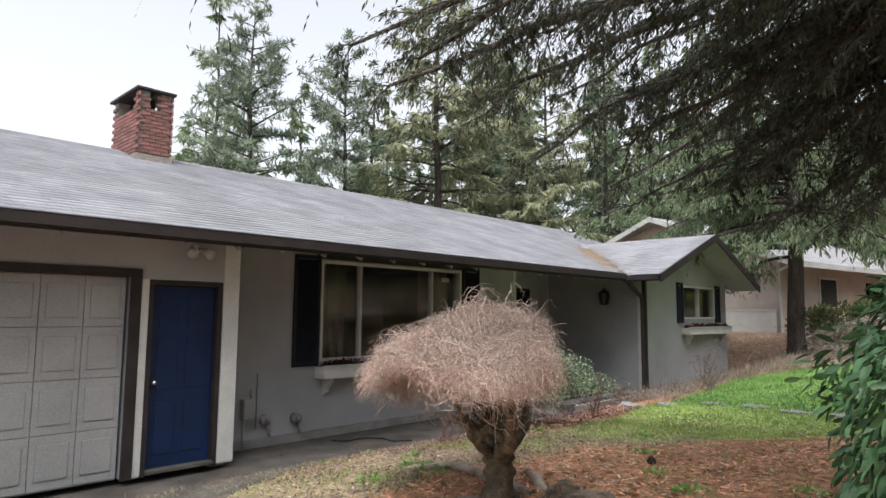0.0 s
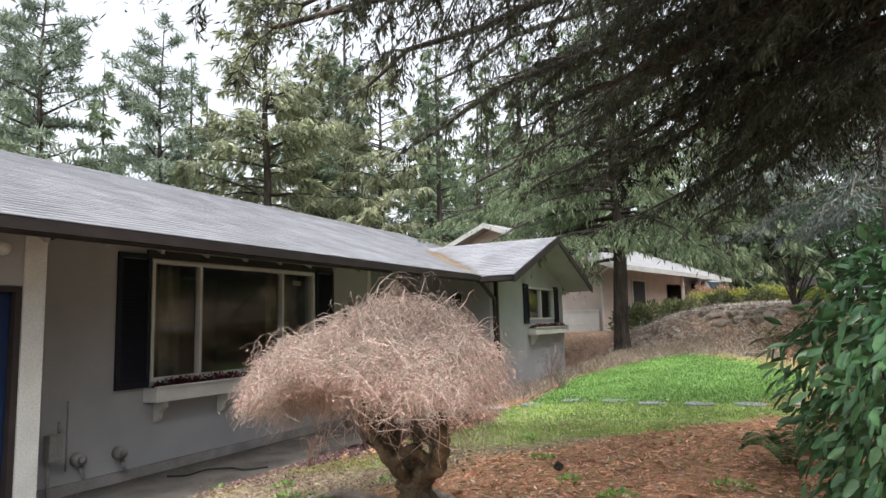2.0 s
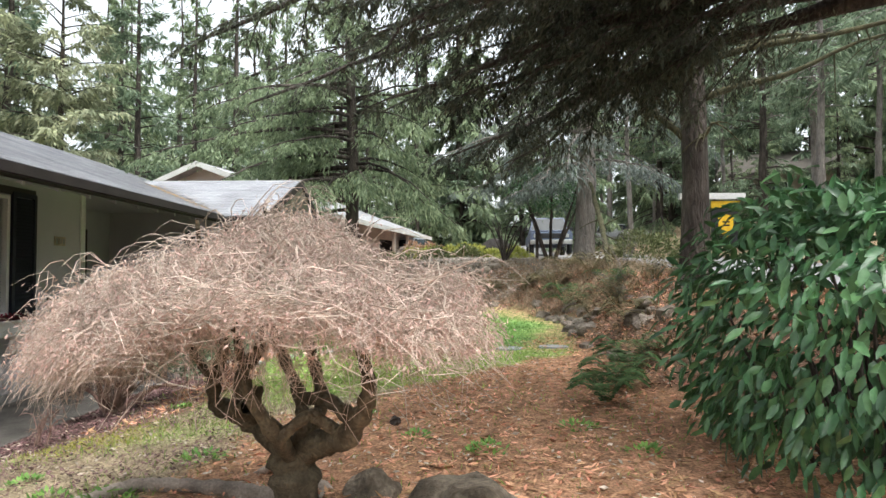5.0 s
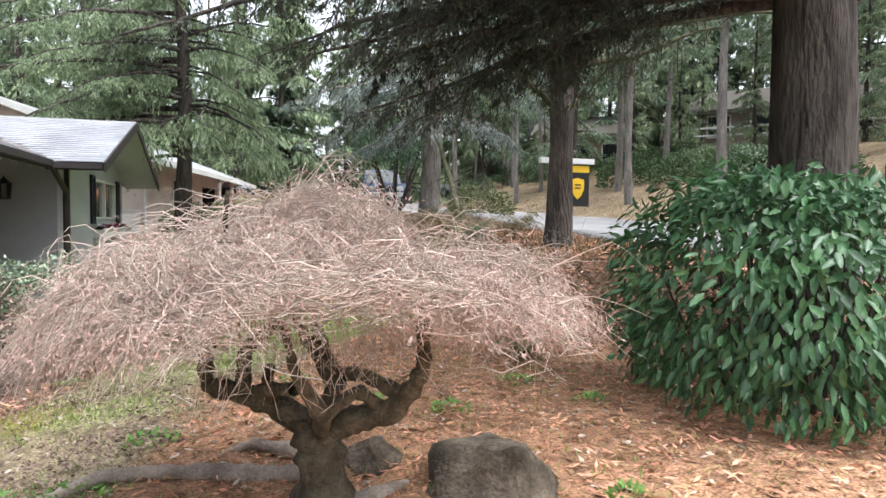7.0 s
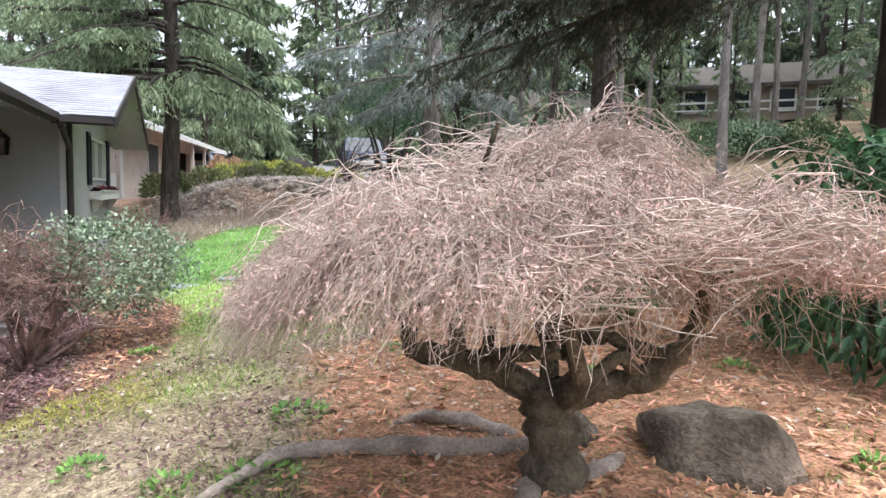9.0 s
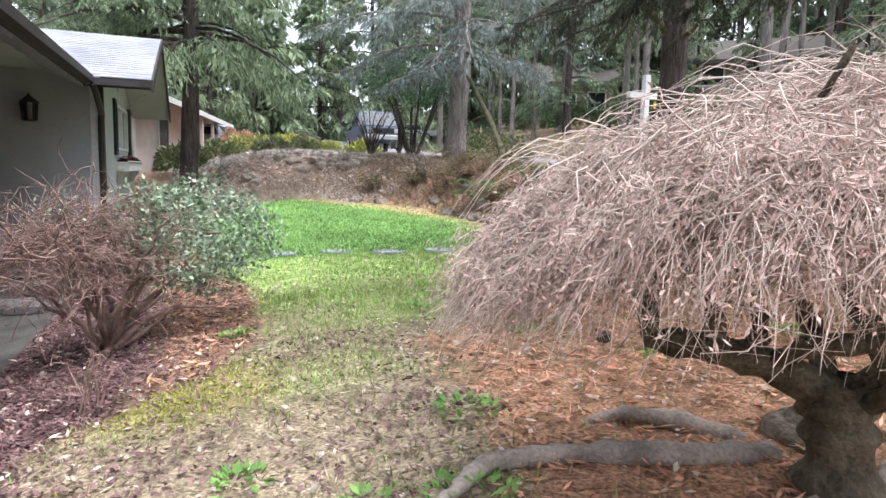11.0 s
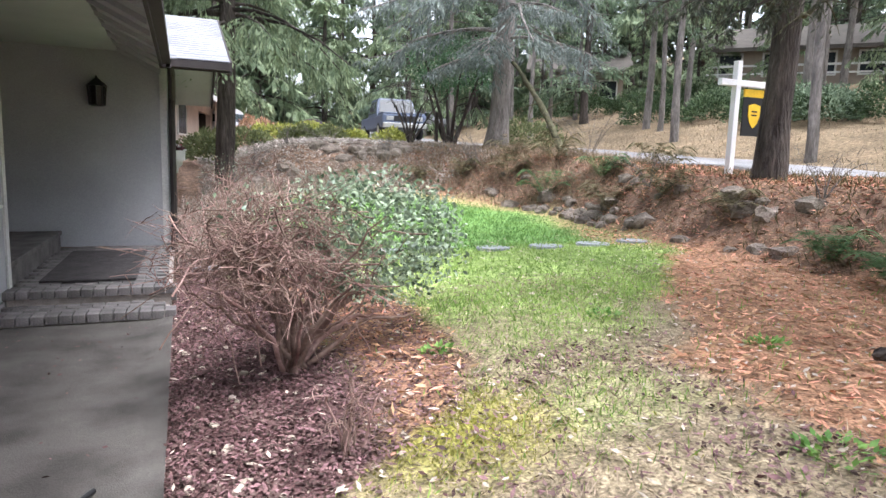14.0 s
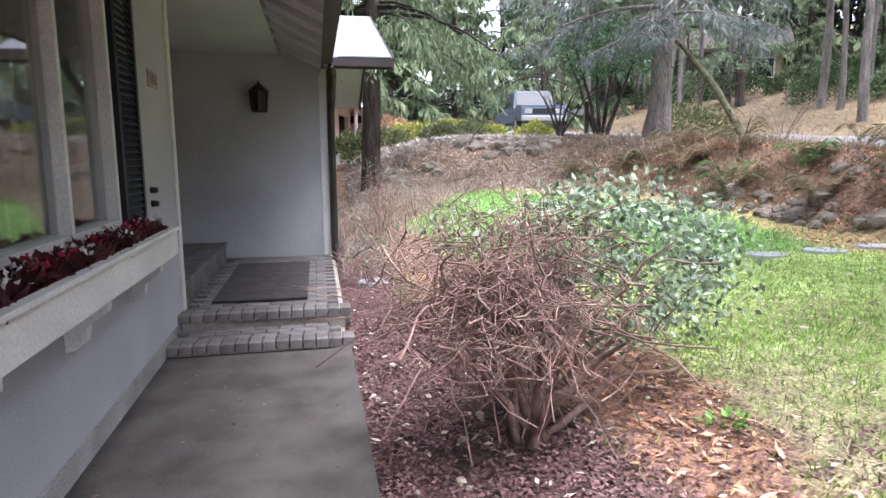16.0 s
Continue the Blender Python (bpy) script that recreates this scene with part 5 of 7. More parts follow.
def stems_from(x, y, z, cx, cy, cz, R, n, g_, r=0.008, kinks=0.03, m=8, inner=0.15, hump=0.12, zin=0.0):
    out = []
    for k in range(n):
        d = unit(g_.standard_normal(3))
        tip = np.array([cx, cy, cz]) + d * np.array(R) * (0.55 + 0.5 * g_.random())
        f0 = np.array([x, y, z]) + np.array([g_.standard_normal() * inner, g_.standard_normal() * inner, g_.standard_normal() * zin])
        s = np.linspace(0, 1, m)[:, None]
        mid = f0 * (1 - s) + tip * s + np.array([0, 0, hump]) * np.sin(s * np.pi) + np.cumsum(g_.standard_normal((m, 3)) * kinks, 0) * np.sqrt(s)
        out.append((mid, r * (0.6 + 0.8 * g_.random()) * (1.2 - 0.9 * s[:, 0])))
    return out


def side_twigs(paths, per, L, g_, r=0.003, down=0.1):
    out = []
    for p, rr in paths:
        for k in range(per):
            i = g_.integers(len(p) // 2, len(p))
            d = unit(g_.standard_normal(3) + [0, 0, -down])
            s = np.linspace(0, 1, 4)[:, None]
            out.append((p[i] + d * L * (0.4 + 0.9 * g_.random()) * s + np.cumsum(g_.standard_normal((4, 3)) * 0.01, 0), r * (1.1 - 0.7 * s[:, 0])))
    return out


def bush_big():
    g_ = np.random.default_rng(61)
    z0 = strip_lookup(2.15, 1.97)
    e = thing("variegated_bush", 2.15, 1.97, z0, "half-bare shrub with silvery variegated leaves and tangled reddish stems", "bush")
    main = stems_from(2.15, 1.97, z0, 2.3, 2.05, z0 + 0.66, (0.8, 0.7, 0.2), 24, g_, 0.019, 0.035, 9, 0.03, 0.05)
    V, F = tubes(main, 6)
    stuff(raw("stemwork", V, F, M_REDTWIG, e, smooth=True))
    tang = stems_from(2.05, 1.97, z0 + 0.68, 1.98, 1.97, z0 + 0.72, (0.60, 0.55, 0.38), 300, g_, 0.0042, 0.045, 10, 0.30, 0.04, 0.2)
    tang += side_twigs(tang, 4, 0.22, g_)
    V, F = tubes(tang, 3)
    stuff(raw("twig_canopy", V, F, M_REDTWIG, e, "tangled bare reddish twigs"))
    n = 5600
    d = unit(g_.standard_normal((n, 3)))
    c = np.array([2.72, 2.28, z0 + 0.80]) + d * np.array([0.62, 0.55, 0.42]) * (0.55 + 0.5 * g_.random((n, 1)) ** 0.6) * (1 + 0.15 * np.sin(d[:, :1] * 7 + d[:, 1:2] * 5))
    c2 = np.array([2.15, 2.1, z0 + 1.0]) + unit(g_.standard_normal((160, 3))) * np.array([0.6, 0.5, 0.16]) * g_.random((160, 1)) ** 0.5
    c = np.concatenate([c, c2])
    n = len(c)
    A = unit(g_.standard_normal((n, 3)) + UP * 0.1)
    X = unit(np.cross(A, g_.standard_normal((n, 3)) + UP))
    V, F = shards(c, A, X, 0.030 + 0.026 * g_.random(n), 0.017 + 0.014 * g_.random(n))
    stuff(raw("foliage", V, F, M_VARI, e, "silver-edged green leaves"))


bush_big()


def bush_small(x, y, h, w, seed, leaves, label, name="bare_shrub", material=None, thick=0.006):
    g_ = np.random.default_rng(seed)
    z0 = strip_lookup(x, y)
    e = thing(name, x, y, z0, label, "shrub")
    st = stems_from(x, y, z0 - 0.03, x, y, z0 + h * 0.68, (w, w, h * 0.22), 10, g_, thick, 0.02, 7, 0.03)
    st += side_twigs(st, 9, 0.22 * h, g_, 0.0025)
    V, F = tubes(st, 4)
    stuff(raw("stemwork", V, F, material or M_REDTWIG, e))
    if leaves:
        c = np.array([x, y, z0 + h * 0.8]) + unit(g_.standard_normal((leaves, 3))) * np.array([w, w, h * 0.3]) * g_.random((leaves, 1)) ** 0.4
        A = unit(g_.standard_normal((leaves, 3)))
        X = unit(np.cross(A, g_.standard_normal((leaves, 3))))
        V, F = shards(c, A, X, 0.04 + 0.02 * g_.random(leaves), np.full(leaves, 0.022))
        stuff(raw("foliage", V, F, M_VARI, e))


bush_small(2.82, 3.5, 0.62, 0.36, 62, 500, "small twiggy shrub with a few silvery leaves")
bush_small(2.2, 0.75, 0.34, 0.2, 63, 0, "little leafless brown shrub in red mulch")
bush_small(1.75, 6.2, 0.5, 0.32, 64, 60, "low bare shrub beside the porch")
bush_small(2.2, 9.3, 1.0, 0.5, 65, 40, "bare shrub below the gable wall")
bush_small(2.3, 11.2, 1.0, 0.6, 66, 30, "bare twiggy shrub below the small window")
bush_small(2.4, 13.0, 1.1, 0.7, 67, 60, "bare shrub at the wing's far corner")
bush_small(7.4, 15.0, 1.9, 0.95, 68, 500, "multi-stemmed bare shrub on the bank", "bare_shrub", M_BARK, 0.028)
bush_small(9.6, 9.6, 1.3, 0.9, 69, 0, "grey leafless shrub on the bank", "bare_shrub", M_BARKL)
for _k, (_x, _y, _h, _w) in enumerate(((3.4, 16.2, 0.9, 0.8), (5.2, 15.6, 0.8, 0.8), (6.6, 14.4, 0.8, 0.7), (8.1, 12.2, 0.9, 0.7), (8.7, 6.6, 0.7, 0.6), (8.6, 3.4, 0.6, 0.5), (4.4, 17.4, 0.9, 0.8), (2.9, 7.9, 0.6, 0.5))):
    bush_small(_x, _y, _h, _w, 500 + _k, 0, "pale leafless twiggy shrub along the garden edge", "bare_shrub", M_BARKL)


def evergreen():
    g_ = np.random.default_rng(91)
    x, y = 9.0, 15.9
    z0 = strip_lookup(x, y)
    e = thing("evergreen_shrub", x, y, z0, "tall dark evergreen shrub with bare leaning stems beside the fir", "shrub")
    for k in range(6):
        a, m = k * 1.05 + 0.4, np.linspace(0, 1, 9)[:, None]
        tip = np.array([x + 1.1 * math.cos(a), y + 0.9 * math.sin(a), z0 + 2.2 + 0.4 * g_.random()])
        foot_ = np.array([x + 0.1 * math.cos(a), y + 0.1 * math.sin(a), z0 - 0.05])
        p = foot_ * (1 - m) + tip * m + np.cumsum(g_.standard_normal((9, 3)) * 0.035, 0) * m
        V, F = tubes([(p, 0.06 * (1.1 - 0.8 * m[:, 0]))], 7)
        raw("stem", V, F, M_BARK, e, smooth=True)
    n = 4200
    d = unit(g_.standard_normal((n, 3)))
    lump = 1 + 0.22 * np.sin(d[:, :1] * 5 + 2) * np.sin(d[:, 1:2] * 6) + 0.1 * g_.standard_normal((n, 1))
    c = np.array([x, y, z0 + 2.35]) + d * np.array([1.45, 1.3, 0.8]) * lump * (0.45 + 0.55 * g_.random((n, 1)) ** 0.5)
    A = unit(d * 0.4 + g_.standard_normal((n, 3)) * 0.7 - UP * 0.3)
    X = unit(np.cross(A, g_.standard_normal((n, 3))))
    V, F = shards(c, A, X, 0.09 + 0.06 * g_.random(n), 0.034 + 0.02 * g_.random(n))
    stuff(raw("foliage", V, F, M_LAUREL, e, "dark green leaves"))


evergreen()


def scatter(n, x0, x1, y0, y1, weight, g_):
    x, y = g_.uniform(x0, x1, n), g_.uniform(y0, y1, n)
    k = g_.random(n) < weight(x, y)
    return x[k], y[k]


def blades(name, n, box_, weight, size, tilt, material, label, category, seed, flat=False):
    g_ = np.random.default_rng(seed)
    x, y = scatter(n, *box_, weight, g_)
    m = len(x)
    c = np.stack([x, y, ground_z(x, y) + (0.008 + 0.02 * g_.random(m) if flat else 0)], -1)
    a = g_.random(m) * 2 * np.pi
    h = np.stack([np.cos(a), np.sin(a), np.zeros(m)], -1)
    if flat:
        A = unit(h + UP * g_.standard_normal((m, 1)) * tilt)
        X = unit(np.cross(A, UP + g_.standard_normal((m, 3)) * 0.4))
    else:
        A = unit(UP + h * tilt * g_.random((m, 1)))
        X = unit(np.cross(A, g_.standard_normal((m, 3))))
    L, W = size[0] * (0.5 + g_.random(m)), size[1] * (0.6 + 0.8 * g_.random(m))
    V, F = shards(c, A, X, L, W)
    return tagged(raw(name, V, F, material), label, category, "", "stuff")


def z_of(*keys):
    def w(x, y):
        q = zones(x, y)
        top = np.ones_like(x)
        tot = np.zeros_like(x)
        for k in ("floor", "red", "chips", "lawn", "moss", "straw"):
            share = top * np.clip(q[k], 0, 1)
            if k in keys:
                tot += share
            top = top * (1 - np.clip(q[k], 0, 1))
        return tot
    return w


def near(w, yc=-1, fall=6.0):
    return lambda x, y: w(x, y) * np.clip(fall / (1.5 + np.hypot(x - 3, y - yc)), 0.15, 1)


M_LUSH = mat("lush_grass_blade", (0.17, 0.33, 0.08), 0.7, 0.2, 1.5, 20, 0, tint=(0.28, 0.45, 0.13), vary=0.3, sheer=0.3)
blades("lawn_grass", 30000, (2.2, 8.2, 0.2, 5.4), z_of("lawn"), (0.045, 0.007), 1.3, M_GRASS, "short pale green grass", "grass", 71)
blades("lush_grass", 56000, (2.2, 8.2, 5.2, 15.5), z_of("lawn"), (0.055, 0.008), 1.2, M_LUSH, "short bright green grass", "grass", 79)
blades("thin_grass", 52000, (1.8, 7.5, -4.5, 3.0), near(lambda x, y: z_of("lawn")(x, y) + np.clip(0.12 + 0.5 * wob(x, y, 1.1), 0, 1) * z_of("straw")(x, y) + 0.05 * z_of("chips")(x, y)), (0.055, 0.006), 1.3, M_GRASS, "thin green grass among straw", "grass", 72)
blades("straw_grass", 60000, (1.6, 6.5, -5.5, 3.4), near(z_of("straw", "moss", "lawn")), (0.07, 0.005), 0.5, M_STRAW, "dead straw-coloured grass lying flat", "dead grass", 73, True)
blades("moss_tufts", 22000, (1.7, 3.8, -2.6, 1.4), z_of("moss"), (0.03, 0.008), 1.2, mat("yellow_moss", (0.34, 0.345, 0.06), 0.9, 0.2, 5, 40, 0, tint=(0.46, 0.45, 0.12), vary=0.3), "yellow-green moss", "moss", 74)
blades("bark_chips", 42000, (1.6, 9.0, -5.0, 6.5), near(z_of("chips"), -0.5, 5.0), (0.075, 0.017), 0.22, M_CHIP, "orange-brown bark chips and dry leaves", "bark chips", 75, True)
blades("red_mulch", 60000, (1.42, 3.2, -2.6, 5.0), z_of("red"), (0.030, 0.015), 0.3, M_REDCHIP, "dark red lava-like mulch", "mulch", 76, True)
blades("leaf_scraps", 16000, (1.9, 5.2, -3.2, 1.6), near(lambda x, y: z_of("straw", "moss")(x, y) * np.clip(0.25 + 0.9 * wob(x + 1.3, y - 0.7, 1.9), 0, 1)), (0.036, 0.017), 0.3, M_REDCHIP, "dark scraps of leaf and bark in the thin lawn", "leaf litter", 78, True)
blades("leaf_litter", 11000, (1.42, 8.6, -5.0, 6.0), near(lambda x, y: np.full_like(x, 0.5)), (0.045, 0.02), 0.25, M_PALECHIP, "pale scattered leaf litter", "leaf litter", 77, True)
blades("brown_litter", 5000, (1.6, 6.0, -5.0, 1.6), near(z_of("straw", "moss")), (0.045, 0.018), 0.3, M_REDCHIP, "dark brown leaf litter in the thin lawn", "leaf litter", 80, True)
blades("bank_litter", 34000, (6.5, 11.0, -4.0, 16.0), z_of("floor"), (0.09, 0.016), 0.3, M_CHIP, "brown needles and leaf litter on the bank", "leaf litter", 78, True)
blades("roadside_grass", 14000, (13, 24, -6, 30), lambda x, y: smooth(15.8, 16.6, x) * 0.8 * (wob(x, y, 0.4) > -0.2), (0.13, 0.02), 0.9, M_STRAW, "dry grass beside the road", "dead grass", 79)


def weed(x, y, r, seed, material=None, label="leafy green weed in the thin lawn"):
    g_ = np.random.default_rng(seed)
    n = int(55 * r / 0.12)
    a, q = g_.random(n) * 6.28, np.sqrt(g_.random(n))
    c = np.stack([x + np.cos(a) * q * r, y + np.sin(a) * q * r, np.full(n, 0.0)], -1)
    c[:, 2] = ground_z(c[:, 0], c[:, 1]) + 0.01 + 0.06 * (1 - q) * g_.random(n)
    A = unit(np.stack([np.cos(a), np.sin(a), 0.3 + 0.8 * g_.random(n)], -1) + g_.standard_normal((n, 3)) * 0.35)
    X = unit(np.cross(A, UP + g_.standard_normal((n, 3)) * 0.3))
    V, F = shards(c, A, X, 0.035 + 0.03 * g_.random(n), 0.018 + 0.014 * g_.random(n))
    return tagged(raw("weed", V, F, material or M_WEED), label, "weed", "weeds", "stuff")


for k, (x, y, r) in enumerate(((3.68, -0.98, 0.16), (3.95, -0.25, 0.16), (3.5, -1.6, 0.12), (4.9, 0.9, 0.12), (3.3, -0.9, 0.1), (5.9, -0.3, 0.14), (6.6, 0.2, 0.14), (6.3, -1.9, 0.1), (2.9, -0.5, 0.1), (4.4, 1.9, 0.12), (5.4, 0.1, 0.1), (6.9, -0.5, 0.12), (1.75, -0.2, 0.1), (3.0, 1.7, 0.1))):
    weed(x, y, r, 100 + k)


def fern(x, y, r, seed, material, label):
    g_ = np.random.default_rng(seed)
    z0 = strip_lookup(x, y)
    C, A, L = [], [], []
    for k in range(18):
        a = g_.random() * 6.28
        s = np.linspace(0.1, 1, 26)
        h = 0.45 + 0.5 * g_.random()
        p = np.stack([x + np.cos(a) * r * s, y + np.sin(a) * r * s, z0 + h * r * (np.sin(s * 2.3) * 1.0)], -1)
        d = unit(np.gradient(p, axis=0))
        sd = unit(np.cross(d, UP))
        for sg in (-1, 1):
            C.append(p)
            A.append(unit(sd * sg + d * 0.45 - UP * 0.15))
            L.append(r * 0.26 * np.sin(np.clip(s * 3.0, 0, 3.05)) + 0.012)
    C, A, L = np.concatenate(C), np.concatenate(A), np.concatenate(L)
    X = unit(np.cross(A, UP + g_.standard_normal(A.shape) * 0.2))
    V, F = shards(C, A, X, L, np.full(len(L), 0.022))
    return tagged(raw("fern", V, F, material), label, "fern", "ferns on the bank")


g_f = np.random.default_rng(81)
for k, (x, y, r) in enumerate(((7.7, 2.6, 0.45), (7.35, 1.7, 0.42), (7.0, 0.9, 0.36), (8.4, 5.9, 0.5), (8.35, 7.2, 0.55), (8.3, 9.2, 0.6), (8.2, 10.6, 0.55), (8.6, 11.4, 0.6), (7.6, 11.9, 0.5), (8.9, 8.2, 0.55), (9.3, 6.9, 0.5), (8.2, 4.4, 0.4), (6.9, 12.6, 0.45), (9.9, 11.2, 0.6), (10.2, 8.4, 0.5), (8.9, 9.9, 0.6))):
    fern(x, y, r, 200 + k, M_GREENFERN if k in (0, 1, 2, 5, 9) else M_FERN, "drooping green fern on the bank" if k in (0, 1, 2, 5, 9) else "half-dead brownish fern on the bank")
M_BANKROCK = mat("bank_rock", (0.20, 0.16, 0.125), 0.95, 0.3, 6, 50, 1.0, tint=(0.36, 0.305, 0.255), vary=0.2)
M_PALETWIG = mat("pale_dead_twigs", (0.52, 0.46, 0.40), 0.9, 0.25, 3, 40, 0.1, tint=(0.66, 0.61, 0.55), vary=0.4)
for k in range(30):
    y = g_f.uniform(3.0, 13.2)
    x = float(foot_x(np.array(y))) + g_f.uniform(0.15, 1.1)
    if 6.4 < y < 9.2 and k % 2:
        x = float(foot_x(np.array(y))) + g_f.uniform(0.1, 0.7)
    s = g_f.uniform(0.10, 0.22)
    rock("rock", x, y, strip_lookup(x, y) - 0.03, s, s * 0.8, s * 0.62, 10 + k, "rough grey rock in the bank", M_BANKROCK, "rocks in the bank")
for k in range(22):
    y = 6.7 + 2.5 * k / 22 + g_f.uniform(-0.1, 0.1)
    x = float(foot_x(np.array(y))) + (0.12, 0.3, 0.48)[k % 3] + g_f.uniform(-0.05, 0.05)
    s = g_f.uniform(0.09, 0.19)
    rock("rock", x, y, strip_lookup(x, y) + 0.0, s, s * 0.8, s * 0.7, 140 + k, "weathered grey stone of the rough bank wall", M_BANKROCK, "stones of the bank wall")
for k in range(34):
    x, y = g_f.uniform(2.8, 8.2), 0
    y = 15.2 + 1.3 * g_f.random() - 0.22 * max(0, x - 3)
    s = g_f.uniform(0.14, 0.3)
    rock("rock", x, y, strip_lookup(x, y) - 0.06, s, s * 0.8, s * 0.6, 60 + k, "rough grey rock of the garden edging", M_BANKROCK, "rocks of the garden edging")
for k in range(46):
    x, y = g_f.uniform(1.5, 2.2), g_f.uniform(-1.5, 3.6)
    s = g_f.uniform(0.012, 0.03)
    rock("pebble", x, y, strip_lookup(x, y) + 0.012, s, s * 0.7, s * 0.6, 100 + k, "pale rounded pebble in the mulch", M_PALECHIP, "pebbles in the mulch")


def stepping_stone(x, y, r, seed):
    g_ = np.random.default_rng(seed)
    bm = bmesh.new()
    n = 18
    z = strip_lookup(x, y)
    ring = [(x + math.cos(i / n * 6.283) * r * (1 + 0.05 * g_.standard_normal()), y + math.sin(i / n * 6.283) * r * 0.85 * (1 + 0.05 * g_.standard_normal())) for i in range(n)]
    top = [bm.verts.new((px, py, z + 0.022)) for px, py in ring]
    bot = [bm.verts.new((px, py, z - 0.04)) for px, py in ring]
    bm.faces.new(top)
    for i in range(n):
        bm.faces.new((bot[i], bot[(i + 1) % n], top[(i + 1) % n], top[i]))
    bmesh.ops.bevel(bm, geom=[e for e in bm.edges if e.verts[0] in top and e.verts[1] in top], offset=0.012, segments=2, affect="EDGES")
    return tagged(part("stepping_stone", bm, M_STONE), "pale round concrete stepping stone set in the lawn", "stepping stone", "stepping stones")


for k, (x, y) in enumerate(((1.85, 6.3), (2.62, 5.2), (3.2, 5.35), (3.85, 5.6), (4.53, 5.53), (5.18, 5.27), (5.88, 5.14), (6.59, 5.12), (7.25, 5.15))):
    stepping_stone(x, y, 0.23, 300 + k)
bm = bmesh.new()
bmesh.ops.create_uvsphere(bm, u_segments=12, v_segments=10, radius=0.04)
for v in bm.verts:
    v.co.z *= 1.3
    v.co *= 1 + 0.15 * math.sin(9 * math.atan2(v.co.y, v.co.x) + v.co.z * 60)
cone = part("pine_cone", bm, M_BARK)
cone.matrix_basis = pose(5.22, 0.41, strip_lookup(5.22, 0.41) + 0.06, 70, 0, 30)
tagged(cone, "dark brown pine cone lying on the bark chips", "pine cone")

blades("bank_grass", 17000, (2.0, 10.6, 8.0, 14.6), z_of("floor"), (0.20, 0.010), 1.2, M_STRAW, "dry tangled stalks on the bank", "dead grass", 82)
blades("dead_brush", 12000, (1.45, 5.6, 6.2, 14.8), lambda x, y: np.clip(zones(x, y)["red"] + zones(x, y)["chips"] + zones(x, y)["floor"], 0, 1), (0.26, 0.009), 2.6, mat("dull_brushwood", (0.33, 0.265, 0.21), 0.9, 0.25, 3, 40, 0.1, tint=(0.5, 0.43, 0.36), vary=0.4), "pale dead stalks and brushwood beside the wing", "brushwood", 85)
blades("bank_litter", 30000, (7.0, 10.8, -3.0, 15.0), z_of("floor"), (0.085, 0.024), 0.3, mat("rusty_bank_litter", (0.30, 0.145, 0.085), 0.9, 0.3, 3, 40, 0.2, tint=(0.45, 0.25, 0.16), vary=0.5), "rusty needles and bark litter on the bank", "leaf litter", 86, True)
blades("bank_weeds", 4500, (7.4, 10.6, 0.5, 14.6), z_of("floor"), (0.14, 0.012), 1.4, M_FERN, "low brownish weeds on the bank", "weeds", 83)
blades("garden_litter", 44000, (2.0, 9.0, 12.0, 21.0), z_of("floor"), (0.14, 0.022), 0.4, M_PALETWIG, "pale fallen twigs and leaves on the garden slope", "leaf litter", 84, True)

# ---- fixtures on the house ----
def lantern():
    t = thing("wall_lantern", 0.51, 8.0, 2.2, "black metal wall lantern on the porch wall", "lamp")
    bm = bmesh.new()
    tube(bm, (0.51, 8.028, 2.22), (0.51, 8.0, 2.22), 0.07, 0.06, 14)
    tube(bm, (0.51, 8.0, 2.3), (0.51, 7.9, 2.34), 0.015)
    part("bracket", bm, M_BLACK, t, "", True)
    bm = bmesh.new()
    tube(bm, (0.51, 7.88, 2.04), (0.51, 7.88, 2.06), 0.075, 0.095, 8)
    for k in range(8):
        a = k * math.pi / 4
        tube(bm, (0.51 + 0.09 * math.cos(a), 7.88 + 0.09 * math.sin(a), 2.05), (0.51 + 0.11 * math.cos(a), 7.88 + 0.11 * math.sin(a), 2.3), 0.011, seg=6)
    part("cage", bm, M_BLACK, t)
    bm = bmesh.new()
    tube(bm, (0.51, 7.88, 2.3), (0.51, 7.88, 2.4), 0.14, 0.03, 8)
    tube(bm, (0.51, 7.88, 2.4), (0.51, 7.88, 2.44), 0.02, 0.008, 8)
    part("cap", bm, M_BLACK, t)
    bm = bmesh.new()
    tube(bm, (0.51, 7.88, 2.06), (0.51, 7.88, 2.3), 0.075, 0.095, 8)
    part("shade", bm, mat("smoked_glass", (0.03, 0.028, 0.025), 0.2, 0.1, 5, 40, 0, spec=0.5), t, "dark smoked glass")


lantern()


def floodlight():
    t = thing("floodlight", 0.80, -2.07, 2.53, "twin white floodlight on the garage wall", "lamp")
    bm = bmesh.new()
    tube(bm, (0.792, -2.07, 2.53), (0.82, -2.07, 2.53), 0.06, 0.055, 14)
    part("base", bm, M_TRIM, t, "", True)
    for s in (-1, 1):
        bm = bmesh.new()
        tube(bm, (0.82, -2.07 + s * 0.03, 2.53), (0.87, -2.07 + s * 0.07, 2.51), 0.022)
        tube(bm, (0.87, -2.07 + s * 0.07, 2.52), (0.98, -2.07 + s * 0.11, 2.45), 0.035, 0.06, 14)
        part("lamp_head", bm, M_TRIM, t, "", True)


floodlight()


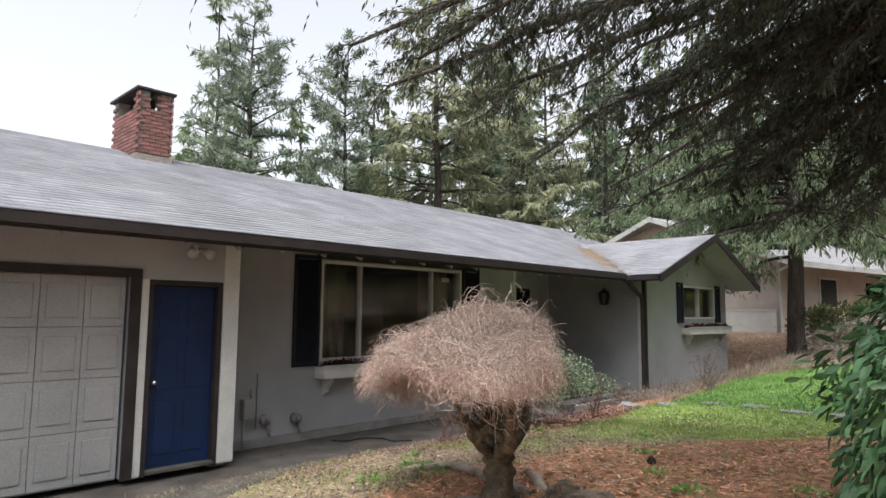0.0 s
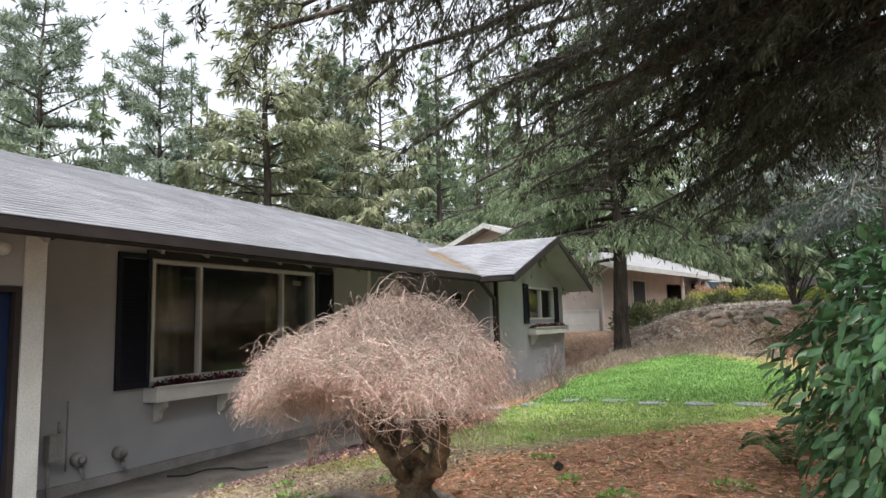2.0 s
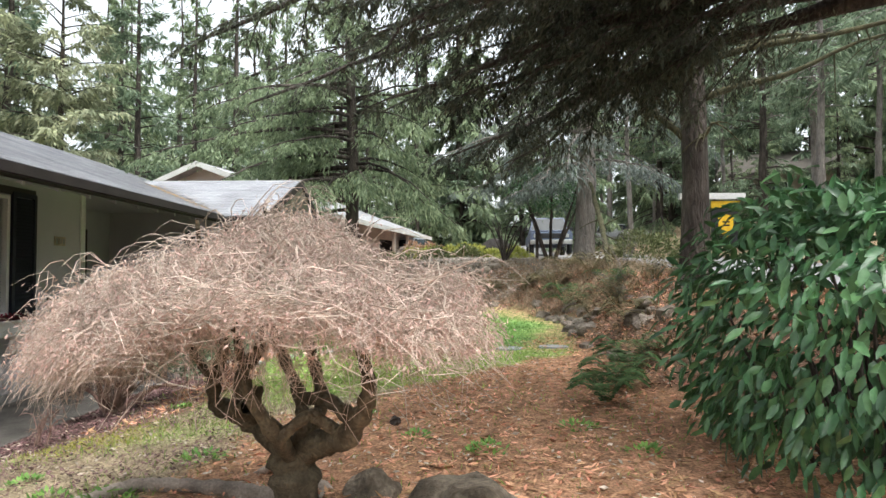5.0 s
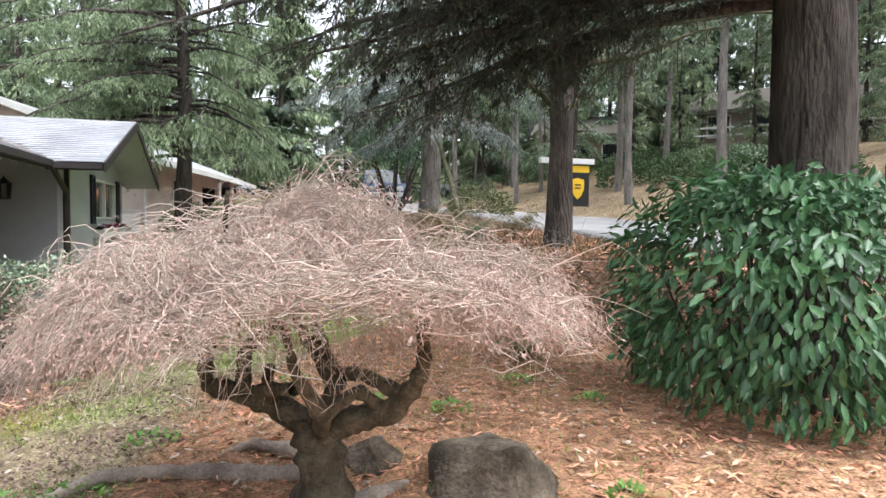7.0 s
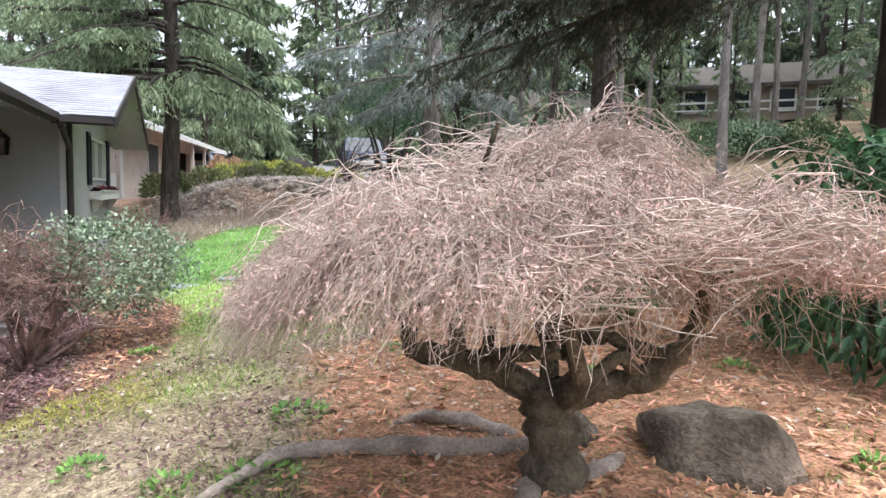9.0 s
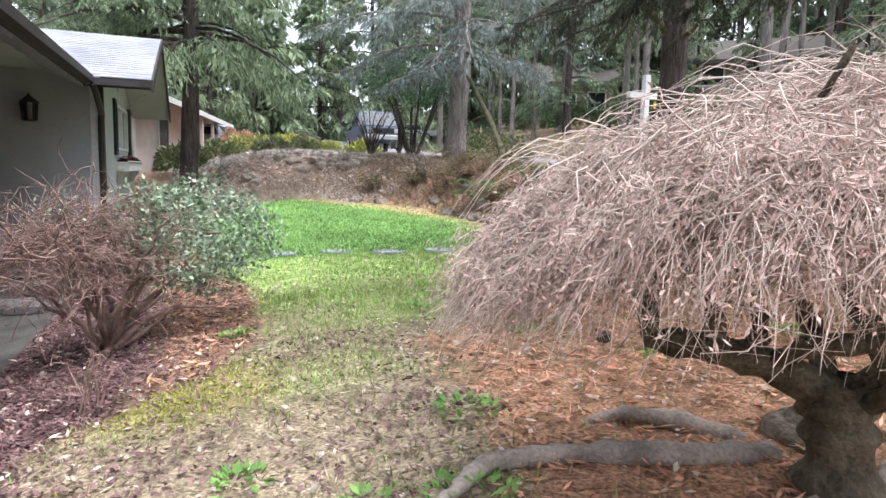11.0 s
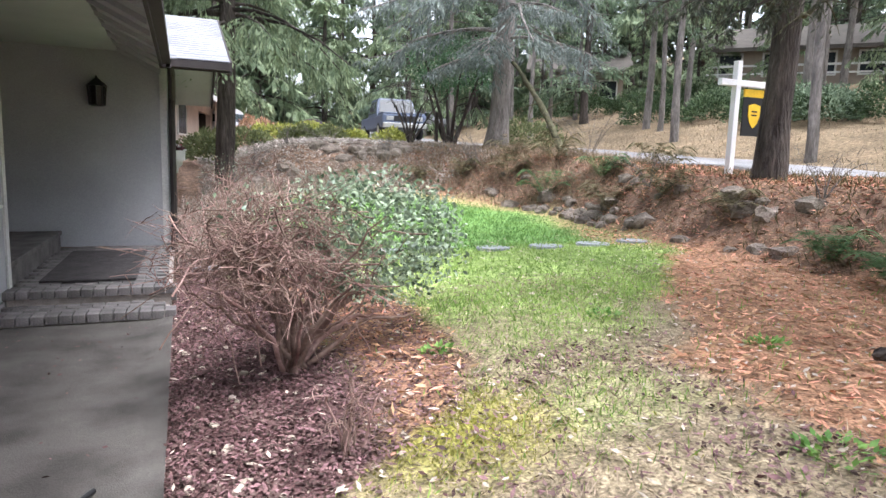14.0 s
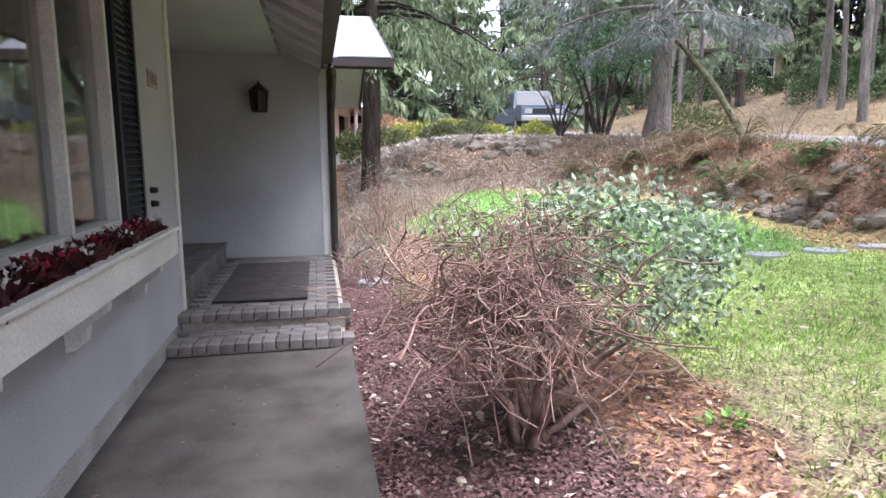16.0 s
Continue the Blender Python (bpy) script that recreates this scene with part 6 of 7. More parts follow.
def meters():
    for y, z, r, lab in ((-0.62, 0.30, 0.075, "grey round meter pipe outlet on the wall"), (-0.12, 0.28, 0.075, "grey round vent outlet low on the wall")):
        bm = bmesh.new()
        tube(bm, (0.0, y, z), (0.10, y, z), r, r * 0.9, 16)
        tube(bm, (0.10, y, z), (0.14, y, z), r * 0.55, r * 0.4, 12)
        tube(bm, (0.06, y + 0.02, z - r), (0.08, y + 0.05, z - 0.22), 0.02)
        tagged(part("wall_outlet", bm, M_STEM, smooth=True), lab, "wall outlet")
    t = thing("gas_meter", 0.08, -0.92, 0.25, "grey gas meter with pipe beside the downspout", "meter")
    part("body", boxes((0.02, 0.14, -1.0, -0.84, 0.34, 0.62), bevel=0.02), M_STEM, t)
    bm = bmesh.new()
    tube(bm, (0.08, -0.97, 0.34), (0.08, -0.97, -0.1), 0.018)
    tube(bm, (0.08, -0.87, 0.62), (0.08, -0.87, 0.75), 0.016)
    tube(bm, (0.03, -0.75, 0.95), (0.03, -0.75, 0.2), 0.009)
    part("pipe", bm, M_STEM, t, "", True)


meters()


def number_plate():
    t = thing("house_number", 0.01, 4.52, 2.05, "small tan house number plaque with worn figures", "plaque")
    part("plate", boxes((0.002, 0.014, 4.40, 4.66, 2.0, 2.13), bevel=0.003), mat("tan_plaque", (0.36, 0.31, 0.24), 0.7, 0.15, 10, 60, 0.2), t)
    for k in range(3):
        part("figure", boxes((0.014, 0.02, 4.43 + k * 0.08, 4.475 + k * 0.08, 2.025, 2.105)), M_STEM, t)


number_plate()
t_ = thing("doorbell", 0.02, 4.28, 1.18, "small black two-piece knob on the wall by the window box", "fixture")
for z in (1.14, 1.24):
    bm = bmesh.new()
    tube(bm, (0.0, 4.28, z), (0.05, 4.28, z), 0.025, 0.02, 12)
    part("knob", bm, M_BLACK, t_, "", True)


def flowers(x, y0, y1, z, depth, n, seed):
    g_ = np.random.default_rng(seed)
    for k in range(n):
        y = y0 + (y1 - y0) * (k + 0.5) / n
        e = thing("flower_plant", x + depth * 0.45, y, z - 0.03, "dark red leafy cyclamen-like plant with white flowers in the window box", "flower", "window box plants")
        m = 90
        a, q = g_.random(m) * 6.28, np.sqrt(g_.random(m))
        w = (y1 - y0) / n * 0.55
        c = np.stack([x + depth * 0.45 + np.cos(a) * q * depth * 0.4, y + np.sin(a) * q * w, z - 0.03 + 0.10 * (1 - q * q) * g_.random(m) + 0.015], -1)
        A = unit(np.stack([np.cos(a), np.sin(a), 0.5 + g_.random(m)], -1) + g_.standard_normal((m, 3)) * 0.4)
        X = unit(np.cross(A, UP + 0.4 * g_.standard_normal((m, 3))))
        V, F = shards(c, A, X, 0.05 + 0.03 * g_.random(m), 0.035 + 0.02 * g_.random(m))
        stuff(raw("foliage", V, F, M_REDLEAF, e))
        m = 26
        a, q = g_.random(m) * 6.28, np.sqrt(g_.random(m))
        c = np.stack([x + depth * 0.45 + np.cos(a) * q * depth * 0.35, y + np.sin(a) * q * w, z + 0.05 + 0.05 * g_.random(m)], -1)
        A = unit(g_.standard_normal((m, 3)) + UP)
        X = unit(np.cross(A, g_.standard_normal((m, 3))))
        V, F = shards(c, A, X, np.full(m, 0.03), np.full(m, 0.026))
        stuff(raw("blossom", V, F, M_PETAL if k % 3 else M_TRIM, e))


M_REDLEAF = mat("dark_red_leaf", (0.06, 0.018, 0.022), 0.5, 0.3, 8, 40, 0, tint=(0.14, 0.04, 0.045), vary=0.4, sheer=0.15)
M_PETAL = mat("crimson_petal", (0.30, 0.02, 0.06), 0.6, 0.2, 8, 40, 0, vary=0.3, sheer=0.2)
flowers(0.0, 0.3, 3.75, 0.99, 0.25, 16, 91)
flowers(1.37, 10.2, 12.8, 1.5, 0.22, 8, 92)


def chimney():
    x0, x1, y0, y1, z0, z1 = -5.0, -3.7, -1.2, -0.6, 4.3, 5.83
    t = thing("chimney", (x0 + x1) / 2, (y0 + y1) / 2, z0, "square red brick chimney with a flat metal cap", "chimney", kind="structure")
    part("core", boxes((x0 + 0.02, x1 - 0.02, y0 + 0.02, y1 - 0.02, z0, z1 - 0.33), (x0 + 0.02, x0 + 0.2, y0 + 0.02, y1 - 0.02, z1 - 0.33, z1), (x1 - 0.2, x1 - 0.02, y0 + 0.02, y0 + 0.2, z1 - 0.33, z1), (x1 - 0.2, x1 - 0.02, y1 - 0.2, y1 - 0.02, z1 - 0.33, z1)), M_MORTAR, t)
    part("cap", boxes((x0 - 0.06, x1 + 0.06, y0 - 0.06, y1 + 0.06, z1, z1 + 0.05), bevel=0.01), M_DARK, t, "dark flat chimney cap")
    part("flashing", boxes((x0 - 0.03, x1 + 0.03, y0 - 0.03, y1 + 0.03, z0, z0 + 0.34)), M_MORTAR, t)
    part("flue", boxes((x0 + 0.25, x1 - 0.25, y0 + 0.22, y1 - 0.22, z1 - 0.33, z1 - 0.05)), M_DARK, t)
    bm = boxes((-0.1, 0.1, -0.011, 0.011, -0.03, 0.03), bevel=0.004)
    me = bpy.data.meshes.new("brick")
    bm.to_mesh(me)
    bm.free()
    me.materials.append(M_BRICK)
    zc = z0 + 0.40
    r = 0
    while zc < z1 - 0.02:
        opening = zc > z1 - 0.33
        for side in range(4):
            L = (x1 - x0) if side % 2 == 0 else (y1 - y0)
            s = 0.11 + (0.105 if r % 2 else 0.0)
            while s < L - 0.02:
                skip = opening and 0.2 < s < L - 0.2
                if not skip:
                    if side == 0:
                        p = pose(x0 + s, y0, zc)
                    elif side == 2:
                        p = pose(x0 + s, y1, zc)
                    elif side == 1:
                        p = pose(x1, y0 + s, zc, 0, 0, 90)
                    else:
                        p = pose(x0, y0 + s, zc, 0, 0, 90)
                    o = new("brick", me)
                    o.parent = t
                    o.matrix_parent_inverse = t.matrix_basis.inverted()
                    o.matrix_basis = p
                s += 0.21
        zc += 0.07
        r += 1


chimney()


# ---- sign, posts, vehicles ----
M_WHITE = mat("white_post_paint", (0.78, 0.78, 0.78), 0.5, 0.04, 3, 60, 0.05)
M_YELLOW = mat("sign_yellow", (0.75, 0.48, 0.03), 0.5, 0.05, 3, 60, 0)


def yard_sign():
    bx, by = 9.95, 6.15
    z = strip_lookup(bx, by)
    t = thing("sign_post", bx, by, z, "white wooden yard sign post with crossarm", "sign post")
    part("post", boxes((bx - 0.05, bx + 0.05, by - 0.05, by + 0.05, z - 0.1, 3.22), bevel=0.006), M_WHITE, t)
    part("arm", boxes((bx - 0.36, bx + 0.75, by - 0.045, by + 0.045, 2.82, 2.92), bevel=0.006), M_WHITE, t)
    s = thing("hanging_sign", bx + 0.42, by, 2.05, "black hanging sign with a yellow emblem and header", "sign")
    part("board", boxes((bx + 0.18, bx + 0.66, by - 0.012, by + 0.012, 2.03, 2.66), bevel=0.004), M_BLACK, s)
    part("header", boxes((bx + 0.18, bx + 0.66, by - 0.012, by + 0.012, 2.665, 2.79), bevel=0.003), M_YELLOW, s, "yellow header board")
    bm = bmesh.new()
    prof = [(-0.13, 0.17), (0, 0.2), (0.13, 0.17), (0.13, 0.0), (0.08, -0.12), (0, -0.2), (-0.08, -0.12), (-0.13, 0.0)]
    a = [bm.verts.new((bx + 0.42 + p[0], by - 0.022, 2.36 + p[1])) for p in prof]
    b = [bm.verts.new((bx + 0.42 + p[0], by - 0.012, 2.36 + p[1])) for p in prof]
    bm.faces.new(a)
    for i in range(8):
        bm.faces.new((a[i], a[(i + 1) % 8], b[(i + 1) % 8], b[i]))
    part("emblem", bm, M_YELLOW, s, "plain yellow shield shape")
    for k in range(2):
        part("bar", boxes((bx + 0.36, bx + 0.48, by - 0.026, by - 0.0225, 2.36 + k * 0.06, 2.385 + k * 0.06)), M_BLACK, s)
    for dx in (0.24, 0.6):
        bm = bmesh.new()
        tube(bm, (bx + dx, by, 2.79), (bx + dx, by, 2.82), 0.008, seg=6)
        part("hook", bm, M_BLACK, s)


yard_sign()


def small_post(x, y, h, label, w=0.045):
    z = strip_lookup(x, y)
    return tagged(part("marker_post", boxes((x - w, x + w, y - w, y + w, z - 0.1, z + h), bevel=0.008), M_BARK), label, "post")


def leaning_snag():
    """A dead mossy stem leaning on the grey fir."""
    g_ = np.random.default_rng(93)
    z0 = strip_lookup(9.5, 10.3)
    e = thing("leaning_snag", 9.5, 10.3, z0, "dead mossy stem leaning against the grey fir", "dead tree")
    t = np.linspace(0, 1, 14)[:, None]
    p = np.array([9.5, 10.3, z0 - 0.1]) * (1 - t) + np.array([9.72, 13.5, z0 + 2.5]) * t + np.array([0, 0, 0.18]) * np.sin(t * 3.1) + np.cumsum(g_.standard_normal((14, 3)) * 0.02, 0) * t
    V, F = tubes([(p, 0.085 * (1.1 - 0.55 * t[:, 0]) * (1 + 0.12 * g_.standard_normal(14)))], 9)
    raw("trunk", V, F, M_MOSSBARK, e, smooth=True)
    for k in range(7):
        q = np.linspace(0, 1, 6)[:, None]
        d = unit(g_.standard_normal(3) * [1, 0.6, 0.5] + UP * 0.2)
        V, F = tubes([(p[1 + k] + d * (0.4 + 0.5 * g_.random()) * q - UP * 0.2 * q ** 2, 0.02 * (1 - 0.8 * q[:, 0]))], 6)
        raw("branch", V, F, M_MOSSBARK, e, smooth=True)


leaning_snag()
small_post(8.55, 15.9, 0.95, "short dark wooden post on the bank")
small_post(12.0, 30.5, 0.7, "short pale post by the road")


def wheel(t, x, y, z, r=0.37):
    bm = bmesh.new()
    tube(bm, (x - 0.11, y, z), (x + 0.11, y, z), r, seg=24)
    bmesh.ops.bevel(bm, geom=[e for e in bm.edges if len(e.link_faces) == 2 and any(len(f.verts) > 4 for f in e.link_faces)], offset=0.04, segments=2, affect="EDGES")
    w = part("wheel", bm, mat("tyre_rubber", (0.02, 0.02, 0.021), 0.85, 0.1, 10, 60, 0.1), t, "black tyre", True)
    bm = bmesh.new()
    tube(bm, (x - 0.118, y, z), (x + 0.118, y, z), r * 0.55, seg=18)
    part("rim", bm, M_CHROME, w)


def vehicle(name, x, y, rz, paint, label, pickup=True):
    """A car or pickup built facing -Y about its own middle."""
    e = thing(name, 0, 0, 0, label, "truck" if pickup else "car")
    L, W = (2.6, 0.98) if pickup else (2.25, 0.88)
    hood, belt, top_ = (1.12, 1.18, 1.86) if pickup else (0.85, 0.95, 1.45)
    part("body", boxes((-W, W, -L, L, 0.48, belt - 0.12), bevel=0.09), paint, e)
    part("hood", boxes((-W + 0.04, W - 0.04, -L + 0.05, -L + 1.3, belt - 0.14, hood), bevel=0.05), paint, e)
    bm = bmesh.new()
    y0, y1 = (-1.25, 1.0) if pickup else (-1.0, 1.6)
    lo = [(-W + 0.04, y0), (W - 0.04, y0), (W - 0.04, y1), (-W + 0.04, y1)]
    hi = [(-W + 0.2, y0 + 0.55), (W - 0.2, y0 + 0.55), (W - 0.2, y1 - 0.15), (-W + 0.2, y1 - 0.15)]
    a = [bm.verts.new((p[0], p[1], belt - 0.13)) for p in lo]
    b = [bm.verts.new((p[0], p[1], top_)) for p in hi]
    bm.faces.new(b)
    for i in range(4):
        bm.faces.new((a[i], a[(i + 1) % 4], b[(i + 1) % 4], b[i]))
    bmesh.ops.bevel(bm, geom=list(bm.edges), offset=0.05, segments=2, affect="EDGES")
    part("cab", bm, paint, e)
    g2 = bmesh.new()
    k = [(-W + 0.14, y0 + 0.06, belt), (W - 0.14, y0 + 0.06, belt), (W - 0.26, y0 + 0.5, top_ - 0.1), (-W + 0.26, y0 + 0.5, top_ - 0.1)]
    slab(g2, [(p[0], p[1] - 0.045, p[2] + 0.03) for p in k], 0.02)
    part("windscreen", g2, M_CARGLASS, e)
    for s in (-1, 1):
        g2 = bmesh.new()
        pts = [(s * (W - 0.05), y0 + 0.35, belt), (s * (W - 0.05), y1 - 0.15, belt), (s * (W - 0.19), y1 - 0.28, top_ - 0.1), (s * (W - 0.19), y0 + 0.65, top_ - 0.1)]
        q = [g2.verts.new(p) for p in pts] + [g2.verts.new((p[0] + s * 0.012, p[1], p[2])) for p in pts]
        for f in ((4, 5, 6, 7), (0, 3, 2, 1), (0, 1, 5, 4), (1, 2, 6, 5), (2, 3, 7, 6), (3, 0, 4, 7)):
            g2.faces.new([q[i] for i in f])
        part("side_window", g2, M_CARGLASS, e)
        hl = bmesh.new()
        box(hl, s * (W - 0.34) - 0.16, s * (W - 0.34) + 0.16, -L - 0.02, -L + 0.06, 0.78, 0.95, 0.02)
        part("headlight", hl, M_CHROME, e)
        mr = bmesh.new()
        box(mr, s * (W + 0.02), s * (W + 0.2), y0 + 0.35, y0 + 0.45, belt + 0.02, belt + 0.2, 0.02)
        part("mirror", mr, M_BLACK, e)
        for yy in (-L + 0.85, L - 0.95):
            wheel(e, s * (W - 0.1), yy, 0.37)
    part("grille", boxes((-W + 0.5, W - 0.5, -L - 0.015, -L + 0.05, 0.75, 0.98), bevel=0.01), M_BLACK, e)
    part("bumper", boxes((-W + 0.02, W - 0.02, -L - 0.14, -L + 0.03, 0.48, 0.68), bevel=0.03), M_CHROME, e)
    e.matrix_basis = pose(x, y, strip_lookup(x, y) + 0.06, 0, 0, rz)
    return e


M_CARGLASS = mat("dark_car_glass", (0.02, 0.025, 0.03), 0.25, 0.05, 3, 30, 0, spec=0.15)
M_TRUCK = mat("pale_blue_truck_paint", (0.085, 0.105, 0.155), 0.5, 0.05, 2, 60, 0, spec=0.25)
M_SILVER = mat("silver_car_paint", (0.42, 0.43, 0.46), 0.3, 0.05, 2, 60, 0, spec=0.5, metal=0.3)
vehicle("pickup_truck", 10.65, 27.0, -5, M_TRUCK, "pale blue-grey pickup truck parked on the road")
vehicle("parked_car", 3.6, 31.5, 60, M_SILVER, "silver car parked at the neighbour's drive", False)
vehicle("parked_car", 17.6, 39.5, 20, M_SILVER, "silver car parked under the trees across the road", False)

# ---- neighbour's house and garden ----
M_NBWALL = mat("tan_neighbour_siding", (0.58, 0.50, 0.45), 0.8, 0.06, 2, 60, 0.1, stain=0.08)
M_NBROOF = mat("pale_grey_roof", (0.27, 0.27, 0.28), 0.95, 0.12, 3, 60, 0.3)


def neighbour():
    gz = 1.15
    e = thing("neighbour_house", -4.3, 27, gz, "tan gabled neighbour house with white trim beyond the lawn", "house")
    bm = boxes((-9.4, 0.8, 20.1, 20.3, gz - 1, 4.0), (0.6, 0.8, 20.3, 27.5, gz - 1, 4.0), (0.6, 0.8, 30.5, 35, gz - 1, 4.0), (0.6, 0.8, 27.5, 30.5, 3.3, 4.0), (-9.4, 0.8, 34.8, 35, gz - 1, 4.0), (-9.4, -9.2, 20.3, 34.8, gz - 1, 4.0))
    vs = [bm.verts.new(p) for p in ((-9.4, 20.1, 4.0), (0.8, 20.1, 4.0), (-4.3, 20.1, 5.9), (-9.4, 20.3, 4.0), (0.8, 20.3, 4.0), (-4.3, 20.3, 5.9))]
    for f in ((0, 1, 2), (5, 4, 3), (0, 2, 5, 3), (1, 4, 5, 2)):
        bm.faces.new([vs[i] for i in f])
    part("wall", bm, M_NBWALL, e)
    bm = bmesh.new()
    slab(bm, [(1.7, 19.4, 3.78), (1.7, 35.6, 3.78), (-4.3, 35.6, 6.05), (-4.3, 19.4, 6.05)], 0.14)
    slab(bm, [(-4.3, 19.4, 6.05), (-4.3, 35.6, 6.05), (-10.3, 35.6, 3.78), (-10.3, 19.4, 3.78)], 0.14)
    r = part("roof", bm, M_NBROOF, e)
    bm = bmesh.new()
    slab(bm, [(1.72, 19.36, 3.79), (1.72, 19.40, 3.79), (-4.3, 19.40, 6.06), (-4.3, 19.36, 6.06)], 0.22)
    slab(bm, [(-4.3, 19.36, 6.06), (-4.3, 19.40, 6.06), (-10.3, 19.40, 3.79), (-10.3, 19.36, 3.79)], 0.22)
    slab(bm, [(1.74, 19.4, 3.79), (1.74, 35.6, 3.79), (1.70, 35.6, 3.79), (1.70, 19.4, 3.79)], 0.2)
    part("trim", bm, M_TRIM, e, "white barge and fascia boards")
    bm = bmesh.new()
    tube(bm, (0.86, 20.04, 3.9), (0.86, 20.04, 1.0), 0.05)
    tube(bm, (1.6, 19.6, 3.75), (0.86, 20.04, 3.5), 0.05)
    part("downspout", bm, M_TRIM, e, "white downspout")
    w = part("window", boxes((0.8, 0.84, 23.2, 24.6, 2.2, 3.3)), M_CARGLASS, e)
    part("frame", boxes((0.8, 0.86, 23.12, 23.2, 2.12, 3.38), (0.8, 0.86, 24.6, 24.68, 2.12, 3.38), (0.8, 0.86, 23.2, 24.6, 3.3, 3.38), (0.8, 0.86, 23.2, 24.6, 2.12, 2.2)), M_TRIM, w)
    # porch shade is put into the dark colour of the recess walls
    part("porch_recess", boxes((-0.8, -0.7, 27.5, 30.5, gz, 3.3), (-0.7, 0.6, 27.4, 27.5, gz, 3.3), (-0.7, 0.6, 30.5, 30.6, gz, 3.3)), M_DARK, e, "recessed porch with its shade painted dark")
    part("door", boxes((-0.7, -0.64, 28.3, 29.2, gz + 0.2, 3.2)), M_DARK, e)
    for y_ in (27.6, 30.2):
        part("porch_post", boxes((1.45, 1.58, y_, y_ + 0.15, gz, 3.7), bevel=0.01), M_NBWALL, e)
    e.matrix_basis = pose(0.8, 20.1, 0, 0, 0, -11) @ pose(-0.8, -20.1, 0) @ e.matrix_basis


neighbour()
tagged(part("side_gate", boxes((-1.6, 0.7, 19.9, 19.96, 1.0, 1.05), (-1.6, 0.7, 19.9, 19.96, 2.0, 2.06), (-1.6, 0.7, 19.92, 19.94, 1.05, 2.0)), M_TRIM), "white panelled side gate by the neighbour house", "gate")


def mound_shrub(x, y, r, h, seed, material, label, name="shrub"):
    g_ = np.random.default_rng(seed)
    z0 = strip_lookup(x, y)
    n = int(900 * r / 0.6)
    d = unit(g_.standard_normal((n, 3)))
    d[:, 2] = np.abs(d[:, 2])
    c = np.array([x, y, z0]) + d * np.array([r, r, h]) * (0.7 + 0.35 * g_.random((n, 1))) * (1 + 0.12 * np.sin(d[:, :1] * 6 + seed))
    A = unit(d + g_.standard_normal((n, 3)) * 0.6)
    X = unit(np.cross(A, g_.standard_normal((n, 3))))
    V, F = shards(c, A, X, 0.12 + 0.08 * g_.random(n), 0.05 + 0.03 * g_.random(n))
    return tagged(raw(name, V, F, material), label, "shrub", "garden shrubs")


M_LIME = mat("lime_shrub_leaf", (0.30, 0.33, 0.06), 0.7, 0.2, 2, 20, 0, tint=(0.42, 0.44, 0.12), vary=0.3, sheer=0.25)
M_OLIVE = mat("olive_shrub_leaf", (0.12, 0.15, 0.06), 0.7, 0.2, 2, 20, 0, tint=(0.2, 0.22, 0.1), vary=0.3, sheer=0.25)
M_RUST = mat("rusty_shrub_leaf", (0.36, 0.22, 0.14), 0.7, 0.2, 2, 20, 0, vary=0.3, sheer=0.25)
for k, (x, y, r, h, m_, lab) in enumerate((
        (3.6, 20.5, 0.8, 0.6, M_OLIVE, "low dark green garden shrub"), (4.6, 21.8, 0.9, 0.55, M_LIME, "low lime green garden shrub"),
        (5.6, 22.6, 0.7, 0.5, M_LIME, "low lime green garden shrub"), (5.2, 19.6, 0.6, 0.4, M_OLIVE, "low dark green garden shrub"),
        (6.4, 21.0, 0.6, 0.5, M_OLIVE, "rounded green garden shrub"), (4.2, 24.8, 0.9, 0.9, M_RUST, "rusty brown garden shrub"),
        (6.6, 24.2, 0.8, 0.6, M_LIME, "low lime green garden shrub"), (7.3, 21.6, 0.7, 0.35, M_LIME, "flat lime green ground cover"),
        (2.4, 18.4, 0.8, 0.8, M_OLIVE, "dark green shrub by the neighbour wall"), (2.2, 22.6, 0.8, 0.9, M_OLIVE, "dark green shrub by the neighbour wall"),
        (8.2, 19.2, 0.6, 0.4, M_LIME, "flat lime green ground cover"), (4.9, 26.5, 0.7, 0.7, M_RUST, "rusty brown garden shrub"),
        (12.5, 17.5, 1.2, 1.0, M_OLIVE, "wild green shrub by the road"), (22, 14, 1.6, 1.3, M_HAZYFIR, "wild dark shrub across the road"),
        (27, 9, 2.2, 1.8, M_HAZYFIR, "wild dark shrub across the road"), (24, 20, 1.6, 1.2, M_CEDAR, "wild green shrub across the road"), (31, 3, 2.4, 2.0, M_HAZYFIR, "wild dark shrub across the road"), (20, 3, 1.2, 0.7, M_CEDAR, "wild green shrub across the road"))):
    mound_shrub(x, y, r, h, 400 + k, m_, lab)
M_UNDER = mat("dark_undergrowth_leaf", (0.055, 0.10, 0.045), 0.7, 0.25, 2, 20, 0, tint=(0.11, 0.17, 0.075), vary=0.35, sheer=0.2)
_r = np.random.default_rng(77)
for k in range(26):
    x, y = _r.uniform(21.5, 27), -6 + 44 * (k + _r.random()) / 26
    mound_shrub(x, y, _r.uniform(1.0, 2.0), _r.uniform(0.7, 1.5), 440 + k, M_UNDER, "dark evergreen undergrowth on the wooded slope")
bm = bmesh.new()
bmesh.ops.create_icosphere(bm, subdivisions=3, radius=1)
for v in bm.verts:
    f = 1 + 0.12 * noise.noise(v.co * 2.5)
    v.co = Vector((v.co.x * 1.15 * f, v.co.y * 1.0 * f, max(v.co.z, -0.1) * 0.85 * f))
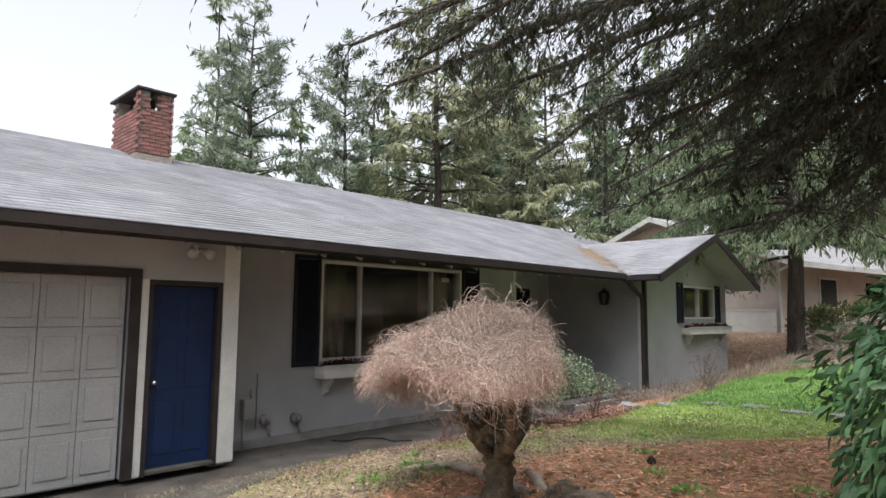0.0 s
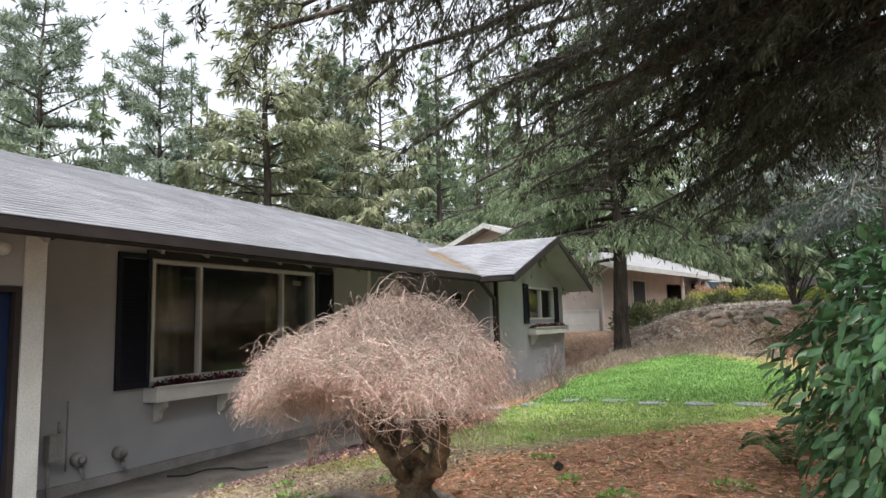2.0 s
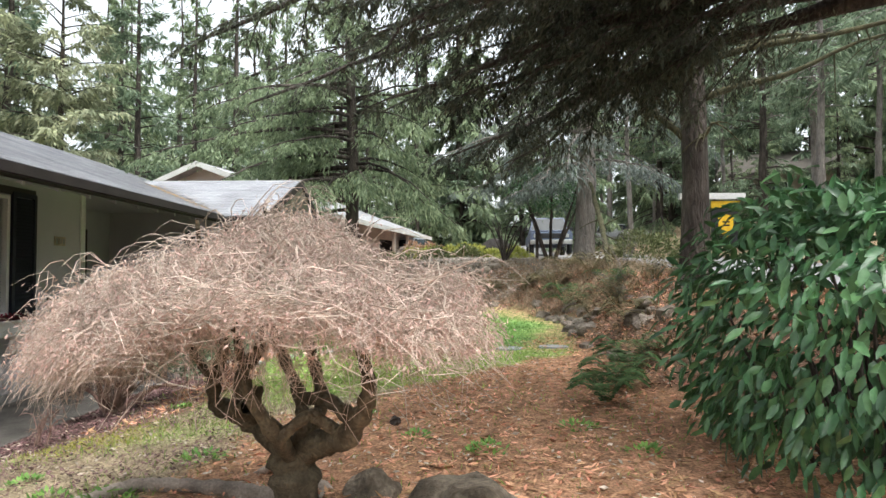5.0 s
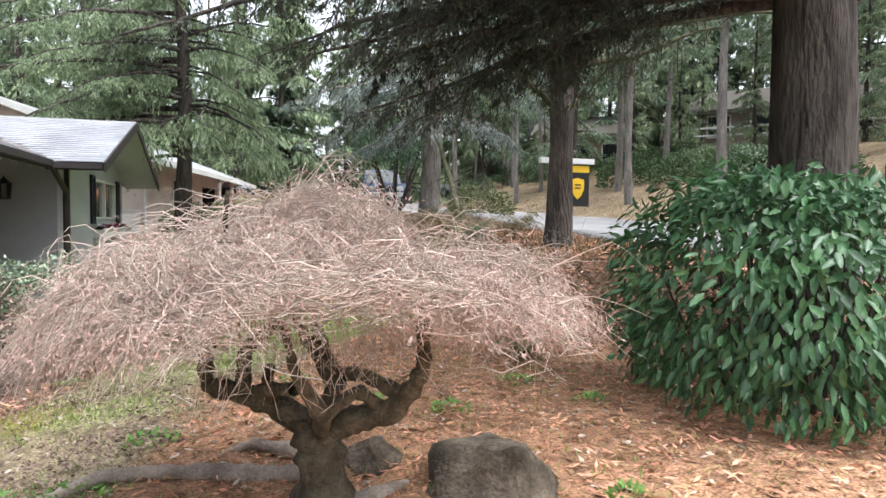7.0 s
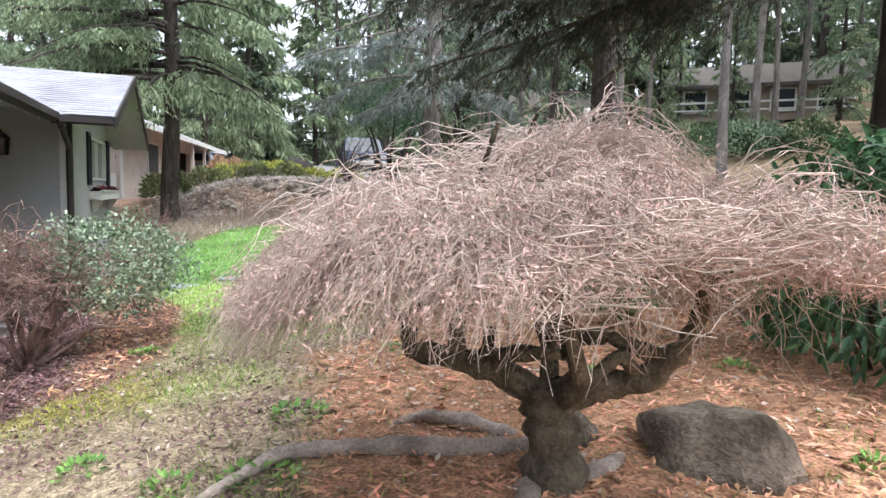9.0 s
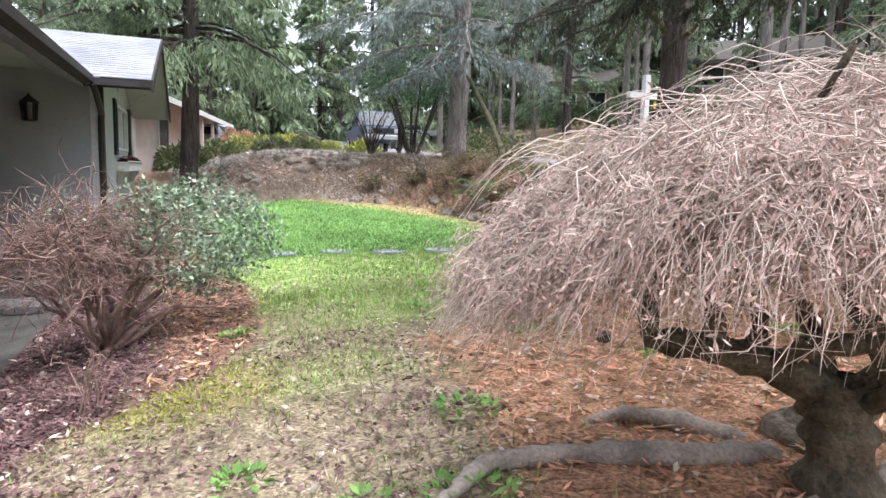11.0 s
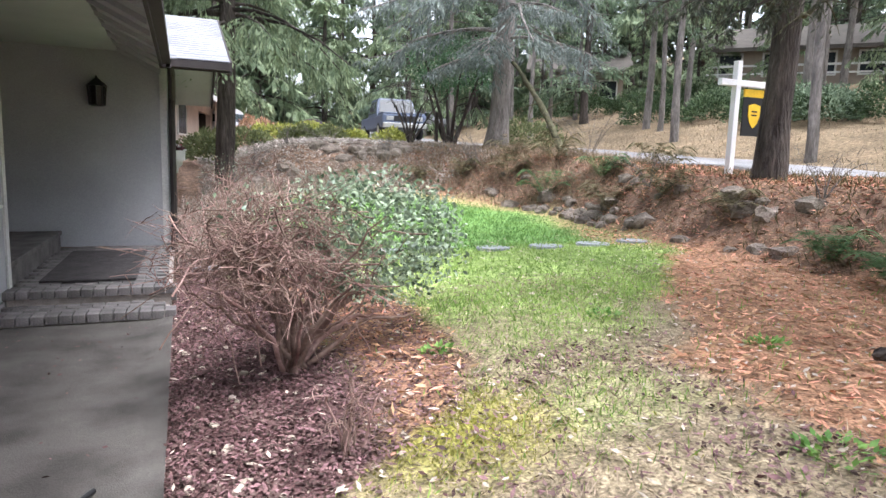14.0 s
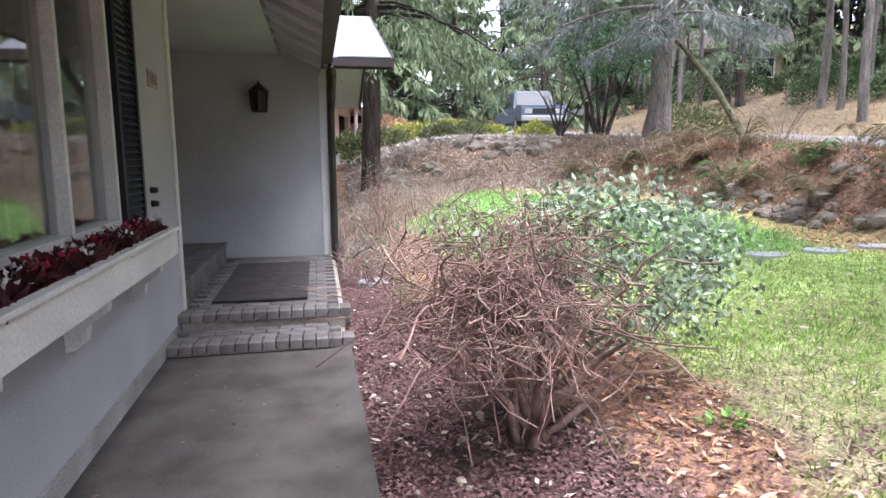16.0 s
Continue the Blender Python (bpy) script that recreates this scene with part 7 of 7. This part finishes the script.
pile = part("soil_pile", bm, mat("dark_soil", (0.035, 0.03, 0.028), 0.95, 0.3, 4, 40, 0.6), smooth=True)
pile.matrix_basis = pose(8.9, 37, strip_lookup(8.9, 37) - 0.05)
tagged(pile, "dark rounded pile of soil at the roadside", "soil pile")

# shade of deck and trees is put into these darkened wall and roof colours
M_FARWALL = mat("shaded_beige_wall", (0.27, 0.225, 0.18), 0.8, 0.06, 2, 40, 0.05)
M_FARROOF = mat("shaded_brown_roof", (0.085, 0.075, 0.065), 0.9, 0.1, 2, 40, 0.1)


def far_house(x, y, rz, L, W, H, label, deck):
    e = thing("far_house", 0, 0, 0, label, "house")
    part("wall", boxes((-L, L, -W, W, -1.5, H)), M_FARWALL, e)
    bm = bmesh.new()
    slab(bm, [(-L - 0.6, -W - 0.7, H - 0.1), (L + 0.6, -W - 0.7, H - 0.1), (L + 0.6, 0, H + 1.6), (-L - 0.6, 0, H + 1.6)], 0.2)
    slab(bm, [(-L - 0.6, 0, H + 1.6), (L + 0.6, 0, H + 1.6), (L + 0.6, W + 0.7, H - 0.1), (-L - 0.6, W + 0.7, H - 0.1)], 0.2)
    part("roof", bm, M_FARROOF, e)
    n = int(L)
    for k in range(n):
        xx = -L + (k + 0.5) * 2 * L / n
        w = part("window", boxes((xx - 0.55, xx + 0.55, -W - 0.05, -W + 0.02, 1.1, 2.2)), M_CARGLASS, e)
        part("frame", boxes((xx - 0.65, xx + 0.65, -W - 0.07, -W - 0.03, 2.2, 2.3), (xx - 0.65, xx + 0.65, -W - 0.07, -W - 0.03, 1.0, 1.1), (xx - 0.65, xx - 0.55, -W - 0.07, -W - 0.03, 1.1, 2.2), (xx + 0.55, xx + 0.65, -W - 0.07, -W - 0.03, 1.1, 2.2)), M_TRIM, w)
    if deck:
        part("deck", boxes((-L, L, -W - 2.2, -W, 0.3, 0.5)), M_FARWALL, e)
        part("rail", boxes((-L, L, -W - 2.2, -W - 2.12, 1.25, 1.35), (-L, L, -W - 2.2, -W - 2.12, 0.85, 0.93)), M_TRIM, e, "pale deck rail")
    e.matrix_basis = pose(x, y, strip_lookup(x, y) - 0.9, 0, 0, rz)


far_house(28.5, 38.5, -33, 3, 2.6, 3.0, "beige house up the wooded slope", False)
far_house(34.5, 25.5, -46, 4.5, 3.0, 2.6, "long low house with deck rails up the wooded slope", True)


# ---- small details ----
_n = 900
_t = RNG.random(_n) ** 0.8
_vx = EX - 0.1 + _t * (VX - EX) * 0.75 + RNG.standard_normal(_n) * 0.12
_vy = WE0 + 0.1 + _t * (WR - WE0) * 0.75 + RNG.standard_normal(_n) * 0.28 - 0.1
_vz = np.maximum(EZ + SL * (EX - _vx), np.where(_vy > WE0, WZ + 0.3622 * (_vy - WE0), 0)) + 0.016
_c = np.stack([_vx, _vy, _vz], -1)
_a = RNG.random(_n) * 6.283
_A = unit(np.stack([np.cos(_a), np.sin(_a), -SL * np.cos(_a)], -1))
_X = unit(np.cross(_A, np.tile(np.array([SL, 0, 1.0]), (_n, 1))))
_v, _f = shards(_c, _A, _X, 0.08 + 0.08 * RNG.random(_n), 0.02 + 0.02 * RNG.random(_n))
tagged(raw("fallen_needles", _v, _f, mat("rusty_needles", (0.36, 0.24, 0.12), 0.9, 0.2, 5, 40, 0, vary=0.3)), "rusty fallen needles in the roof valley", "needles", "", "stuff")
tagged(part("notice_card", boxes((-0.07, -0.062, 3.0, 3.2, 2.38, 2.46)), mat("cream_card", (0.7, 0.64, 0.48), 0.7, 0.05, 5, 40, 0)), "small cream card stuck inside the window", "card")
_p = np.array([(0.35, 0.3, 0.0), (0.55, 0.42, 0.0), (0.5, 0.75, 0.0), (0.75, 0.95, 0.0), (1.0, 0.9, 0.0), (1.15, 1.15, 0.0)])
_t = np.linspace(0, 5, 40)
_i = np.minimum(_t.astype(int), 4)
_q = _p[_i] + (_p[_i + 1] - _p[_i]) * (_t - _i)[:, None]
for _k in range(3):
    _q[1:-1] = (_q[:-2] + _q[1:-1] * 2 + _q[2:]) / 4
_q[:, 2] = ground_z(_q[:, 0], _q[:, 1]) + 0.048
_v, _f = tubes([(_q, np.full(40, 0.013))], 8)
tagged(raw("hose", _v, _f, M_BLACK, smooth=True), "thin black hose lying on the concrete", "hose")
blades("walk_litter", 900, (0.1, 2.2, -4.0, 4.2), lambda x, y: np.where(x < 1.4, 0.35, 0.2) * (zones(x, y)["red"] < 0.3), (0.03, 0.016), 0.15, M_REDCHIP, "scraps of leaf and bark on the concrete", "leaf litter", 95, True).location.z = 0.036
